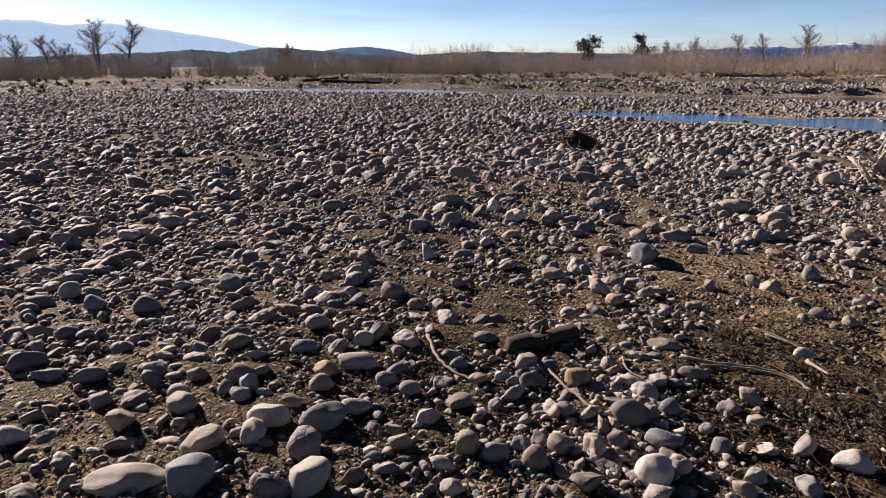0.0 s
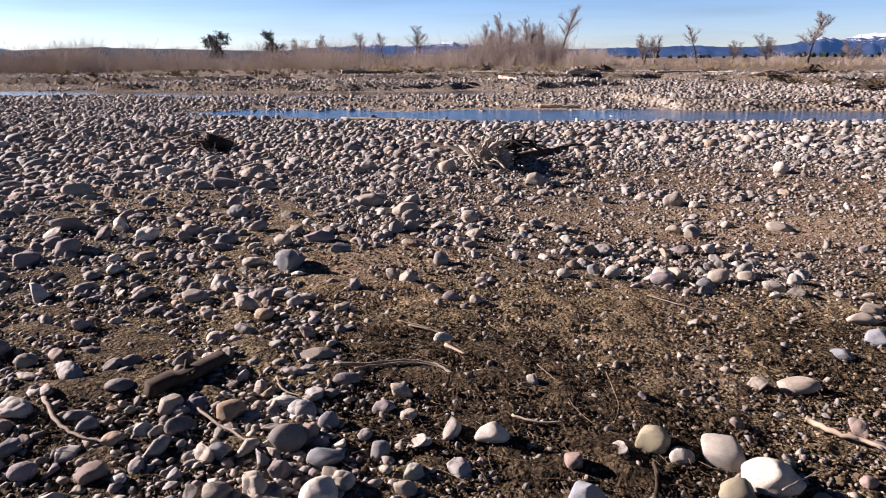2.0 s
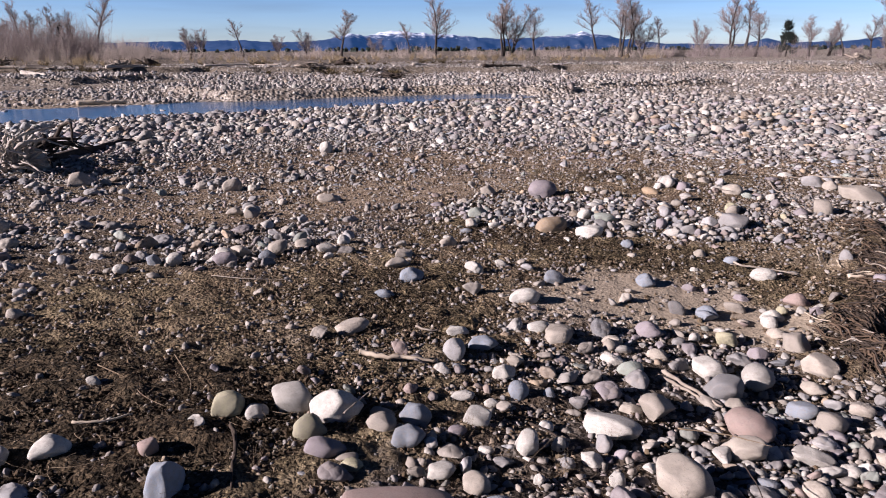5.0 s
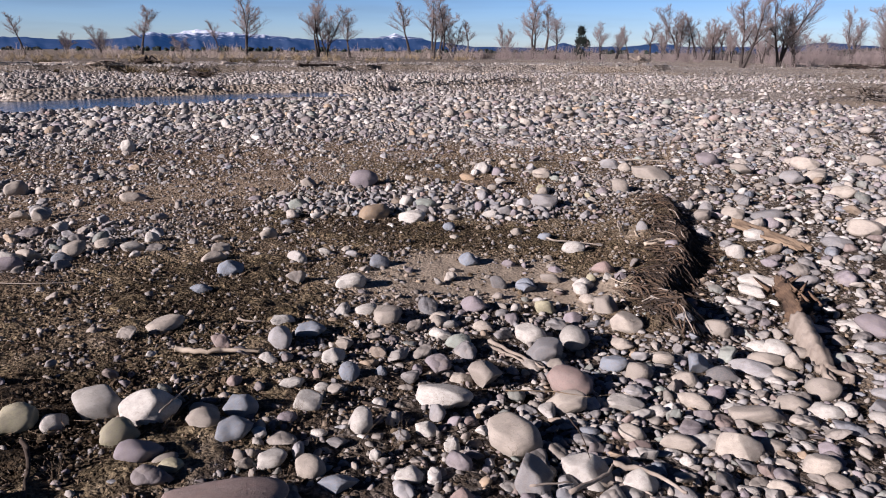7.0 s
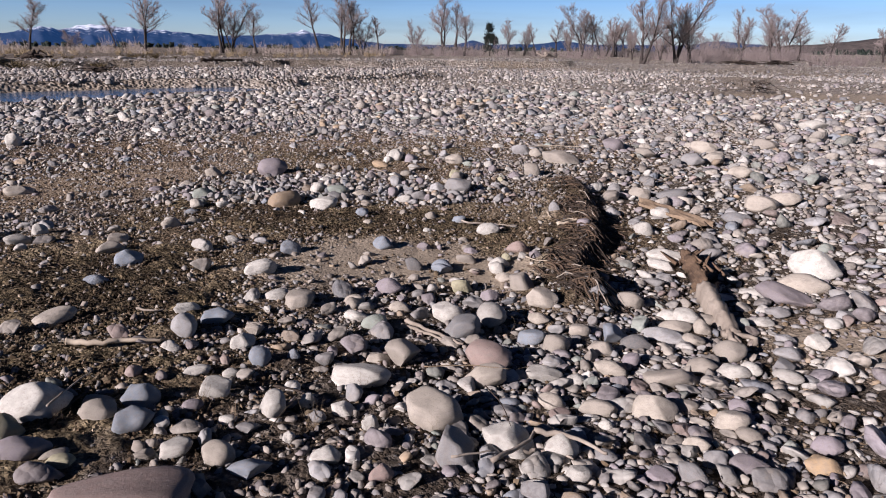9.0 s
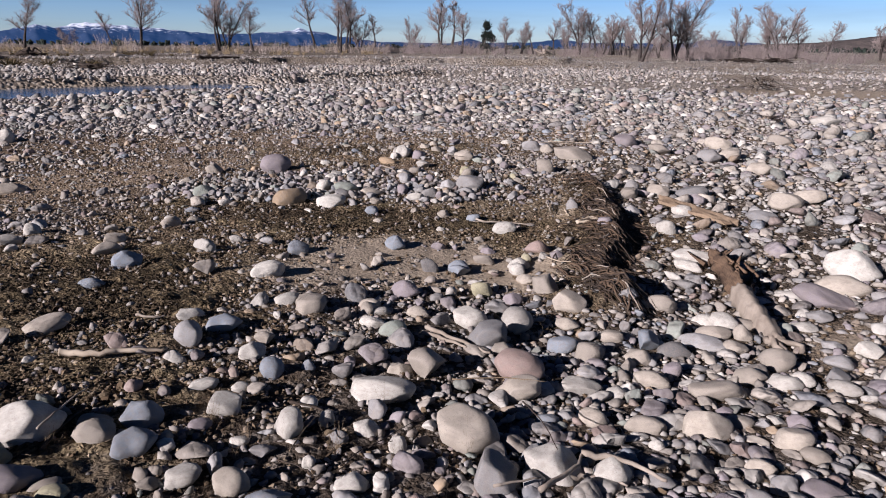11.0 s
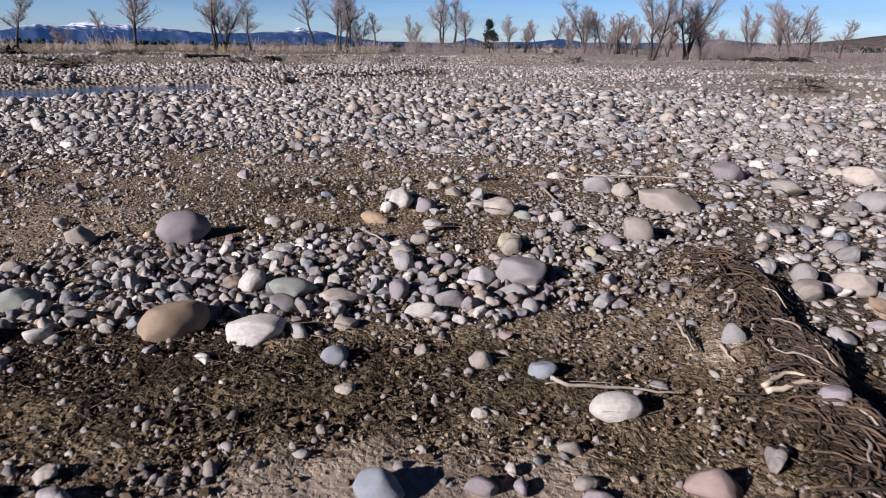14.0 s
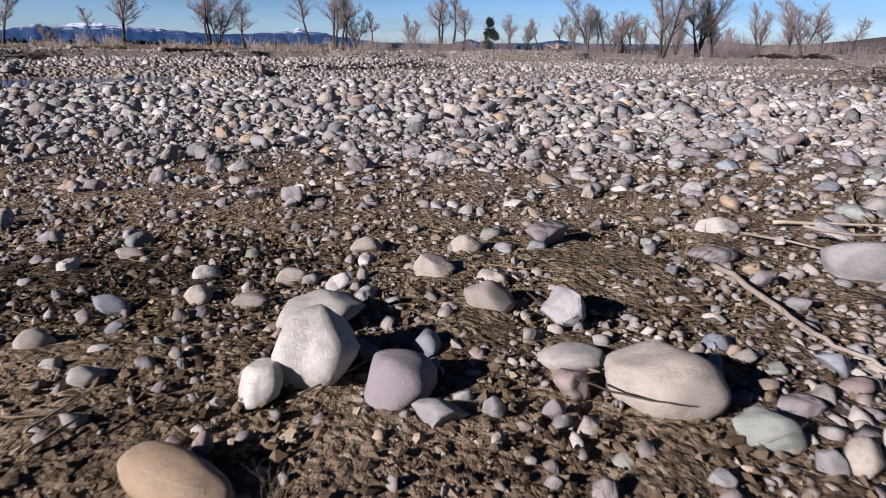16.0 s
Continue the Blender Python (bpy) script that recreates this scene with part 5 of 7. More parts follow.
def ridge(name, label, profile, far, depth, material, rough, seed, category):
    """A mountain range: bearings from north and heights in degrees, with spurs and gullies on its face."""
    az = np.arange(profile[0][0], profile[-1][0], 0.12)
    top = np.interp(az, [p[0] for p in profile], [p[1] for p in profile])
    rows = 14
    a, s = np.meshgrid(np.radians(az), np.linspace(0, 1, rows), indexing="ij")
    d = far - depth * (1 - s)
    crest = EYE[2] + np.tan(np.radians(np.maximum(top, 0.01))) * far
    crest = crest * (1 + rough * 0.22 * vnoise(az, az * 0, 1.6, seed) + rough * 0.16 * vnoise(az, az * 0, 4.5, seed + 1))
    spur = vnoise(az[:, None] * 0.7 + s * 1.2, s * 2.4, 1.0, seed + 2) + 0.5 * vnoise(az[:, None] * 1.9 + s * 2, s * 4, 1.0, seed + 3)
    z = crest[:, None] * (s**1.25 + rough * 1.2 * spur * np.sin(s * math.pi)) - 16 * (1 - s)
    x, y = d * np.sin(a), d * np.cos(a)
    n = len(az)
    back = np.stack([(far * 1.06) * np.sin(np.radians(az)), (far * 1.06) * np.cos(np.radians(az)), np.full(n, -30.0)], -1)
    verts = np.concatenate([np.stack([x, y, z], -1).reshape(-1, 3), back])
    i, j = np.meshgrid(np.arange(n - 1), np.arange(rows - 1), indexing="ij")
    f1 = np.stack([i * rows + j, (i + 1) * rows + j, (i + 1) * rows + j + 1, i * rows + j + 1], -1).reshape(-1, 4)
    k = np.arange(n - 1)
    f2 = np.stack([k * rows + rows - 1, (k + 1) * rows + rows - 1, n * rows + k + 1, n * rows + k], -1)
    return tagged(mesh_object(name, verts, np.concatenate([f1, f2]), material), label, category, kind="structure")


# Each range's haze is put in as emission: a colour and its strength.
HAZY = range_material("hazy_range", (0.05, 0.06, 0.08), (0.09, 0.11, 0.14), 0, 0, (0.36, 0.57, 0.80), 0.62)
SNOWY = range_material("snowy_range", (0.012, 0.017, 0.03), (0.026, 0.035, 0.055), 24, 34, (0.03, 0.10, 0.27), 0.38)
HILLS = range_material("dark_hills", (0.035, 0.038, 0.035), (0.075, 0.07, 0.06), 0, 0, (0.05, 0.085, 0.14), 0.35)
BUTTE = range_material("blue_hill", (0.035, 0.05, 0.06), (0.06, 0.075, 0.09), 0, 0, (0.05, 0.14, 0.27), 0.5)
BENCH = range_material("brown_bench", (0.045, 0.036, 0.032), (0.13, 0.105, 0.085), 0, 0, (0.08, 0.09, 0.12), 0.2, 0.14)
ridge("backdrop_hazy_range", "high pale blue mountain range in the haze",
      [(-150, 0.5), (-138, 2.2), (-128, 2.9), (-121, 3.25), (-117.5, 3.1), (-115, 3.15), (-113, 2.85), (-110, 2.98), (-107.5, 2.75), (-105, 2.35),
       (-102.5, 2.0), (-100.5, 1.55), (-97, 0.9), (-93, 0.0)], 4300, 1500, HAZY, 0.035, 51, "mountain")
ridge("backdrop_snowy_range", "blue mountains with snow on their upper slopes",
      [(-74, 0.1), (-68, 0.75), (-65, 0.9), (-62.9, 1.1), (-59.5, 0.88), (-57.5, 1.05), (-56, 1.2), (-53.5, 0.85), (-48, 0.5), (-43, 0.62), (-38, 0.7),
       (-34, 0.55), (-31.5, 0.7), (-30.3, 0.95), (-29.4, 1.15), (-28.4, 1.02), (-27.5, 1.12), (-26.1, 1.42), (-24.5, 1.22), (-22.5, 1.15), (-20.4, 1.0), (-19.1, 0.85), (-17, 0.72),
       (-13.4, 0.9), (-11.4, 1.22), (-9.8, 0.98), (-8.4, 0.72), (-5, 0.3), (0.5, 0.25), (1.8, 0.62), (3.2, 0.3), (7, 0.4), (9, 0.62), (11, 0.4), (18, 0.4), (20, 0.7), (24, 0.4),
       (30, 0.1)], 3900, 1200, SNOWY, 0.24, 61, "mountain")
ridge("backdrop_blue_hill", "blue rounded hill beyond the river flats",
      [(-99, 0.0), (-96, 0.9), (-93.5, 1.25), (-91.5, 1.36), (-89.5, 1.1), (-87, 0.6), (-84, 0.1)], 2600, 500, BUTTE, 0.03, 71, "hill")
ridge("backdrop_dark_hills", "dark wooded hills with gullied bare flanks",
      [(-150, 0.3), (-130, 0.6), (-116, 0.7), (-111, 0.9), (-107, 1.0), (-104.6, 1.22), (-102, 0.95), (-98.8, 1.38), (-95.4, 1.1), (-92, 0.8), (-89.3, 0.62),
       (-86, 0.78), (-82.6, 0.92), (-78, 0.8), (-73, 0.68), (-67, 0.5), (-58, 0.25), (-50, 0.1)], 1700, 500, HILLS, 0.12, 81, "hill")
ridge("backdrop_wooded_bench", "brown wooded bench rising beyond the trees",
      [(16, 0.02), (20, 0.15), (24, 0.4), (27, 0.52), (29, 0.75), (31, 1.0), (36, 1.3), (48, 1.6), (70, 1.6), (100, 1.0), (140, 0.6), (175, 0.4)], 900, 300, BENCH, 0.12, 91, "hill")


def tubes(segments, sides):
    """Tapered rods as arrays: start, end, two radii."""
    seg = np.asarray(segments, float)
    p, q, r0, r1 = seg[:, 0:3], seg[:, 3:6], seg[:, 6], seg[:, 7]
    d = q - p
    d /= np.linalg.norm(d, axis=1)[:, None] + 1e-9
    ref = np.where(np.abs(d[:, 2:3]) > 0.9, (1.0, 0, 0), (0, 0, 1.0))
    u = np.cross(d, ref)
    u /= np.linalg.norm(u, axis=1)[:, None]
    w = np.cross(d, u)
    ang = np.arange(sides) * 2 * math.pi / sides
    ring = np.cos(ang)[None, :, None] * u[:, None] + np.sin(ang)[None, :, None] * w[:, None]
    v = np.concatenate([p[:, None] + ring * r0[:, None, None], q[:, None] + ring * r1[:, None, None]], 1)
    k = np.arange(sides)
    f = np.stack([k, (k + 1) % sides, (k + 1) % sides + sides, k + sides], -1)
    faces = (f[None] + (np.arange(len(seg)) * 2 * sides)[:, None, None]).reshape(-1, 4)
    return v.reshape(-1, 3), faces


def bare_tree(height, seed, stems, spread, bushy, low=0.3, lean=0.0):
    """A leafless cottonwood: one or more tall stems, rising limbs and a haze of fine twigs."""
    rng = random.Random(seed)
    limbs, twigs = [], []

    def turned(d, k, up=0.0):
        return (d + Vector((rng.gauss(0, k), rng.gauss(0, k), rng.gauss(0, k * 0.5) + up))).normalized()

    def rod(p, d, length, r, n, bend, up, out, end=0.35):
        """A crooked tapering rod; gives its points back."""
        pts = [(p, d, r)]
        for s in range(n):
            d = turned(d, bend, up)
            q, r2 = p + d * (length / n), r * end ** (1 / n)
            out.append((*p, *q, r, r2))
            p, r = q, r2
            pts.append((p, d, r))
        return pts

    def aside(d, k):
        return (d * (1 - k * 0.5) + Vector((rng.gauss(0, 1), rng.gauss(0, 1), rng.uniform(-0.1, 0.6))).normalized() * k).normalized()

    for k in range(stems):
        top = height * (1.0 if k == 0 else rng.uniform(0.7, 0.95))
        d = Vector((lean + (rng.gauss(0, 0.16) if stems > 1 else 0), rng.gauss(0, 0.1), 1)).normalized()
        p = Vector((rng.gauss(0, 0.02) * height * (stems - 1), rng.gauss(0, 0.02) * height, -0.2))
        stem = rod(p, d, top, height * 0.038 / stems ** 0.4, 9, 0.07, 0.03, limbs, 0.16)
        for s, (q, e, r) in enumerate(stem):
            if s / 9 < low:
                continue
            for _ in range(int(1.6 * bushy + rng.random())):
                l = height * rng.uniform(0.2, 0.4) * (1.2 - s / 12)
                limb_line = rod(q, aside(e, spread), l, max(r * 0.5, 0.02), 4, 0.16, 0.10, limbs)
                for w, (q2, e2, r2) in enumerate(limb_line[1:]):
                    for _ in range(int(1.5 * bushy + rng.random())):
                        twig = rod(q2, aside(e2, 0.6), l * rng.uniform(0.25, 0.5), 0.03, 2, 0.2, 0.12, twigs, 0.6)
                        for q3, e3, r3 in twig[1:]:
                            for _ in range(2):
                                twigs.append((*q3, *(q3 + aside(e3, 0.7) * l * rng.uniform(0.14, 0.3)), 0.02, 0.011))
    tree = new("cottonwood_tree")
    v, f = tubes(limbs, 6)
    trunk = mesh_object("trunk", v, f, BARK)
    v, f = tubes(twigs, 3)
    crown = mesh_object("crown", v, f, TWIG)
    trunk.parent = crown.parent = tree
    return tagged(tree, "leafless cottonwood tree with bare grey branches", "tree", group="bare cottonwoods along the river flats")


TREES = [bare_tree(9, 3, 2, 0.75, 1.6, 0.42), bare_tree(9, 5, 1, 0.95, 2.1, 0.4), bare_tree(9, 8, 1, 0.8, 1.8, 0.45, 0.12), bare_tree(9, 12, 2, 0.95, 1.7, 0.42),
         bare_tree(9, 17, 3, 0.9, 1.6, 0.25), bare_tree(9, 23, 2, 0.55, 1.7, 0.3)]


def plant_tree(bearing, far, height, kind, turn=0.0, width=1.22):
    b = radians(bearing)
    x, y = far * math.sin(b), far * math.cos(b)
    z = float(ground_z(x, y))
    t = copy_thing(TREES[kind], pose(x, y, z - 0.1, 0, 0, turn))
    k = height / 9.0
    t.scale = (k * width, k * width, k)
    return t


# bearing, distance and height of the trees that stand out
for b, d, h, k in ((-118, 150, 7.0, 1), (-116.3, 150, 6.6, 3), (-114.2, 148, 6.4, 1), (-113.3, 152, 6.0, 4), (-111.2, 150, 9.4, 3), (-109.4, 150, 9.0, 1),
                   (-98, 150, 5.6, 4), (-66.3, 140, 5.2, 0), (-63.6, 140, 5.6, 1), (-61.5, 145, 5.8, 2), (-68.2, 142, 5.0, 4), (-59, 135, 6.6, 3),
                   (-53.4, 132, 6.6, 5), (-51.8, 128, 7.6, 5), (-50.6, 131, 7.2, 0), (-49.2, 130, 6.4, 5)):
    plant_tree(b, d, h, k, b * 37 % 360)
for b, d, h, k in ((-47.9, 130, 9.0, 2), (-41.4, 140, 5.2, 4), (-40.6, 142, 4.6, 5), (-37.5, 140, 6.1, 2), (-35, 140, 4.0, 4), (-32.8, 138, 5.0, 4), (-30.2, 142, 7.9, 1),
                   (-27.5, 140, 3.6, 4), (-24.6, 128, 5.4, 2), (-22.8, 113, 8.4, 3), (-17.4, 148, 10.4, 0), (-16.6, 150, 9.4, 4), (-14.9, 145, 7.2, 1),
                   (-10.0, 134, 9.0, 2), (-8.3, 131, 9.8, 3), (-7.6, 130, 9.6, 0), (-6.8, 132, 6.0, 4), (-5.5, 130, 6.2, 2)):
    plant_tree(b, d, h, k, b * 53 % 360)
for b, d, h, k in ((-2.4, 130, 5.4, 5), (-0.3, 131, 9.4, 3), (0.5, 130, 8.6, 2), (1.3, 131, 6.5, 1), (4.8, 130, 5.6, 0), (6.0, 132, 5.0, 5), (7.0, 130, 4.8, 2), (8.5, 131, 5.6, 1), (10.4, 130, 8.3, 4), (11.9, 132, 6.7, 2), (12.8, 128, 6.0, 0), (13.6, 130, 5.8, 1), (14.3, 110, 4.0, 5), (15.1, 72, 6.4, 5), (16.4, 90, 3.4, 4), (9.4, 132, 5.0, 5), (11.2, 134, 5.4, 1)):
    plant_tree(b, d, h, k, b * 71 % 360)
for b, d, h, k in ((12.4, 131, 5.0, 4), (13.1, 133, 5.6, 5), (14.0, 128, 4.6, 3), (16.0, 130, 5.2, 1), (16.9, 132, 4.8, 5), (19.6, 125, 4.2, 4), (20.6, 128, 3.8, 1), (17.7, 75, 6.6, 4), (18.6, 76, 4.4, 5), (22.1, 110, 6.2, 5), (24.7, 108, 6.9, 4), (24.0, 110, 5.6, 5), (25.9, 112, 5.0, 1), (27.8, 120, 4.8, 1), (31, 120, 4.6, 4), (36, 120, 6.0, 3), (44, 115, 7.0, 1)):
    plant_tree(b, d, h, k, b * 71 % 360)
for t in TREES:
    for o in (*t.children_recursive, t):
        bpy.data.objects.remove(o)


def evergreen(bearing, far, height, wide, seed, label, ragged=1.0):
    """A dark juniper or spruce: trunk and ragged sprays of foliage."""
    rng = np.random.default_rng(seed)
    b = radians(bearing)
    x, y = far * math.sin(b), far * math.cos(b)
    tree = new("evergreen_tree")
    tree.location = (x, y, float(ground_z(x, y)) - 0.1)
    v, f = tubes([(0, 0, 0, 0.1, 0, height * 0.5, 0.02 * height, 0.014 * height), (0.1, 0, height * 0.5, 0, 0.1, height * 0.95, 0.014 * height, 0.004 * height)], 6)
    mesh_object("trunk", v, f, BARK).parent = tree
    segs, clumps = [], []
    if ragged > 0.9:
        arms = []
        for k in range(9):                                  # crooked arms, each with a few tufts
            s, a = rng.uniform(0.12, 0.7), rng.uniform(0, 6.28)
            foot = np.array([0.1 * s, 0, height * s])
            tip = foot + np.array([wide * rng.uniform(0.5, 1.0) * math.cos(a), wide * rng.uniform(0.5, 1.0) * math.sin(a), height * rng.uniform(0.12, 0.42)])
            arms.append((*foot, *tip, 0.09, 0.03))
            clumps += [foot + (tip - foot) * q + rng.normal(0, 0.12 * wide, 3) for q in (0.45, 0.75, 1.0)]
        v, f = tubes(arms, 5)
        mesh_object("limbs", v, f, BARK).parent = tree
    else:
        for _ in range(30):
            s, a = rng.uniform(0.12, 1.0), rng.uniform(0, 6.28)
            reach = wide * (1.05 - s) ** 0.7 * rng.uniform(0.4, 1.0)
            clumps.append(np.array([reach * math.cos(a), reach * math.sin(a), height * s]))
    for c in clumps:
        for _ in range(60):
            p = c + rng.normal(0, 1, 3) * (0.13 * wide, 0.13 * wide, 0.035 * height)
            q = p + rng.normal(0, 1, 3) * 0.16 + (0, 0, 0.16)
            segs.append((*p, *q, 0.09, 0.01))
    v, f = tubes(segs, 3)
    mesh_object("foliage", v, f, NEEDLE).parent = tree
    tagged(tree, label, "tree")


evergreen(-74.3, 135, 7.2, 2.7, 1, "dark ragged juniper tree above the willow brush")
evergreen(-70.1, 140, 6.8, 2.3, 2, "dark leaning juniper tree among bare willows")
evergreen(-49.9, 131, 5.0, 0.9, 3, "slim dark spruce among bare trees", 0.2)
evergreen(3.3, 130, 5.4, 1.7, 4, "dark rough spruce among bare cottonwoods", 0.8)


def thicket(name, label, count, span, ring, height, material, seed, radius=0.02, lean=0.16, clumps=0.0):
    """A belt of upright stems."""
    rng = np.random.default_rng(seed)
    groups = count // 18
    b, d = np.radians(rng.uniform(*span, groups)), rng.uniform(*ring, groups)
    thick = 0.5 + 0.5 * vnoise(np.degrees(b), d * 0.05, 0.55, seed) + 0.35 * vnoise(np.degrees(b), d * 0.05, 2.1, seed + 1)
    ok = rng.random(groups) < np.clip(thick + 0.35 - clumps, 0.02, 1)
    cx, cy, ch = (d * np.sin(b))[ok], (d * np.cos(b))[ok], (height * rng.uniform(0.35, 1.0, groups) * (0.45 + 0.7 * np.clip(thick, 0.1, 1.2)))[ok]
    n = len(cx) * 18
    cx, cy, ch = np.repeat(cx, 18), np.repeat(cy, 18), np.repeat(ch, 18)
    ox, oy = rng.normal(0, 0.13, n) * ch, rng.normal(0, 0.13, n) * ch
    x, y, h = cx + ox, cy + oy, ch * rng.uniform(0.4, 1.0, n)
    z = ground_z(x, y)
    lx, ly = ox * 1.2 + rng.normal(0, lean, n) * h, oy * 1.2 + rng.normal(0, lean, n) * h
    foot, tip = np.stack([x, y, z - 0.05], -1), np.stack([x + lx, y + ly, z + h], -1)
    rods = [np.concatenate([foot, tip, np.full((n, 1), radius), np.full((n, 1), radius * 0.4)], 1)]
    for _ in range(2):
        s = rng.uniform(0.3, 0.85, (n, 1))
        p = foot + (tip - foot) * s
        q = p + np.stack([rng.normal(0, 0.16, n) * h, rng.normal(0, 0.16, n) * h, rng.uniform(0.05, 0.35, n) * h], -1)
        rods.append(np.concatenate([p, q, np.full((n, 1), radius * 0.65), np.full((n, 1), radius * 0.3)], 1))
    v, f = tubes(np.concatenate(rods), 3)
    return tagged(mesh_object(name, v, f, material), label, "shrubs", kind="stuff")


thicket("willow_thicket", "dense leafless brown willow brush", 24000, (-122, -44), (100, 150), 4.4, WILLOW, 101, 0.024, 0.22, 0.12)
thicket("willow_brush", "low leafless willow brush on the far bank", 7000, (-46, -4), (105, 165), 2.4, WILLOW, 102, 0.022, 0.16, 0.4)
thicket("tall_brush", "clumps of tall bare saplings in the brush", 9000, (-92, -46), (112, 140), 5.0, TWIG, 103, 0.022, 0.18, 0.45)
thicket("poplar_clump", "tall dense clump of bare grey saplings", 3600, (-55, -47.5), (118, 134), 7.0, TWIG, 108, 0.022, 0.1, 0.1)
thicket("dry_grass_belt", "belt of tall golden dry grass", 13000, (-100, -5), (86, 120), 1.1, GRASS, 104, 0.02, 0.25, 0.25)
thicket("sapling_belt", "thin bare saplings under the cottonwoods", 11000, (-5, 60), (105, 150), 3.2, TWIG, 105, 0.02, 0.18, 0.35)
thicket("grey_brush", "grey bare brush round the tree feet", 2600, (14, 30), (70, 112), 2.6, TWIG, 106, 0.02, 0.2, 0.4)
thicket("pine_belt", "far dark line of pines", 7000, (-46, 40), (420, 520), 3.2, PINES, 107, 0.9, 0.02, 0.1)

thicket("low_brush", "low dead brush and grass on the far flats", 6500, (-126, -58), (52, 102), 0.6, LITTER, 109, 0.03, 0.5, 0.15)
for k, (near, span, count) in enumerate(((44, (-64, -24), 900), (56, (-85, -20), 1800), (70, (-100, -12), 2600))):
    thicket("bank_debris", "low dark flood debris along a cut bank", count, span, (near, near + 2.5), 0.55, LITTER, 110 + k, 0.03, 0.9, 0.35)


# ---------------------------------------------------------------- driftwood
def wobble(points, steps, rough, rng):
    """A smooth, slightly crooked line through a few points."""
    out = []
    for k in range(len(points) - 1):
        p0, p1, p2, p3 = (Vector(points[min(max(k + q, 0), len(points) - 1)]) for q in (-1, 0, 1, 2))
        for s in range(steps):
            t = s / steps
            out.append(0.5 * ((2 * p1) + (p2 - p0) * t + (2 * p0 - 5 * p1 + 4 * p2 - p3) * t * t + (3 * p1 - p0 - 3 * p2 + p3) * t**3))
    out.append(Vector(points[-1]))
    return [p + Vector((rng.gauss(0, rough), rng.gauss(0, rough), rng.gauss(0, rough))) for p in out]


def limb(line, r0, r1, rng, sides=8, knots=0.18):
    """A closed rod of uneven girth along a line, as a bmesh."""
    bm = bmesh.new()
    rings = []
    n = len(line)
    flute = [1 + rng.gauss(0, knots * 0.7) for _ in range(sides)]
    for k, p in enumerate(line):
        d = (line[min(k + 1, n - 1)] - line[max(k - 1, 0)]).normalized()
        u = d.cross(Vector((0.31, 0.2, 0.93))).normalized()
        w = d.cross(u)
        r = (r0 + (r1 - r0) * k / max(n - 1, 1)) * (1 + rng.gauss(0, knots * 0.18))
        rings.append([bm.verts.new(p + (u * math.cos(a) + w * math.sin(a)) * r * flute[j] * (1 + rng.gauss(0, knots * 0.2))) for j, a in ((j, j * 2 * math.pi / sides) for j in range(sides))])
    for a, b in zip(rings, rings[1:]):
        for j in range(sides):
            bm.faces.new((a[j], a[(j + 1) % sides], b[(j + 1) % sides], b[j]))
    bm.faces.new(rings[0][::-1])
    bm.faces.new(rings[-1])
    return bm


def stick(points, r, material, label, lift=0.0):
    """A stick that lies on the ground along a line."""
    rng = random.Random(len(points) * 1000 + int(abs(points[0][0]) * 100))
    line = wobble([(x, y, float(ground_z(x, y)) + r * 0.8 + 0.018 + lift) for x, y in points], 5, r * 0.25, rng)
    me = bpy.data.meshes.new("stick")
    bm = limb(line, r, r * 0.45, rng, 7)
    bm.to_mesh(me)
    bm.free()
    me.materials.append(material)
    for p in me.polygons:
        p.use_smooth = True
    tagged(new("stick", me), label, "stick", group="driftwood sticks")


stick([(-1.47, 2.45), (-1.35, 2.46), (-1.22, 2.51), (-1.10, 2.57)], 0.016, PALE, "bleached pale driftwood stick lying on the stones")
stick([(-2.90, 0.91), (-2.82, 1.05), (-2.77, 1.21), (-2.66, 1.32), (-2.53, 1.33), (-2.44, 1.34)], 0.008, DRIFT, "weathered grey driftwood stick lying on the stones")
stick([(-3.24, 1.44), (-3.10, 1.51), (-2.99, 1.55)], 0.006, STEM, "thin dry brown plant stem lying on the stones")
stick([(-2.83, 1.48), (-2.68, 1.51)], 0.010, PALE, "bleached pale driftwood stick lying on the stones")
stick([(-1.58, 1.61), (-1.49, 1.53), (-1.41, 1.41), (-1.32, 1.29)], 0.009, DARKWOOD, "dark weathered stick lying on the stones")
stick([(-2.86, 3.04), (-2.62, 3.10), (-2.38, 3.21)], 0.004, DRIFT, "weathered grey driftwood stick lying on the stones")
stick([(-2.82, 0.24), (-2.62, 0.29), (-2.47, 0.34), (-2.36, 0.37)], 0.007, DRIFT, "weathered grey driftwood stick lying on the stones")
stick([(-3.28, -0.29), (-3.01, -0.26), (-2.85, -0.20), (-2.75, -0.12)], 0.011, DRIFT, "weathered grey driftwood stick lying on the stones")
stick([(-3.16, 1.46), (-3.03, 1.53), (-2.92, 1.58)], 0.006, DRIFT, "weathered grey driftwood stick lying on the stones")
stick([(-2.81, 0.96), (-2.76, 1.18), (-2.63, 1.32), (-2.46, 1.35)], 0.007, DRIFT, "weathered grey driftwood stick lying on the stones")
stick([(-4.16, -1.74), (-4.00, -1.64), (-3.85, -1.60)], 0.005, DRIFT, "weathered grey driftwood stick lying on the stones")
stick([(-2.92, 0.62), (-2.80, 0.60), (-2.69, 0.65)], 0.006, DRIFT, "weathered grey driftwood stick lying on the stones")
stick([(-12.64, -4.88), (-11.71, -4.62), (-11.48, -4.41)], 0.008, DRIFT, "weathered grey driftwood stick lying on the stones")
stick([(-6.89, 0.46), (-6.90, 0.87), (-6.84, 1.24)], 0.012, DARKWOOD, "dark weathered stick lying on the stones")
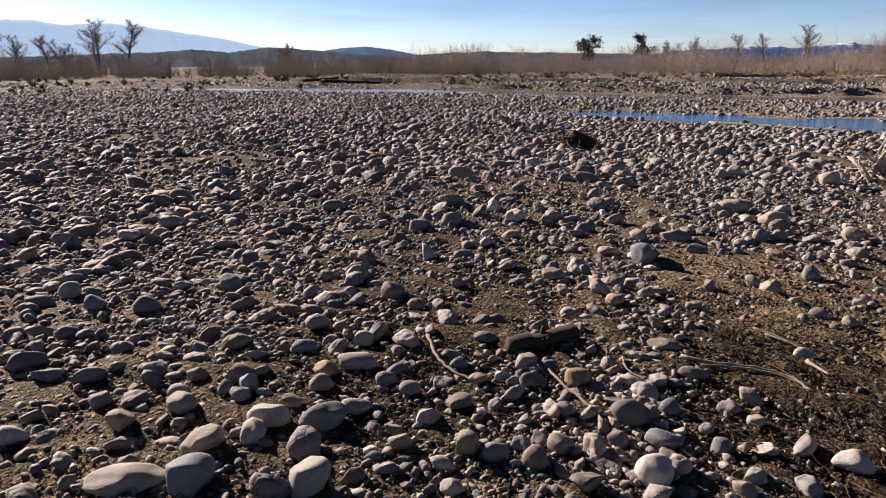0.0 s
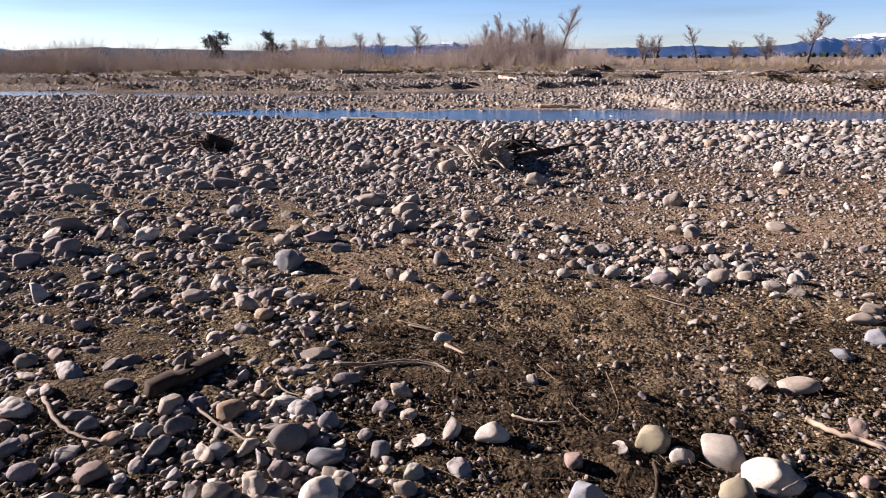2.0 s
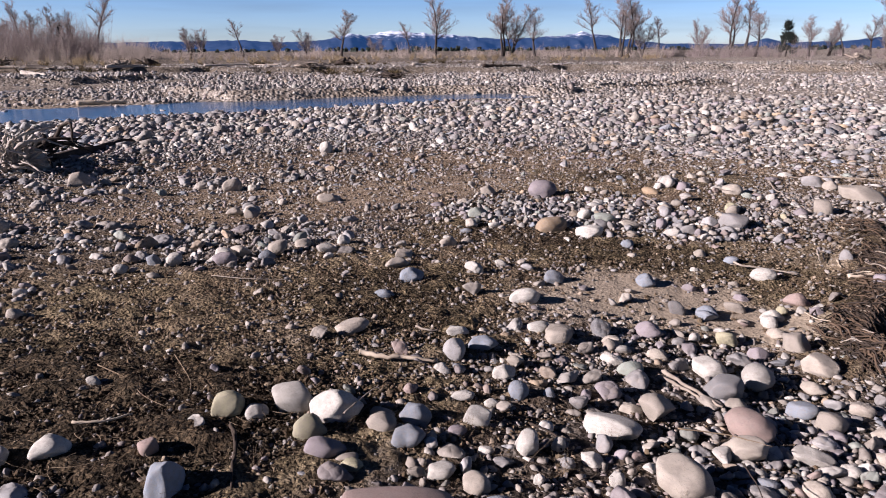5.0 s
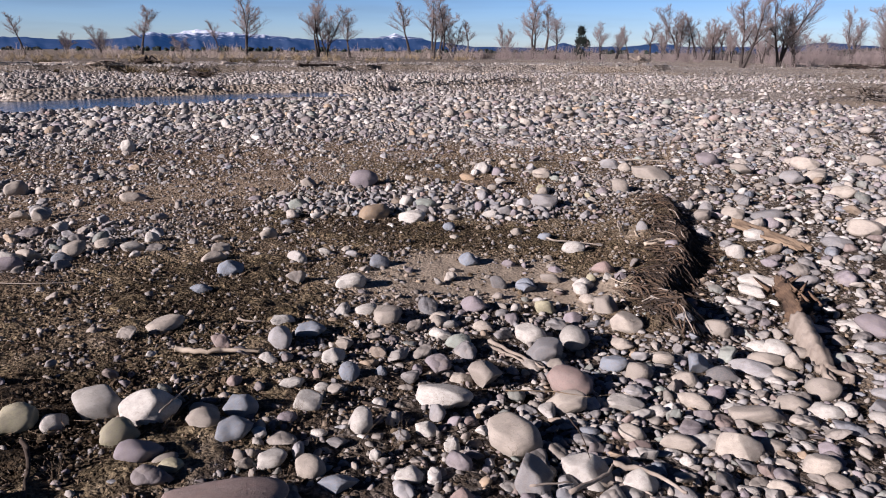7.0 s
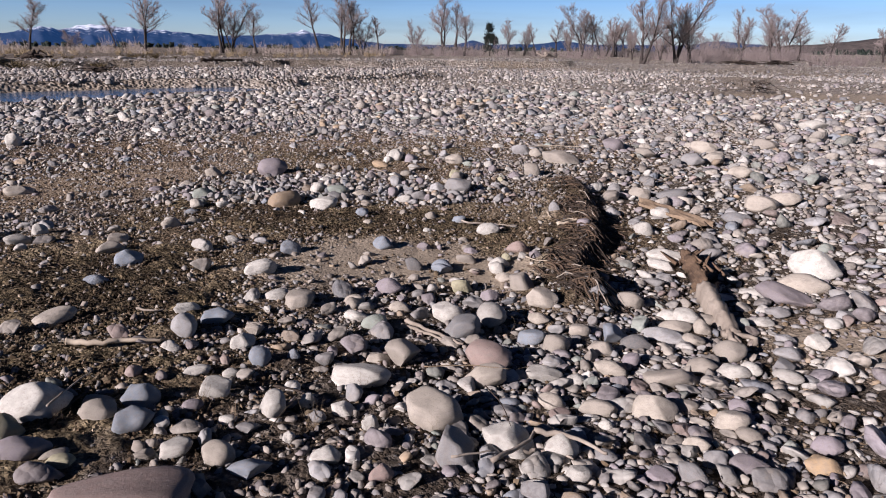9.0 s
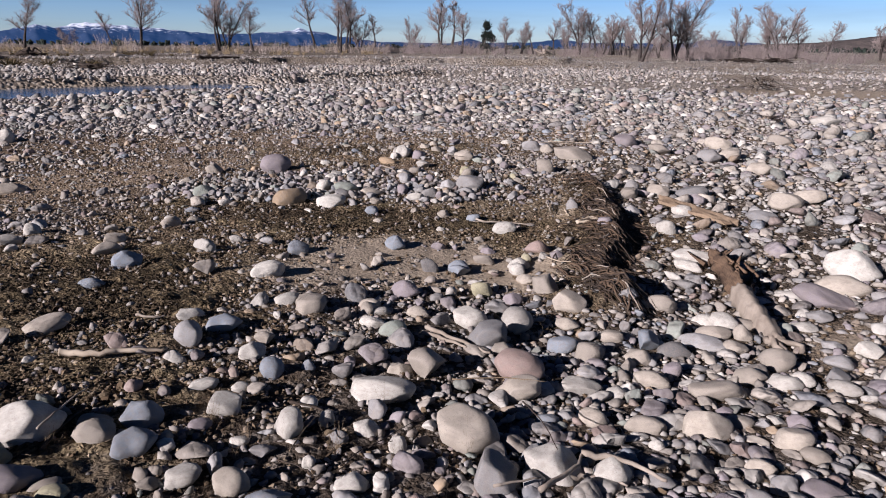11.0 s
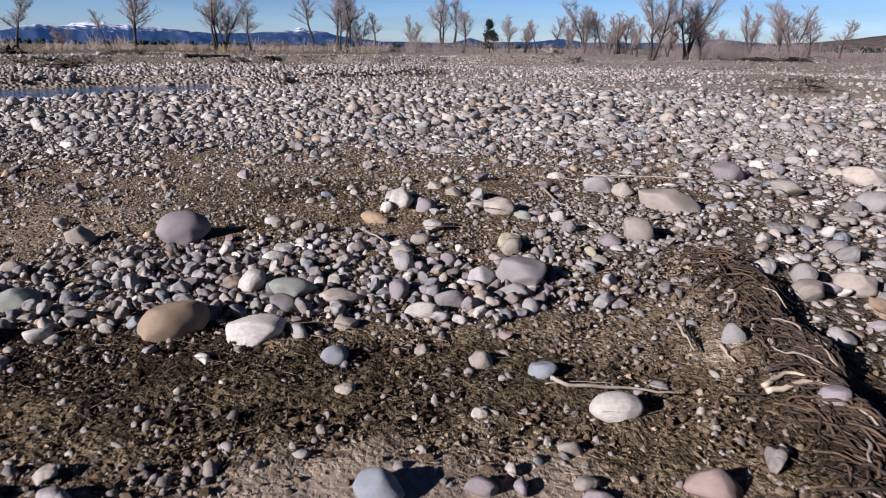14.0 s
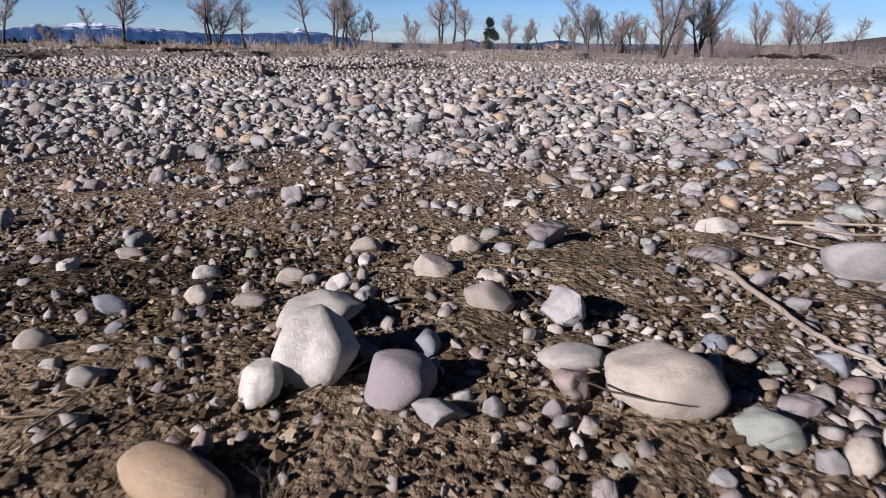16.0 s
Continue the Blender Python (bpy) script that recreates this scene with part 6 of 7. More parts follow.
stick([(0.55, 7.72), (0.57, 7.54), (0.58, 7.35), (0.61, 7.21), (0.66, 7.11)], 0.009, DRIFT, "weathered grey driftwood stick lying on the stones")
stick([(0.78, 8.09), (0.90, 8.01), (1.01, 7.87)], 0.006, DRIFT, "weathered grey driftwood stick lying on the stones")
stick([(-0.43, 6.97), (-0.37, 7.04), (-0.30, 7.13), (-0.21, 7.22)], 0.0025, STEM, "thin dry brown plant stem lying on the stones")
stick([(-0.90, 6.90), (-0.85, 6.90), (-0.80, 6.92)], 0.0025, STEM, "thin dry brown plant stem lying on the stones")
stick([(-0.80, 6.80), (-0.78, 6.86), (-0.76, 6.91)], 0.003, STEM, "thin dry brown plant stem lying on the stones")
stick([(-0.07, 7.68), (0.01, 7.65), (0.13, 7.62)], 0.0025, STEM, "thin dry brown plant stem lying on the stones")
stick([(0.01, 7.47), (0.05, 7.34), (0.07, 7.28)], 0.0025, DARKWOOD, "dark weathered stick lying on the stones")
stick([(-0.07, 3.06), (0.06, 2.94), (0.21, 2.81)], 0.014, DRIFT, "weathered grey driftwood stick lying on the stones")
stick([(0.98, 4.95), (1.09, 5.02), (1.17, 4.94)], 0.010, PALE, "bleached pale driftwood stick lying on the stones")
stick([(-1.57, 1.61), (-1.47, 1.50), (-1.38, 1.36)], 0.008, DARKWOOD, "dark weathered stick lying on the stones")
stick([(-1.18, 1.80), (-1.19, 1.93), (-1.18, 2.05)], 0.006, DARKWOOD, "dark weathered stick lying on the stones")
stick([(-0.54, 2.22), (-0.42, 2.18), (-0.37, 2.08)], 0.005, DARKWOOD, "dark weathered stick lying on the stones")
stick([(0.38, 1.83), (0.47, 1.85), (0.56, 1.81)], 0.010, DRIFT, "weathered grey driftwood stick lying on the stones")
stick([(0.97, 4.92), (1.13, 4.93), (1.23, 4.89)], 0.012, PALE, "bleached pale driftwood stick lying on the stones")
stick([(-1.37, 2.91), (-1.29, 2.89), (-1.24, 2.92)], 0.007, DRIFT, "weathered grey driftwood stick lying on the stones")
stick([(-0.09, 3.01), (0.03, 2.93), (0.11, 2.86)], 0.010, DRIFT, "weathered grey driftwood stick lying on the stones")
stick([(-0.73, 5.24), (-0.64, 5.24), (-0.58, 5.21)], 0.003, STEM, "thin dry brown plant stem lying on the stones")
stick([(0.86, 5.44), (0.86, 5.33), (0.86, 5.26)], 0.006, DRIFT, "weathered grey driftwood stick lying on the stones")
stick([(0.94, 5.26), (0.95, 5.15)], 0.008, PALE, "bleached pale driftwood stick lying on the stones")
stick([(0.32, 6.03), (0.47, 6.03), (0.58, 6.03)], 0.003, STEM, "thin dry brown plant stem lying on the stones")
stick([(1.30, 8.26), (1.55, 8.80), (1.72, 9.12)], 0.006, DRIFT, "weathered grey driftwood stick lying on the stones")
stick([(0.98, 8.29), (1.25, 8.29), (1.49, 8.30)], 0.008, PALE, "bleached pale driftwood stick lying on the stones")
stick([(0.44, 1.90), (0.56, 1.87), (0.66, 1.76)], 0.011, DRIFT, "weathered grey driftwood stick lying on the stones", 0.05)
stick([(0.28, 1.69), (0.40, 1.82), (0.44, 1.90)], 0.008, DRIFT, "weathered grey driftwood stick lying on the stones", 0.05)
stick([(0.15, 1.70), (0.29, 1.76)], 0.005, DRIFT, "weathered grey driftwood stick lying on the stones", 0.05)
stick([(-1.19, 1.82), (-1.19, 1.95), (-1.18, 2.10)], 0.004, DRIFT, "weathered grey driftwood stick lying on the stones", 0.06)
stick([(-0.45, 1.82), (-0.43, 1.96), (-0.40, 2.09)], 0.0025, STEM, "thin dry brown plant stem lying on the stones", 0.05)
stick([(-0.47, 1.75), (-0.41, 1.73), (-0.35, 1.68)], 0.0025, DARKWOOD, "dark weathered stick lying on the stones", 0.06)
stick([(0.04, 2.39), (0.23, 2.44), (0.40, 2.43)], 0.003, STEM, "thin dry brown plant stem lying on the stones", 0.06)
stick([(0.28, 2.16), (0.33, 2.01), (0.35, 1.84)], 0.0025, DARKWOOD, "dark weathered stick lying on the stones", 0.1)
stick([(-0.22, 1.87), (-0.13, 2.00), (-0.02, 2.16)], 0.0025, DARKWOOD, "dark weathered stick lying on the stones", 0.05)
stick([(-0.29, 1.76), (-0.23, 1.87), (-0.15, 1.92)], 0.002, DARKWOOD, "dark weathered stick lying on the stones", 0.05)
stick([(-2.42, 1.75), (-2.21, 1.71), (-2.04, 1.63), (-1.89, 1.60)], 0.0025, STEM, "thin dry brown plant stem lying on the stones", 0.005)
stick([(-2.54, 2.02), (-2.36, 1.91), (-2.22, 1.87), (-1.98, 1.76)], 0.0022, DARKWOOD, "thin dark twig lying on brown litter", 0.005)
stick([(-2.18, 1.97), (-1.94, 1.80), (-1.84, 1.67)], 0.002, STEM, "thin dry brown plant stem lying on the stones", 0.02)
stick([(-2.10, 1.34), (-2.01, 1.39), (-1.95, 1.49)], 0.006, PALE, "thin bleached twig lying on dark litter", 0.01)
stick([(0.65, 4.17), (0.70, 4.05), (0.77, 3.99)], 0.004, PALE, "thin bleached twig lying on dark litter", 0.02)
stick([(0.22, 4.98), (0.34, 5.01), (0.47, 5.01)], 0.0035, DRIFT, "weathered grey driftwood stick lying on the stones", 0.01)
stick([(0.24, 5.00), (0.32, 4.96), (0.49, 4.96), (0.66, 4.93)], 0.009, DRIFT, "weathered grey driftwood stick lying on the stones", 0.02)
stick([(0.82, 5.42), (0.82, 5.32), (0.82, 5.21)], 0.009, DRIFT, "weathered grey driftwood stick lying on the stones", 0.03)
stick([(-0.57, 6.41), (-0.48, 6.30), (-0.43, 6.16)], 0.007, DRIFT, "weathered grey driftwood stick lying on the stones", 0.03)
stick([(-0.26, 6.52), (-0.12, 6.54), (0.05, 6.54)], 0.002, STEM, "thin dry brown plant stem lying on the stones", 0.03)
stick([(0.36, 6.49), (0.34, 6.36), (0.33, 6.20)], 0.0025, DARKWOOD, "dark weathered stick lying on the stones", 0.08)
stick([(0.57, 6.37), (0.53, 6.23), (0.52, 6.10)], 0.006, DARKWOOD, "dark weathered stick lying on the stones", 0.03)
stick([(0.96, 8.06), (1.09, 7.97), (1.33, 8.08), (1.62, 8.49)], 0.006, DRIFT, "weathered grey driftwood stick lying on the stones", 0.04)
stick([(1.19, 8.02), (1.51, 8.04), (1.79, 8.05)], 0.006, PALE, "bleached pale driftwood stick lying on the stones", 0.05)
stick([(0.04, 6.99), (0.11, 6.94), (0.21, 6.91)], 0.0025, DARKWOOD, "dark weathered stick lying on the stones", 0.03)
stick([(-0.80, 6.81), (-0.78, 6.87), (-0.76, 6.92)], 0.0025, DRIFT, "weathered grey driftwood stick lying on the stones", 0.03)
stick([(-0.75, 5.26), (-0.61, 5.30), (-0.48, 5.25)], 0.002, STEM, "thin dry brown plant stem lying on the stones", 0.03)


def log(a, b, r0, r1, material, label, lift=0.5, name="driftwood_log", knots=0.2, squash=1.0):
    """A log with broken ends and a couple of branch stubs."""
    rng = random.Random(int(abs(a[0] * 31 + b[1] * 17)))
    za, zb = float(ground_z(*a)), float(ground_z(*b))
    A, B = Vector((*a, za + r0 * lift)), Vector((*b, zb + r1 * lift))
    thing = new(name)
    thing.location = A
    thing.scale = (1, 1, squash)
    line = [p - A for p in wobble([A, A.lerp(B, 0.35), A.lerp(B, 0.7), B], 4, r0 * 0.12, rng)]
    part("trunk", limb(line, r0, r1, rng, 12, knots), material, thing)
    for _ in range(2):
        p = line[rng.randrange(2, len(line) - 2)]
        d = Vector((rng.gauss(0, 1), rng.gauss(0, 1), rng.uniform(0.2, 1.0))).normalized()
        part("branch_stub", limb([p, p + d * r0 * 1.2, p + d * r0 * 2.0], r0 * 0.3, r0 * 0.16, rng, 6), material, thing)
    tagged(thing, label, "log", group="driftwood logs")


GNARLED = simple("bleached_roots", (0.44, 0.40, 0.35), (0.24, 0.205, 0.17), 9, 0.85, 0.6, 0.01)
ROTTEN = simple("rotten_wood", (0.19, 0.125, 0.08), (0.04, 0.026, 0.019), 16, 0.95, 1.0, 0.03, (1, 0.25, 1))
PLANK = simple("worn_plank", (0.27, 0.20, 0.135), (0.13, 0.09, 0.06), 18, 0.9, 0.8, 0.012, (1, 0.3, 1))
ROOTS = simple("brown_roots", (0.13, 0.088, 0.057), (0.035, 0.024, 0.018), 8, 0.9, 0.5, 0.005)


def root_wad(x, y, size, yaw, count, seed, material, label, name="root_wad", flat=0.6, bole=True):
    """An upturned root plate with twisted roots."""
    rng = random.Random(seed)
    thing = new(name)
    thing.matrix_world = pose(x, y, float(ground_z(x, y)), 0, 0, yaw)
    if bole:
        part("stump", limb(wobble([(0.45 * size, 0.2 * size, 0.1 * size), (0.15 * size, 0.05 * size, 0.22 * size), (-0.05 * size, 0, 0.25 * size)], 4, 0.015 * size, rng), 0.09 * size, 0.15 * size, rng, 12, 0.35), material, thing)
    for k in range(count):
        a, e = rng.uniform(0, 6.28), rng.uniform(-0.2, 1.2) * flat
        d = Vector((math.cos(a) * math.cos(e), math.sin(a) * math.cos(e), math.sin(e)))
        c = Vector((rng.gauss(0, 0.12), rng.gauss(0, 0.12), rng.uniform(0.05, 0.28))) * size
        l = size * rng.uniform(0.3, 0.75)
        p1 = c + d * l * 0.5 + Vector((rng.gauss(0, 0.1), rng.gauss(0, 0.1), rng.gauss(0, 0.08))) * size
        p2 = c + d * l + Vector((rng.gauss(0, 0.16), rng.gauss(0, 0.16), -0.22 * rng.random() - 0.05)) * size
        p2.z = max(p2.z, 0.01)
        r = size * rng.uniform(0.014, 0.042) * (1 if bole else 0.4)
        part("root", limb(wobble([c, p1, p2], 4, r * 0.3, rng), r, r * 0.3, rng, 6, 0.25), material, thing)
    if name == "driftwood_pile":
        thing.scale = (1.2, 1.2, 0.4)
    if not bole:
        thing.scale = (1.1, 1.1, 0.8)
    tagged(thing, label, "driftwood")


def timber(a, b, half, thick):
    """A split, flat board with a worn grain and broken ends, half buried."""
    rng = random.Random(9)
    bm = bmesh.new()
    A, B = Vector((*a, float(ground_z(*a)) + 0.05)), Vector((*b, float(ground_z(*b)) + 0.03))
    along, side = (B - A).normalized(), (B - A).cross(Vector((0, 0, 1))).normalized()
    n, m = 16, 9
    up, down = [], []
    for i in range(n):
        for store, lift in ((up, 0.5), (down, -0.5)):
            row = []
            for j in range(m):
                v = (j / (m - 1) - 0.5) * 2
                ragged = (rng.uniform(-0.05, 0.05) if i in (0, n - 1) else 0) + 0.05 * v * (1 if i == 0 else 0)
                w = half * (1 - 0.25 * abs(i / (n - 1) - 0.4)) * (1 + 0.05 * math.sin(i * 1.7))
                groove = 0.006 * math.sin(j * 2.6 + 0.3 * math.sin(i)) + rng.gauss(0, 0.0015)
                p = A + (B - A) * (i / (n - 1)) + along * ragged + side * v * w + Vector((0, 0, lift * thick * (1 - 0.5 * v * v) + (groove if lift > 0 else 0)))
                row.append(bm.verts.new(p - A))
            store.append(row)
    for i in range(n - 1):
        for j in range(m - 1):
            bm.faces.new((up[i][j], up[i + 1][j], up[i + 1][j + 1], up[i][j + 1]))
            bm.faces.new((down[i][j], down[i][j + 1], down[i + 1][j + 1], down[i + 1][j]))
        bm.faces.new((up[i][0], down[i][0], down[i + 1][0], up[i + 1][0]))
        bm.faces.new((up[i][-1], up[i + 1][-1], down[i + 1][-1], down[i][-1]))
    for i in (0, n - 1):
        for j in range(m - 1):
            bm.faces.new((up[i][j], up[i][j + 1], down[i][j + 1], down[i][j]))
    bmesh.ops.recalc_face_normals(bm, faces=bm.faces)
    me = bpy.data.meshes.new("timber")
    bm.to_mesh(me)
    bm.free()
    me.materials.append(PLANK)
    ob = new("timber", me)
    ob.location = A
    tagged(ob, "flat weathered tan timber half buried in cobbles", "timber")


def stump_log():
    """A short trunk: one end dark and rotten, the other bare and bleached."""
    rng = random.Random(4)
    pts = [(1.79, 4.42), (1.74, 4.05), (1.69, 3.72), (1.65, 3.4), (1.62, 3.1)]
    base = Vector((*pts[2], float(ground_z(*pts[2]))))
    line = [Vector((x, y, float(ground_z(x, y)) + h)) - base for (x, y), h in zip(pts, (0.04, 0.07, 0.07, 0.05, 0.02))]
    thing = new("rotten_log")
    thing.location = base
    part("rotten_end", limb(wobble(line[:3], 6, 0.01, rng), 0.05, 0.062, rng, 18, 0.5), ROTTEN, thing, "dark brown crumbling rotten end")
    part("trunk", limb(wobble(line[2:], 8, 0.003, rng), 0.06, 0.042, rng, 22, 0.2), DRIFT, thing, "bleached grey fluted wood")
    for k in range(34):
        x, y = line[0].x + rng.gauss(0.02, 0.05), line[0].y - rng.uniform(0, 0.5)
        a = Vector((x, y, 0.03 + rng.uniform(0, 0.09)))
        part("splinter", limb([a, a + Vector((rng.gauss(0, 0.05), rng.gauss(0, 0.1), rng.uniform(0.02, 0.06)))], 0.014, 0.004, rng, 5, 0.4), ROTTEN, thing)
    for k in range(3):
        a = line[4] + Vector((rng.gauss(0, 0.03), 0.03, 0.01))
        part("root", limb(wobble([a, a + Vector((rng.uniform(-0.06, 0.14), -0.09, 0.0)), a + Vector((rng.uniform(-0.1, 0.22), -0.2, -0.04))], 4, 0.004, rng), 0.02, 0.006, rng, 6, 0.3), DRIFT, thing)
    tagged(thing, "short stump log, rotten at one end and bleached at the other", "log", group="driftwood logs")


log((-3.05, 0.10), (-3.20, 0.47), 0.042, 0.036, DARKWOOD, "short dark charred log lying among cobbles", 0.9)
root_wad(-8.5, 5.95, 0.85, 40, 64, 5, GNARLED, "weathered grey root wad of a driftwood tree on the stones", "root_wad", 1.35)
log((-8.9, 6.2), (-13.7, 7.1), 0.08, 0.05, DARKWOOD, "long dark driftwood trunk behind the root wad", 0.8)
log((-8.6, 6.3), (-9.5, 8.9), 0.07, 0.05, DARKWOOD, "dark broken driftwood limb beside the root wad", 0.8)
root_wad(-12.85, 3.0, 0.8, 70, 46, 21, DARKWOOD, "dark mossy root mass on the cobble flat", "root_wad", 0.35)
# Added dark mass that stands in for the grey wad's deep shadow.
root_wad(-8.75, 6.5, 0.9, 150, 50, 22, DARKWOOD, "dark root mass added as the shadow behind the grey root wad", "root_wad", 0.6)
log((-11.4, -1.23), (-11.65, -0.4), 0.08, 0.06, ROTTEN, "flat brown log half buried in cobbles", 0.5, "driftwood_log", 0.6, 0.6)
log((-19.9, 8.9), (-16.6, 11.0), 0.045, 0.03, DRIFT, "long grey log stranded along the stream edge", 1.0)
log((-20.1, 17.0), (-19.0, 18.0), 0.08, 0.06, PALE, "pale stranded log beyond the stream", 1.0)
log((-37, 46), (-33, 49), 0.1, 0.06, DRIFT, "pale stranded log beyond the stream", 0.8)
log((-22, 57), (-18, 60), 0.1, 0.06, DRIFT, "pale stranded log beyond the stream", 0.8)
log((-44, 31), (-40, 33), 0.1, 0.06, DRIFT, "pale stranded log beyond the stream", 0.8)
log((-52, 24), (-51, 28), 0.2, 0.12, DRIFT, "grey stranded log on the far gravel bar", 0.8)
log((-62, -6), (-60, -1), 0.16, 0.1, DARKWOOD, "long dark log at the far edge of the bar", 0.8)
stump_log()
timber((1.83, 5.72), (2.22, 5.2), 0.1, 0.04)


def ribbon(line, width, rng):
    """A torn, thin strip of bark along a line."""
    bm = bmesh.new()
    rows = []
    for k, p in enumerate(line):
        d = (line[min(k + 1, len(line) - 1)] - line[max(k - 1, 0)]).normalized()
        u = d.cross(Vector((rng.gauss(0, 0.35), rng.gauss(0, 0.35), 1))).normalized() * width * rng.uniform(0.55, 1.1) * (1 - 0.5 * k / len(line))
        n = u.cross(d).normalized() * 0.0022
        rows.append([bm.verts.new(p + q) for q in (u + n, n * 2.2, n - u, -u - n, u - n)])
    for a, b in zip(rows, rows[1:]):
        for j in range(5):
            bm.faces.new((a[j], a[(j + 1) % 5], b[(j + 1) % 5], b[j]))
    bm.faces.new(rows[0][::-1])
    bm.faces.new(rows[-1])
    return bm


def root_tangle(y0, y1, count, seed):
    """Fine roots and strips of bark that hang over the edge of the soil terrace."""
    rng = random.Random(seed)
    x0 = float(bank_line((y0 + y1) / 2))
    thing = new("root_tangle")
    thing.location = (x0, (y0 + y1) / 2, float(ground_z(x0, (y0 + y1) / 2)))
    for k in range(count):
        y = rng.uniform(y0, y1)
        wide = rng.random() < 0.42
        x = float(bank_line(y)) + rng.gauss(-0.06, 0.1)
        a = rng.gauss(-1.1, 0.45) + (rng.gauss(0, 1.0) if rng.random() < 0.15 else 0)
        l, r = (rng.uniform(0.06, 0.24), rng.uniform(0.003, 0.01)) if wide else (rng.uniform(0.06, 0.3), rng.uniform(0.0009, 0.0028))
        lift = rng.uniform(0.0, 0.03)
        line = []
        for s in range(5):
            px, py = x + math.cos(a) * l * s / 4, y + math.sin(a) * l * s / 4
            a += rng.gauss(0, 0.16)
            line.append(Vector((px, py, float(ground_z(px, py)) + r + 0.004 + lift * math.sin(0.5 + s * 0.6) + rng.uniform(0, 0.01))) - thing.location)
            if s and line[-1].z < line[-2].z - 0.05:
                line[-1].z = line[-2].z - 0.05                  # roots hang over the edge, clear of the ground below
        line = wobble(line, 2, r * 0.3, rng)
        if wide:
            part("bark_strip", ribbon(line, r, rng), DRIFT if rng.random() < 0.06 else rng.choice((ROOTS, ROOTS, DARKWOOD, DARKWOOD, DARKWOOD)), thing)
        else:
            part("root", limb(line, r, r * 0.4, rng, 4, 0.2), rng.choice((ROOTS, ROOTS, DARKWOOD, DARKWOOD, DARKWOOD)), thing)
    tagged(thing, "tangle of torn brown roots and bark hanging from a soil edge", "roots", group="roots along the soil edge")


for k in range(7):
    root_tangle(3.55 + 0.4 * k, 4.0 + 0.4 * k, 230 if k < 5 else 80, 90 + k)
root_wad(24.5, 60, 2.4, 0, 30, 13, DARKWOOD, "dark driftwood pile under a bare cottonwood", "driftwood_pile", 0.15)
root_wad(27.5, 60, 2.6, 60, 22, 14, DARKWOOD, "dark driftwood pile under a bare cottonwood", "driftwood_pile", 0.12)
root_wad(10.3, 23.5, 1.4, 0, 30, 15, DARKWOOD, "dark low twig heap on the gravel bar", "twig_heap", 0.25, False)
root_wad(5.3, 11.25, 0.5, 30, 20, 16, DARKWOOD, "small dark twig tangle on stones", "twig_heap", 0.3, False)

root_wad(-17.2, 35.3, 1.8, 145, 26, 175, DARKWOOD, "dark driftwood heap on the bar beyond the stream", "driftwood_pile", 0.3)
root_wad(-18.9, 37.6, 1.6, 290, 24, 1040, DARKWOOD, "dark driftwood heap on the bar beyond the stream", "driftwood_pile", 0.3)
root_wad(-26.0, 40.8, 2.0, 160, 22, 910, DRIFT, "grey tangle of stranded wood at the far bank", "driftwood_pile", 0.4)
log((-16.5, 47.2), (-14.4, 49.2), 0.12, 0.07, GNARLED, "bleached log stranded at the far bank", 0.9)
log((-21.2, 46.3), (-19.3, 48.5), 0.12, 0.07, GNARLED, "bleached log stranded at the far bank", 0.9)
log((-42.9, 50.1), (-41.2, 53.8), 0.1, 0.06, GNARLED, "bleached log stranded at the far bank", 0.9)
log((-15.6, 45.4), (-13.5, 47.4), 0.12, 0.07, DARKWOOD, "long dark log at the far edge of the bar", 0.9)
log((-34.7, 26.4), (-32.1, 25.7), 0.11, 0.07, GNARLED, "bleached log stranded at the far bank", 0.9)
log((-38.8, 35.7), (-37.9, 38.4), 0.12, 0.07, GNARLED, "bleached log stranded at the far bank", 0.9)
log((-63.5, -7.8), (-62.9, -4.7), 0.14, 0.08, DARKWOOD, "long dark log at the far edge of the bar", 0.9)

for k in range(10):
    q = random.Random(500 + k)
    b, d = radians(q.uniform(-62, -6)), q.uniform(44, 82)
    x, y, a, l = d * math.sin(b), d * math.cos(b), q.uniform(0, math.pi), q.uniform(1.2, 3.4)
    log((x, y), (x + l * math.cos(a), y + l * math.sin(a)), q.uniform(0.07, 0.14), 0.05, q.choice((DRIFT, DRIFT, DARKWOOD)), "stranded log on the far gravel bar", 0.8)
for k in range(6):
    q = random.Random(600 + k)
    b, d = radians(q.uniform(-58, 12)), q.uniform(50, 80)
    root_wad(d * math.sin(b), d * math.cos(b), q.uniform(1.2, 2.2), q.uniform(0, 360), 14, 600 + k, q.choice((DRIFT, DARKWOOD)), "stranded root mass far out on the gravel bar")


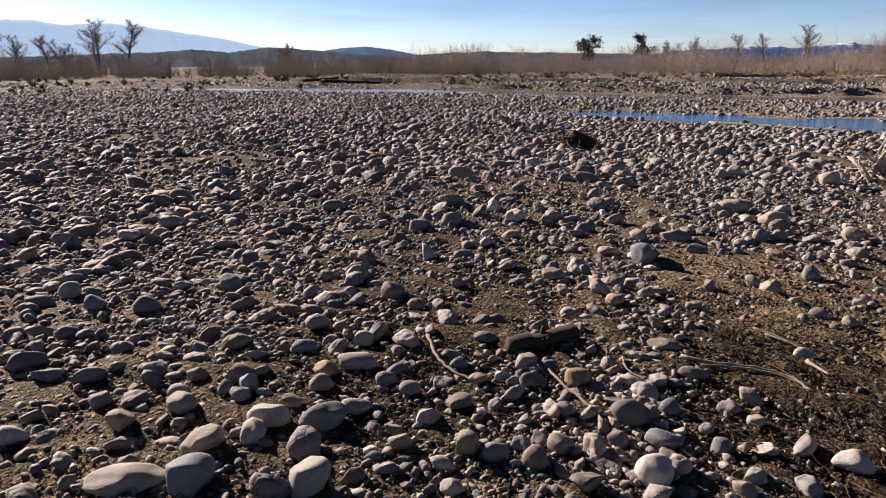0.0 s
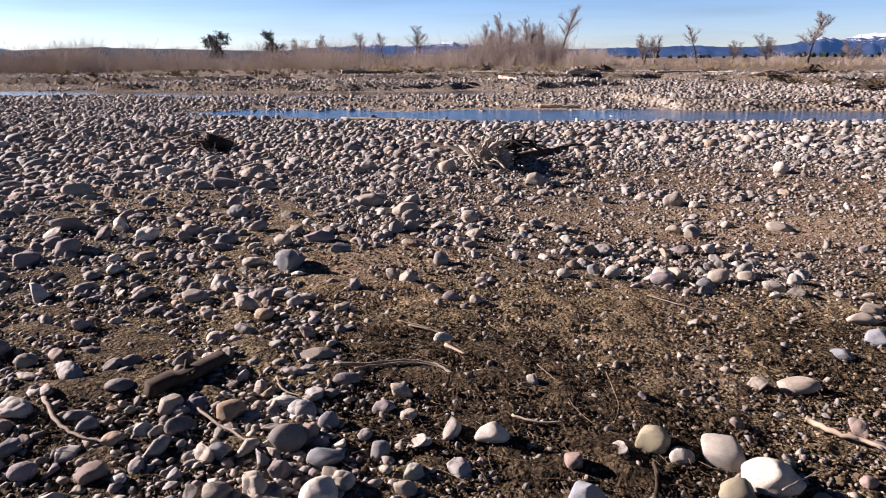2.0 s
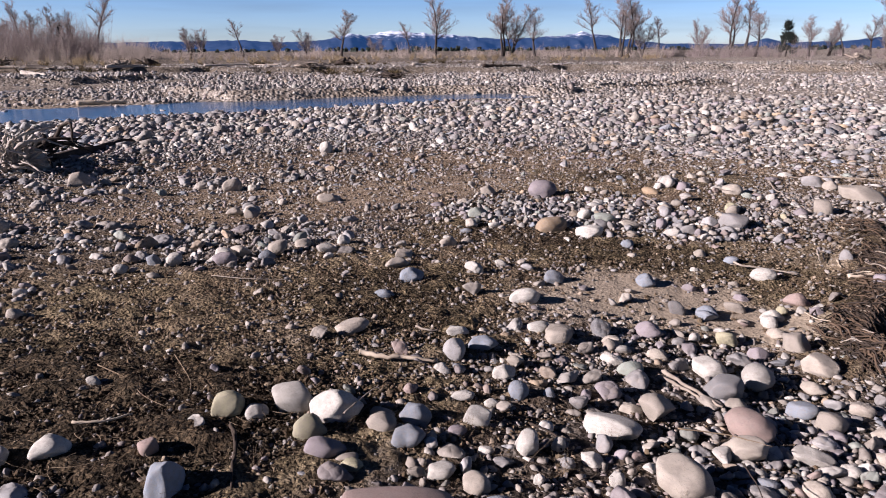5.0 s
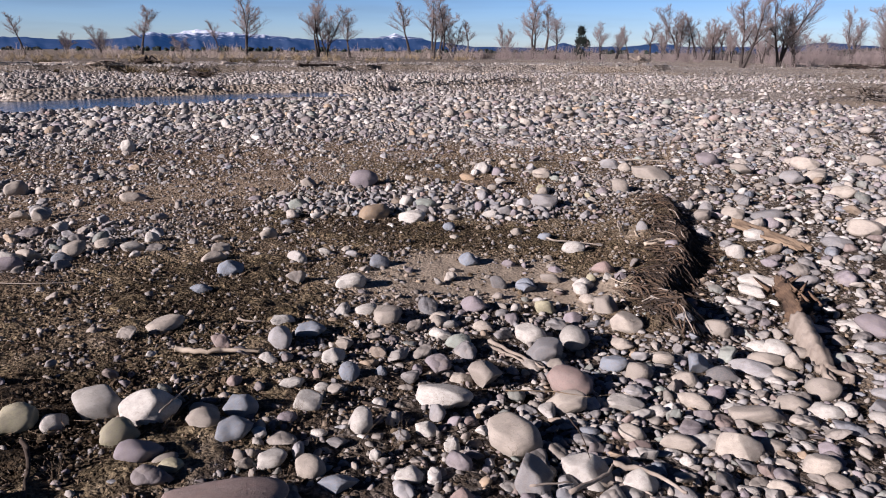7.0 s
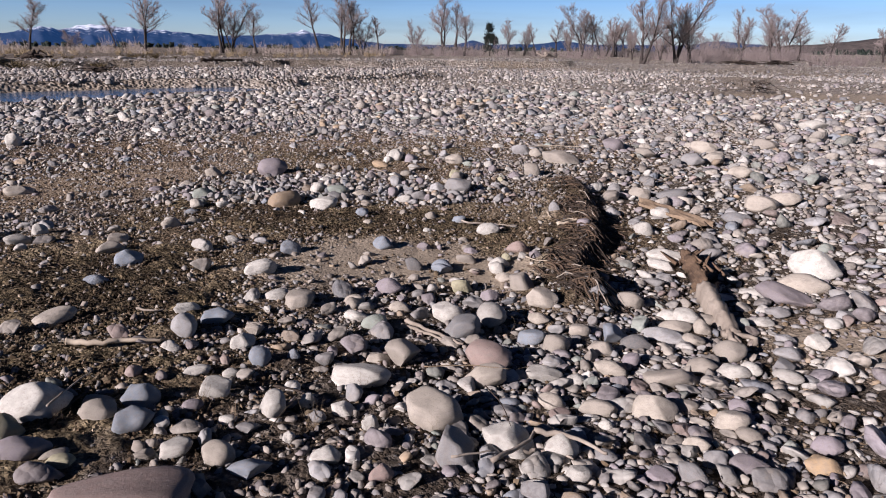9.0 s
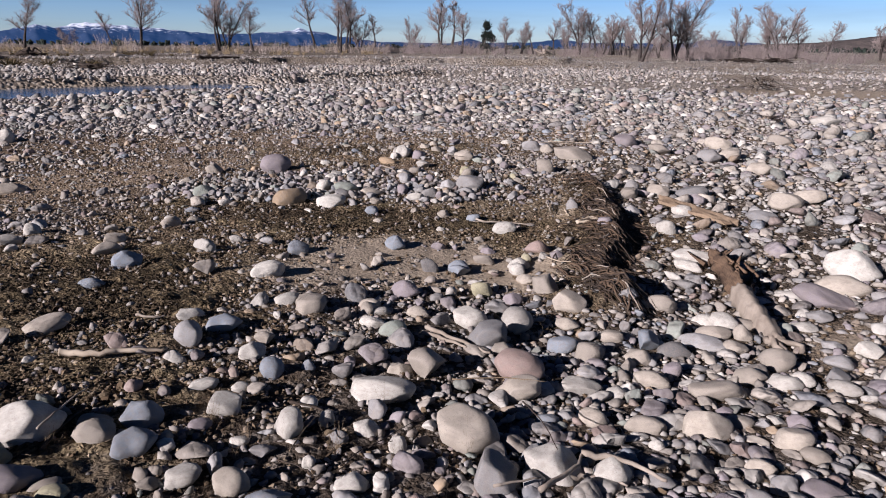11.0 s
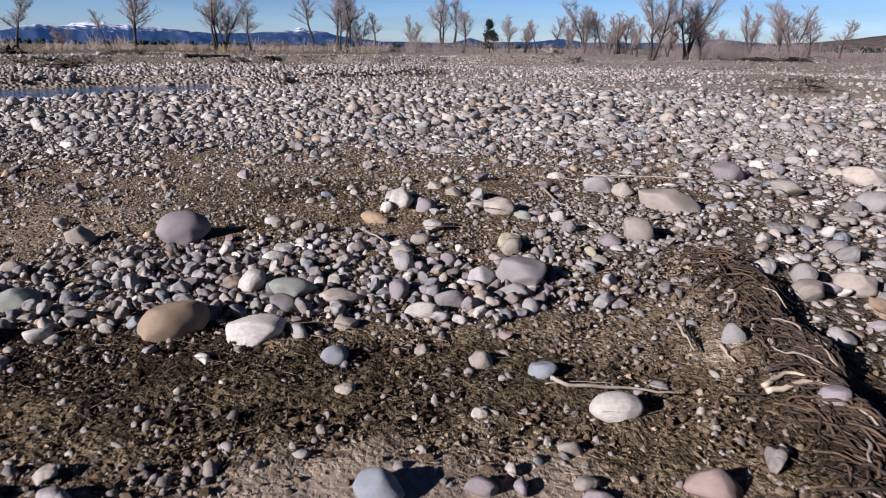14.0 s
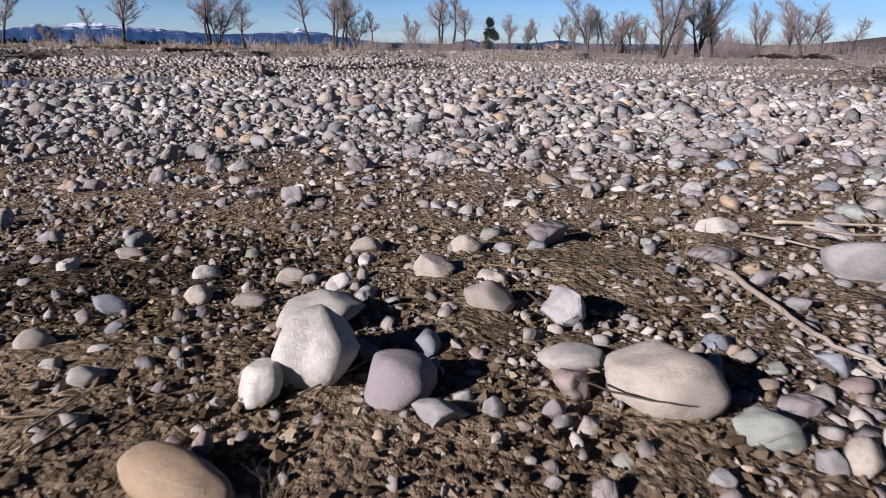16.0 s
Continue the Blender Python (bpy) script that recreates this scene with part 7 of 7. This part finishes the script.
def dead_weed(x, y, height, stems, seed):
    """A dry weed: thin branching stems from one root."""
    rng = random.Random(seed)
    segs = []
    for _ in range(stems):
        a, s = rng.uniform(0, 6.28), rng.uniform(0.1, 0.55)
        d = Vector((math.cos(a) * s, math.sin(a) * s, 1)).normalized()
        p, l, r = Vector((rng.gauss(0, 0.01), rng.gauss(0, 0.01), -0.01)), height * rng.uniform(0.5, 1.0), height * 0.006
        for _ in range(4):
            d = (d + Vector((rng.gauss(0, 0.16), rng.gauss(0, 0.16), rng.gauss(0, 0.06)))).normalized()
            q = p + d * l / 4
            segs.append((*p, *q, r, r * 0.75))
            p, r = q, r * 0.75
            if rng.random() < 0.6:
                e = (d + Vector((rng.gauss(0, 0.5), rng.gauss(0, 0.5), rng.gauss(0, 0.2)))).normalized()
                segs.append((*p, *(p + e * l * 0.25), r * 0.7, r * 0.3))
    v, f = tubes(segs, 4)
    ob = mesh_object("dead_weed", v, f, STEM)
    ob.location = (x, y, float(ground_z(x, y)))
    tagged(ob, "dry leafless weed standing between stones", "plant", group="dead weeds")


for k, (x, y, h) in enumerate(((1.45, 8.1, 0.28), (1.75, 8.55, 0.42), (-1.75, 1.75, 0.14), (-1.95, 2.05, 0.16), (0.72, 4.75, 0.12), (0.45, 5.15, 0.12), (1.3, 6.3, 0.14),
                               (1.15, 6.1, 0.12), (0.1, 2.0, 0.12), (-0.35, 1.95, 0.14), (-0.75, 2.05, 0.12), (1.0, 5.75, 0.14), (-2.3, 1.2, 0.12), (0.62, 4.3, 0.1),
                               (-0.42, 6.72, 0.09), (0.3, 6.72, 0.08), (1.25, 7.35, 0.12), (3.9, 11.9, 0.3))):
    dead_weed(x, y, h, 14, 40 + k)

q = random.Random(77)
for k in range(46):
    x, y, h = ((q.uniform(-3.4, -1.0), q.uniform(0.9, 2.6), q.uniform(0.06, 0.16)), (q.uniform(-1.5, 0.2), q.uniform(1.4, 2.3), q.uniform(0.05, 0.13)),
               (q.uniform(0.3, 1.3), q.uniform(6.6, 8.6), q.uniform(0.07, 0.2)))[k % 3]
    dead_weed(x, y, h, 9, 140 + k)


# ---------------------------------------------------------------- ground litter
stone_field("soil_clods", "rough clods of dark brown soil and moss", 90000, (-6.5, 2.6, -1.5, 10.5), (0.022, 0.4, 0.01, 0.036), 0,
            lambda x, y: np.clip(0.25 + 0.75 * cover(x, y)[2], 0, 1) * (1 - 0.85 * cover(x, y)[0]) * near_zone(x, y, 0, 3.2) * (0.35 + 0.65 * grit(x, y)), 35, 0.62, 0.3, 0.5, False, CRUMB)


def litter():
    """Dead leaves, moss crumbs and clods on the bare ground, and dry stems lying about."""
    rng = np.random.default_rng(31)
    n = 620000
    x, y = rng.uniform(-5.5, 2.6, n), rng.uniform(-2.2, 9.5, n)
    sand, moss, bare = cover(x, y)
    close = np.clip(1.25 - by_path(x, y) / 4.5, 0, 1)
    ok = rng.random(n) < np.clip(moss * 0.9 + 0.1 - 0.5 * sand, 0.02, 1) * close
    x, y = x[ok], y[ok]
    n = len(x)
    size = np.clip(rng.lognormal(math.log(0.0105), 0.5, n), 0.004, 0.024)
    sc = np.stack([size * rng.uniform(0.7, 1.4, n), size * rng.uniform(0.6, 1.1, n), size * rng.uniform(0.4, 0.9, n)], -1)
    z = ground_z(x, y) + sc[:, 2] * 0.35 + 0.004
    cv = np.array([(1, 0, 0.1), (0, 1, -0.1), (-1, 0, 0.15), (0, -1, -0.05), (0.1, 0.1, 1)]) * 0.5
    cf = np.array([(0, 1, 4), (1, 2, 4), (2, 3, 4), (3, 0, 4)])
    v = (cv[None] + rng.normal(0, 0.12, (n, *cv.shape))) * sc[:, None]
    a = rng.uniform(0, 6.28, n)[:, None]
    vx, vy = v[..., 0].copy(), v[..., 1].copy()
    v[..., 0], v[..., 1] = vx * np.cos(a) - vy * np.sin(a), vx * np.sin(a) + vy * np.cos(a)
    v = v + np.stack([x, y, z], -1)[:, None]
    f = (cf[None] + (np.arange(n) * len(cv))[:, None, None]).reshape(-1, 3)
    crumbs = mesh_object("soil_crumbs", v.reshape(-1, 3), f, CRUMB, False)
    crumbs.data.materials.append(ROT)
    crumbs.data.polygons.foreach_set("material_index", np.repeat(cover(x, y)[1] > 0.72, len(cf)).astype(np.int32))
    tagged(crumbs, "crumbs of brown soil, moss and dead leaves", "soil", kind="stuff")
    n = 52000
    x, y = rng.uniform(-5.5, 2.6, n), rng.uniform(-2.2, 9, n)
    sand, moss, bare = cover(x, y)
    ok = (rng.random(n) < np.clip(moss * 0.8 + 0.05 - 0.3 * sand, 0, 1) * np.where(y > 6.0, 0.35, 0.75)) & (by_path(x, y) < 4.4)
    x, y = x[ok], y[ok]
    n = len(x)
    a, l = rng.uniform(0, 6.28, n), np.clip(rng.lognormal(math.log(0.04), 0.65, n), 0.015, 0.24)
    rise = np.where(rng.random(n) < 0.15, rng.uniform(0.2, 0.7, n), rng.uniform(-0.02, 0.12, n)) * l
    r = rng.uniform(0.0006, 0.0016, n)[:, None]
    p, z0 = np.stack([x, y], -1), rng.uniform(0.006, 0.028, n)
    rods = []
    bend = rng.normal(0, 0.35, n)
    for k in range(3):
        q = p + np.stack([np.cos(a), np.sin(a)], -1) * l[:, None] / 3
        za, zb = (ground_z(u[:, 0], u[:, 1]) + z0 + rise * j / 3 for u, j in ((p, k), (q, k + 1)))
        rods.append(np.concatenate([p, za[:, None], q, zb[:, None], r * (1 - 0.25 * k), r * (0.75 - 0.22 * k)], 1))
        p, a = q, a + bend + rng.normal(0, 0.2, n)
    v1, f1 = tubes(np.concatenate(rods), 3)
    tagged(mesh_object("dry_stems", v1, f1, STEM, False), "thin dry plant stems strewn on the soil", "stems", kind="stuff")


litter()
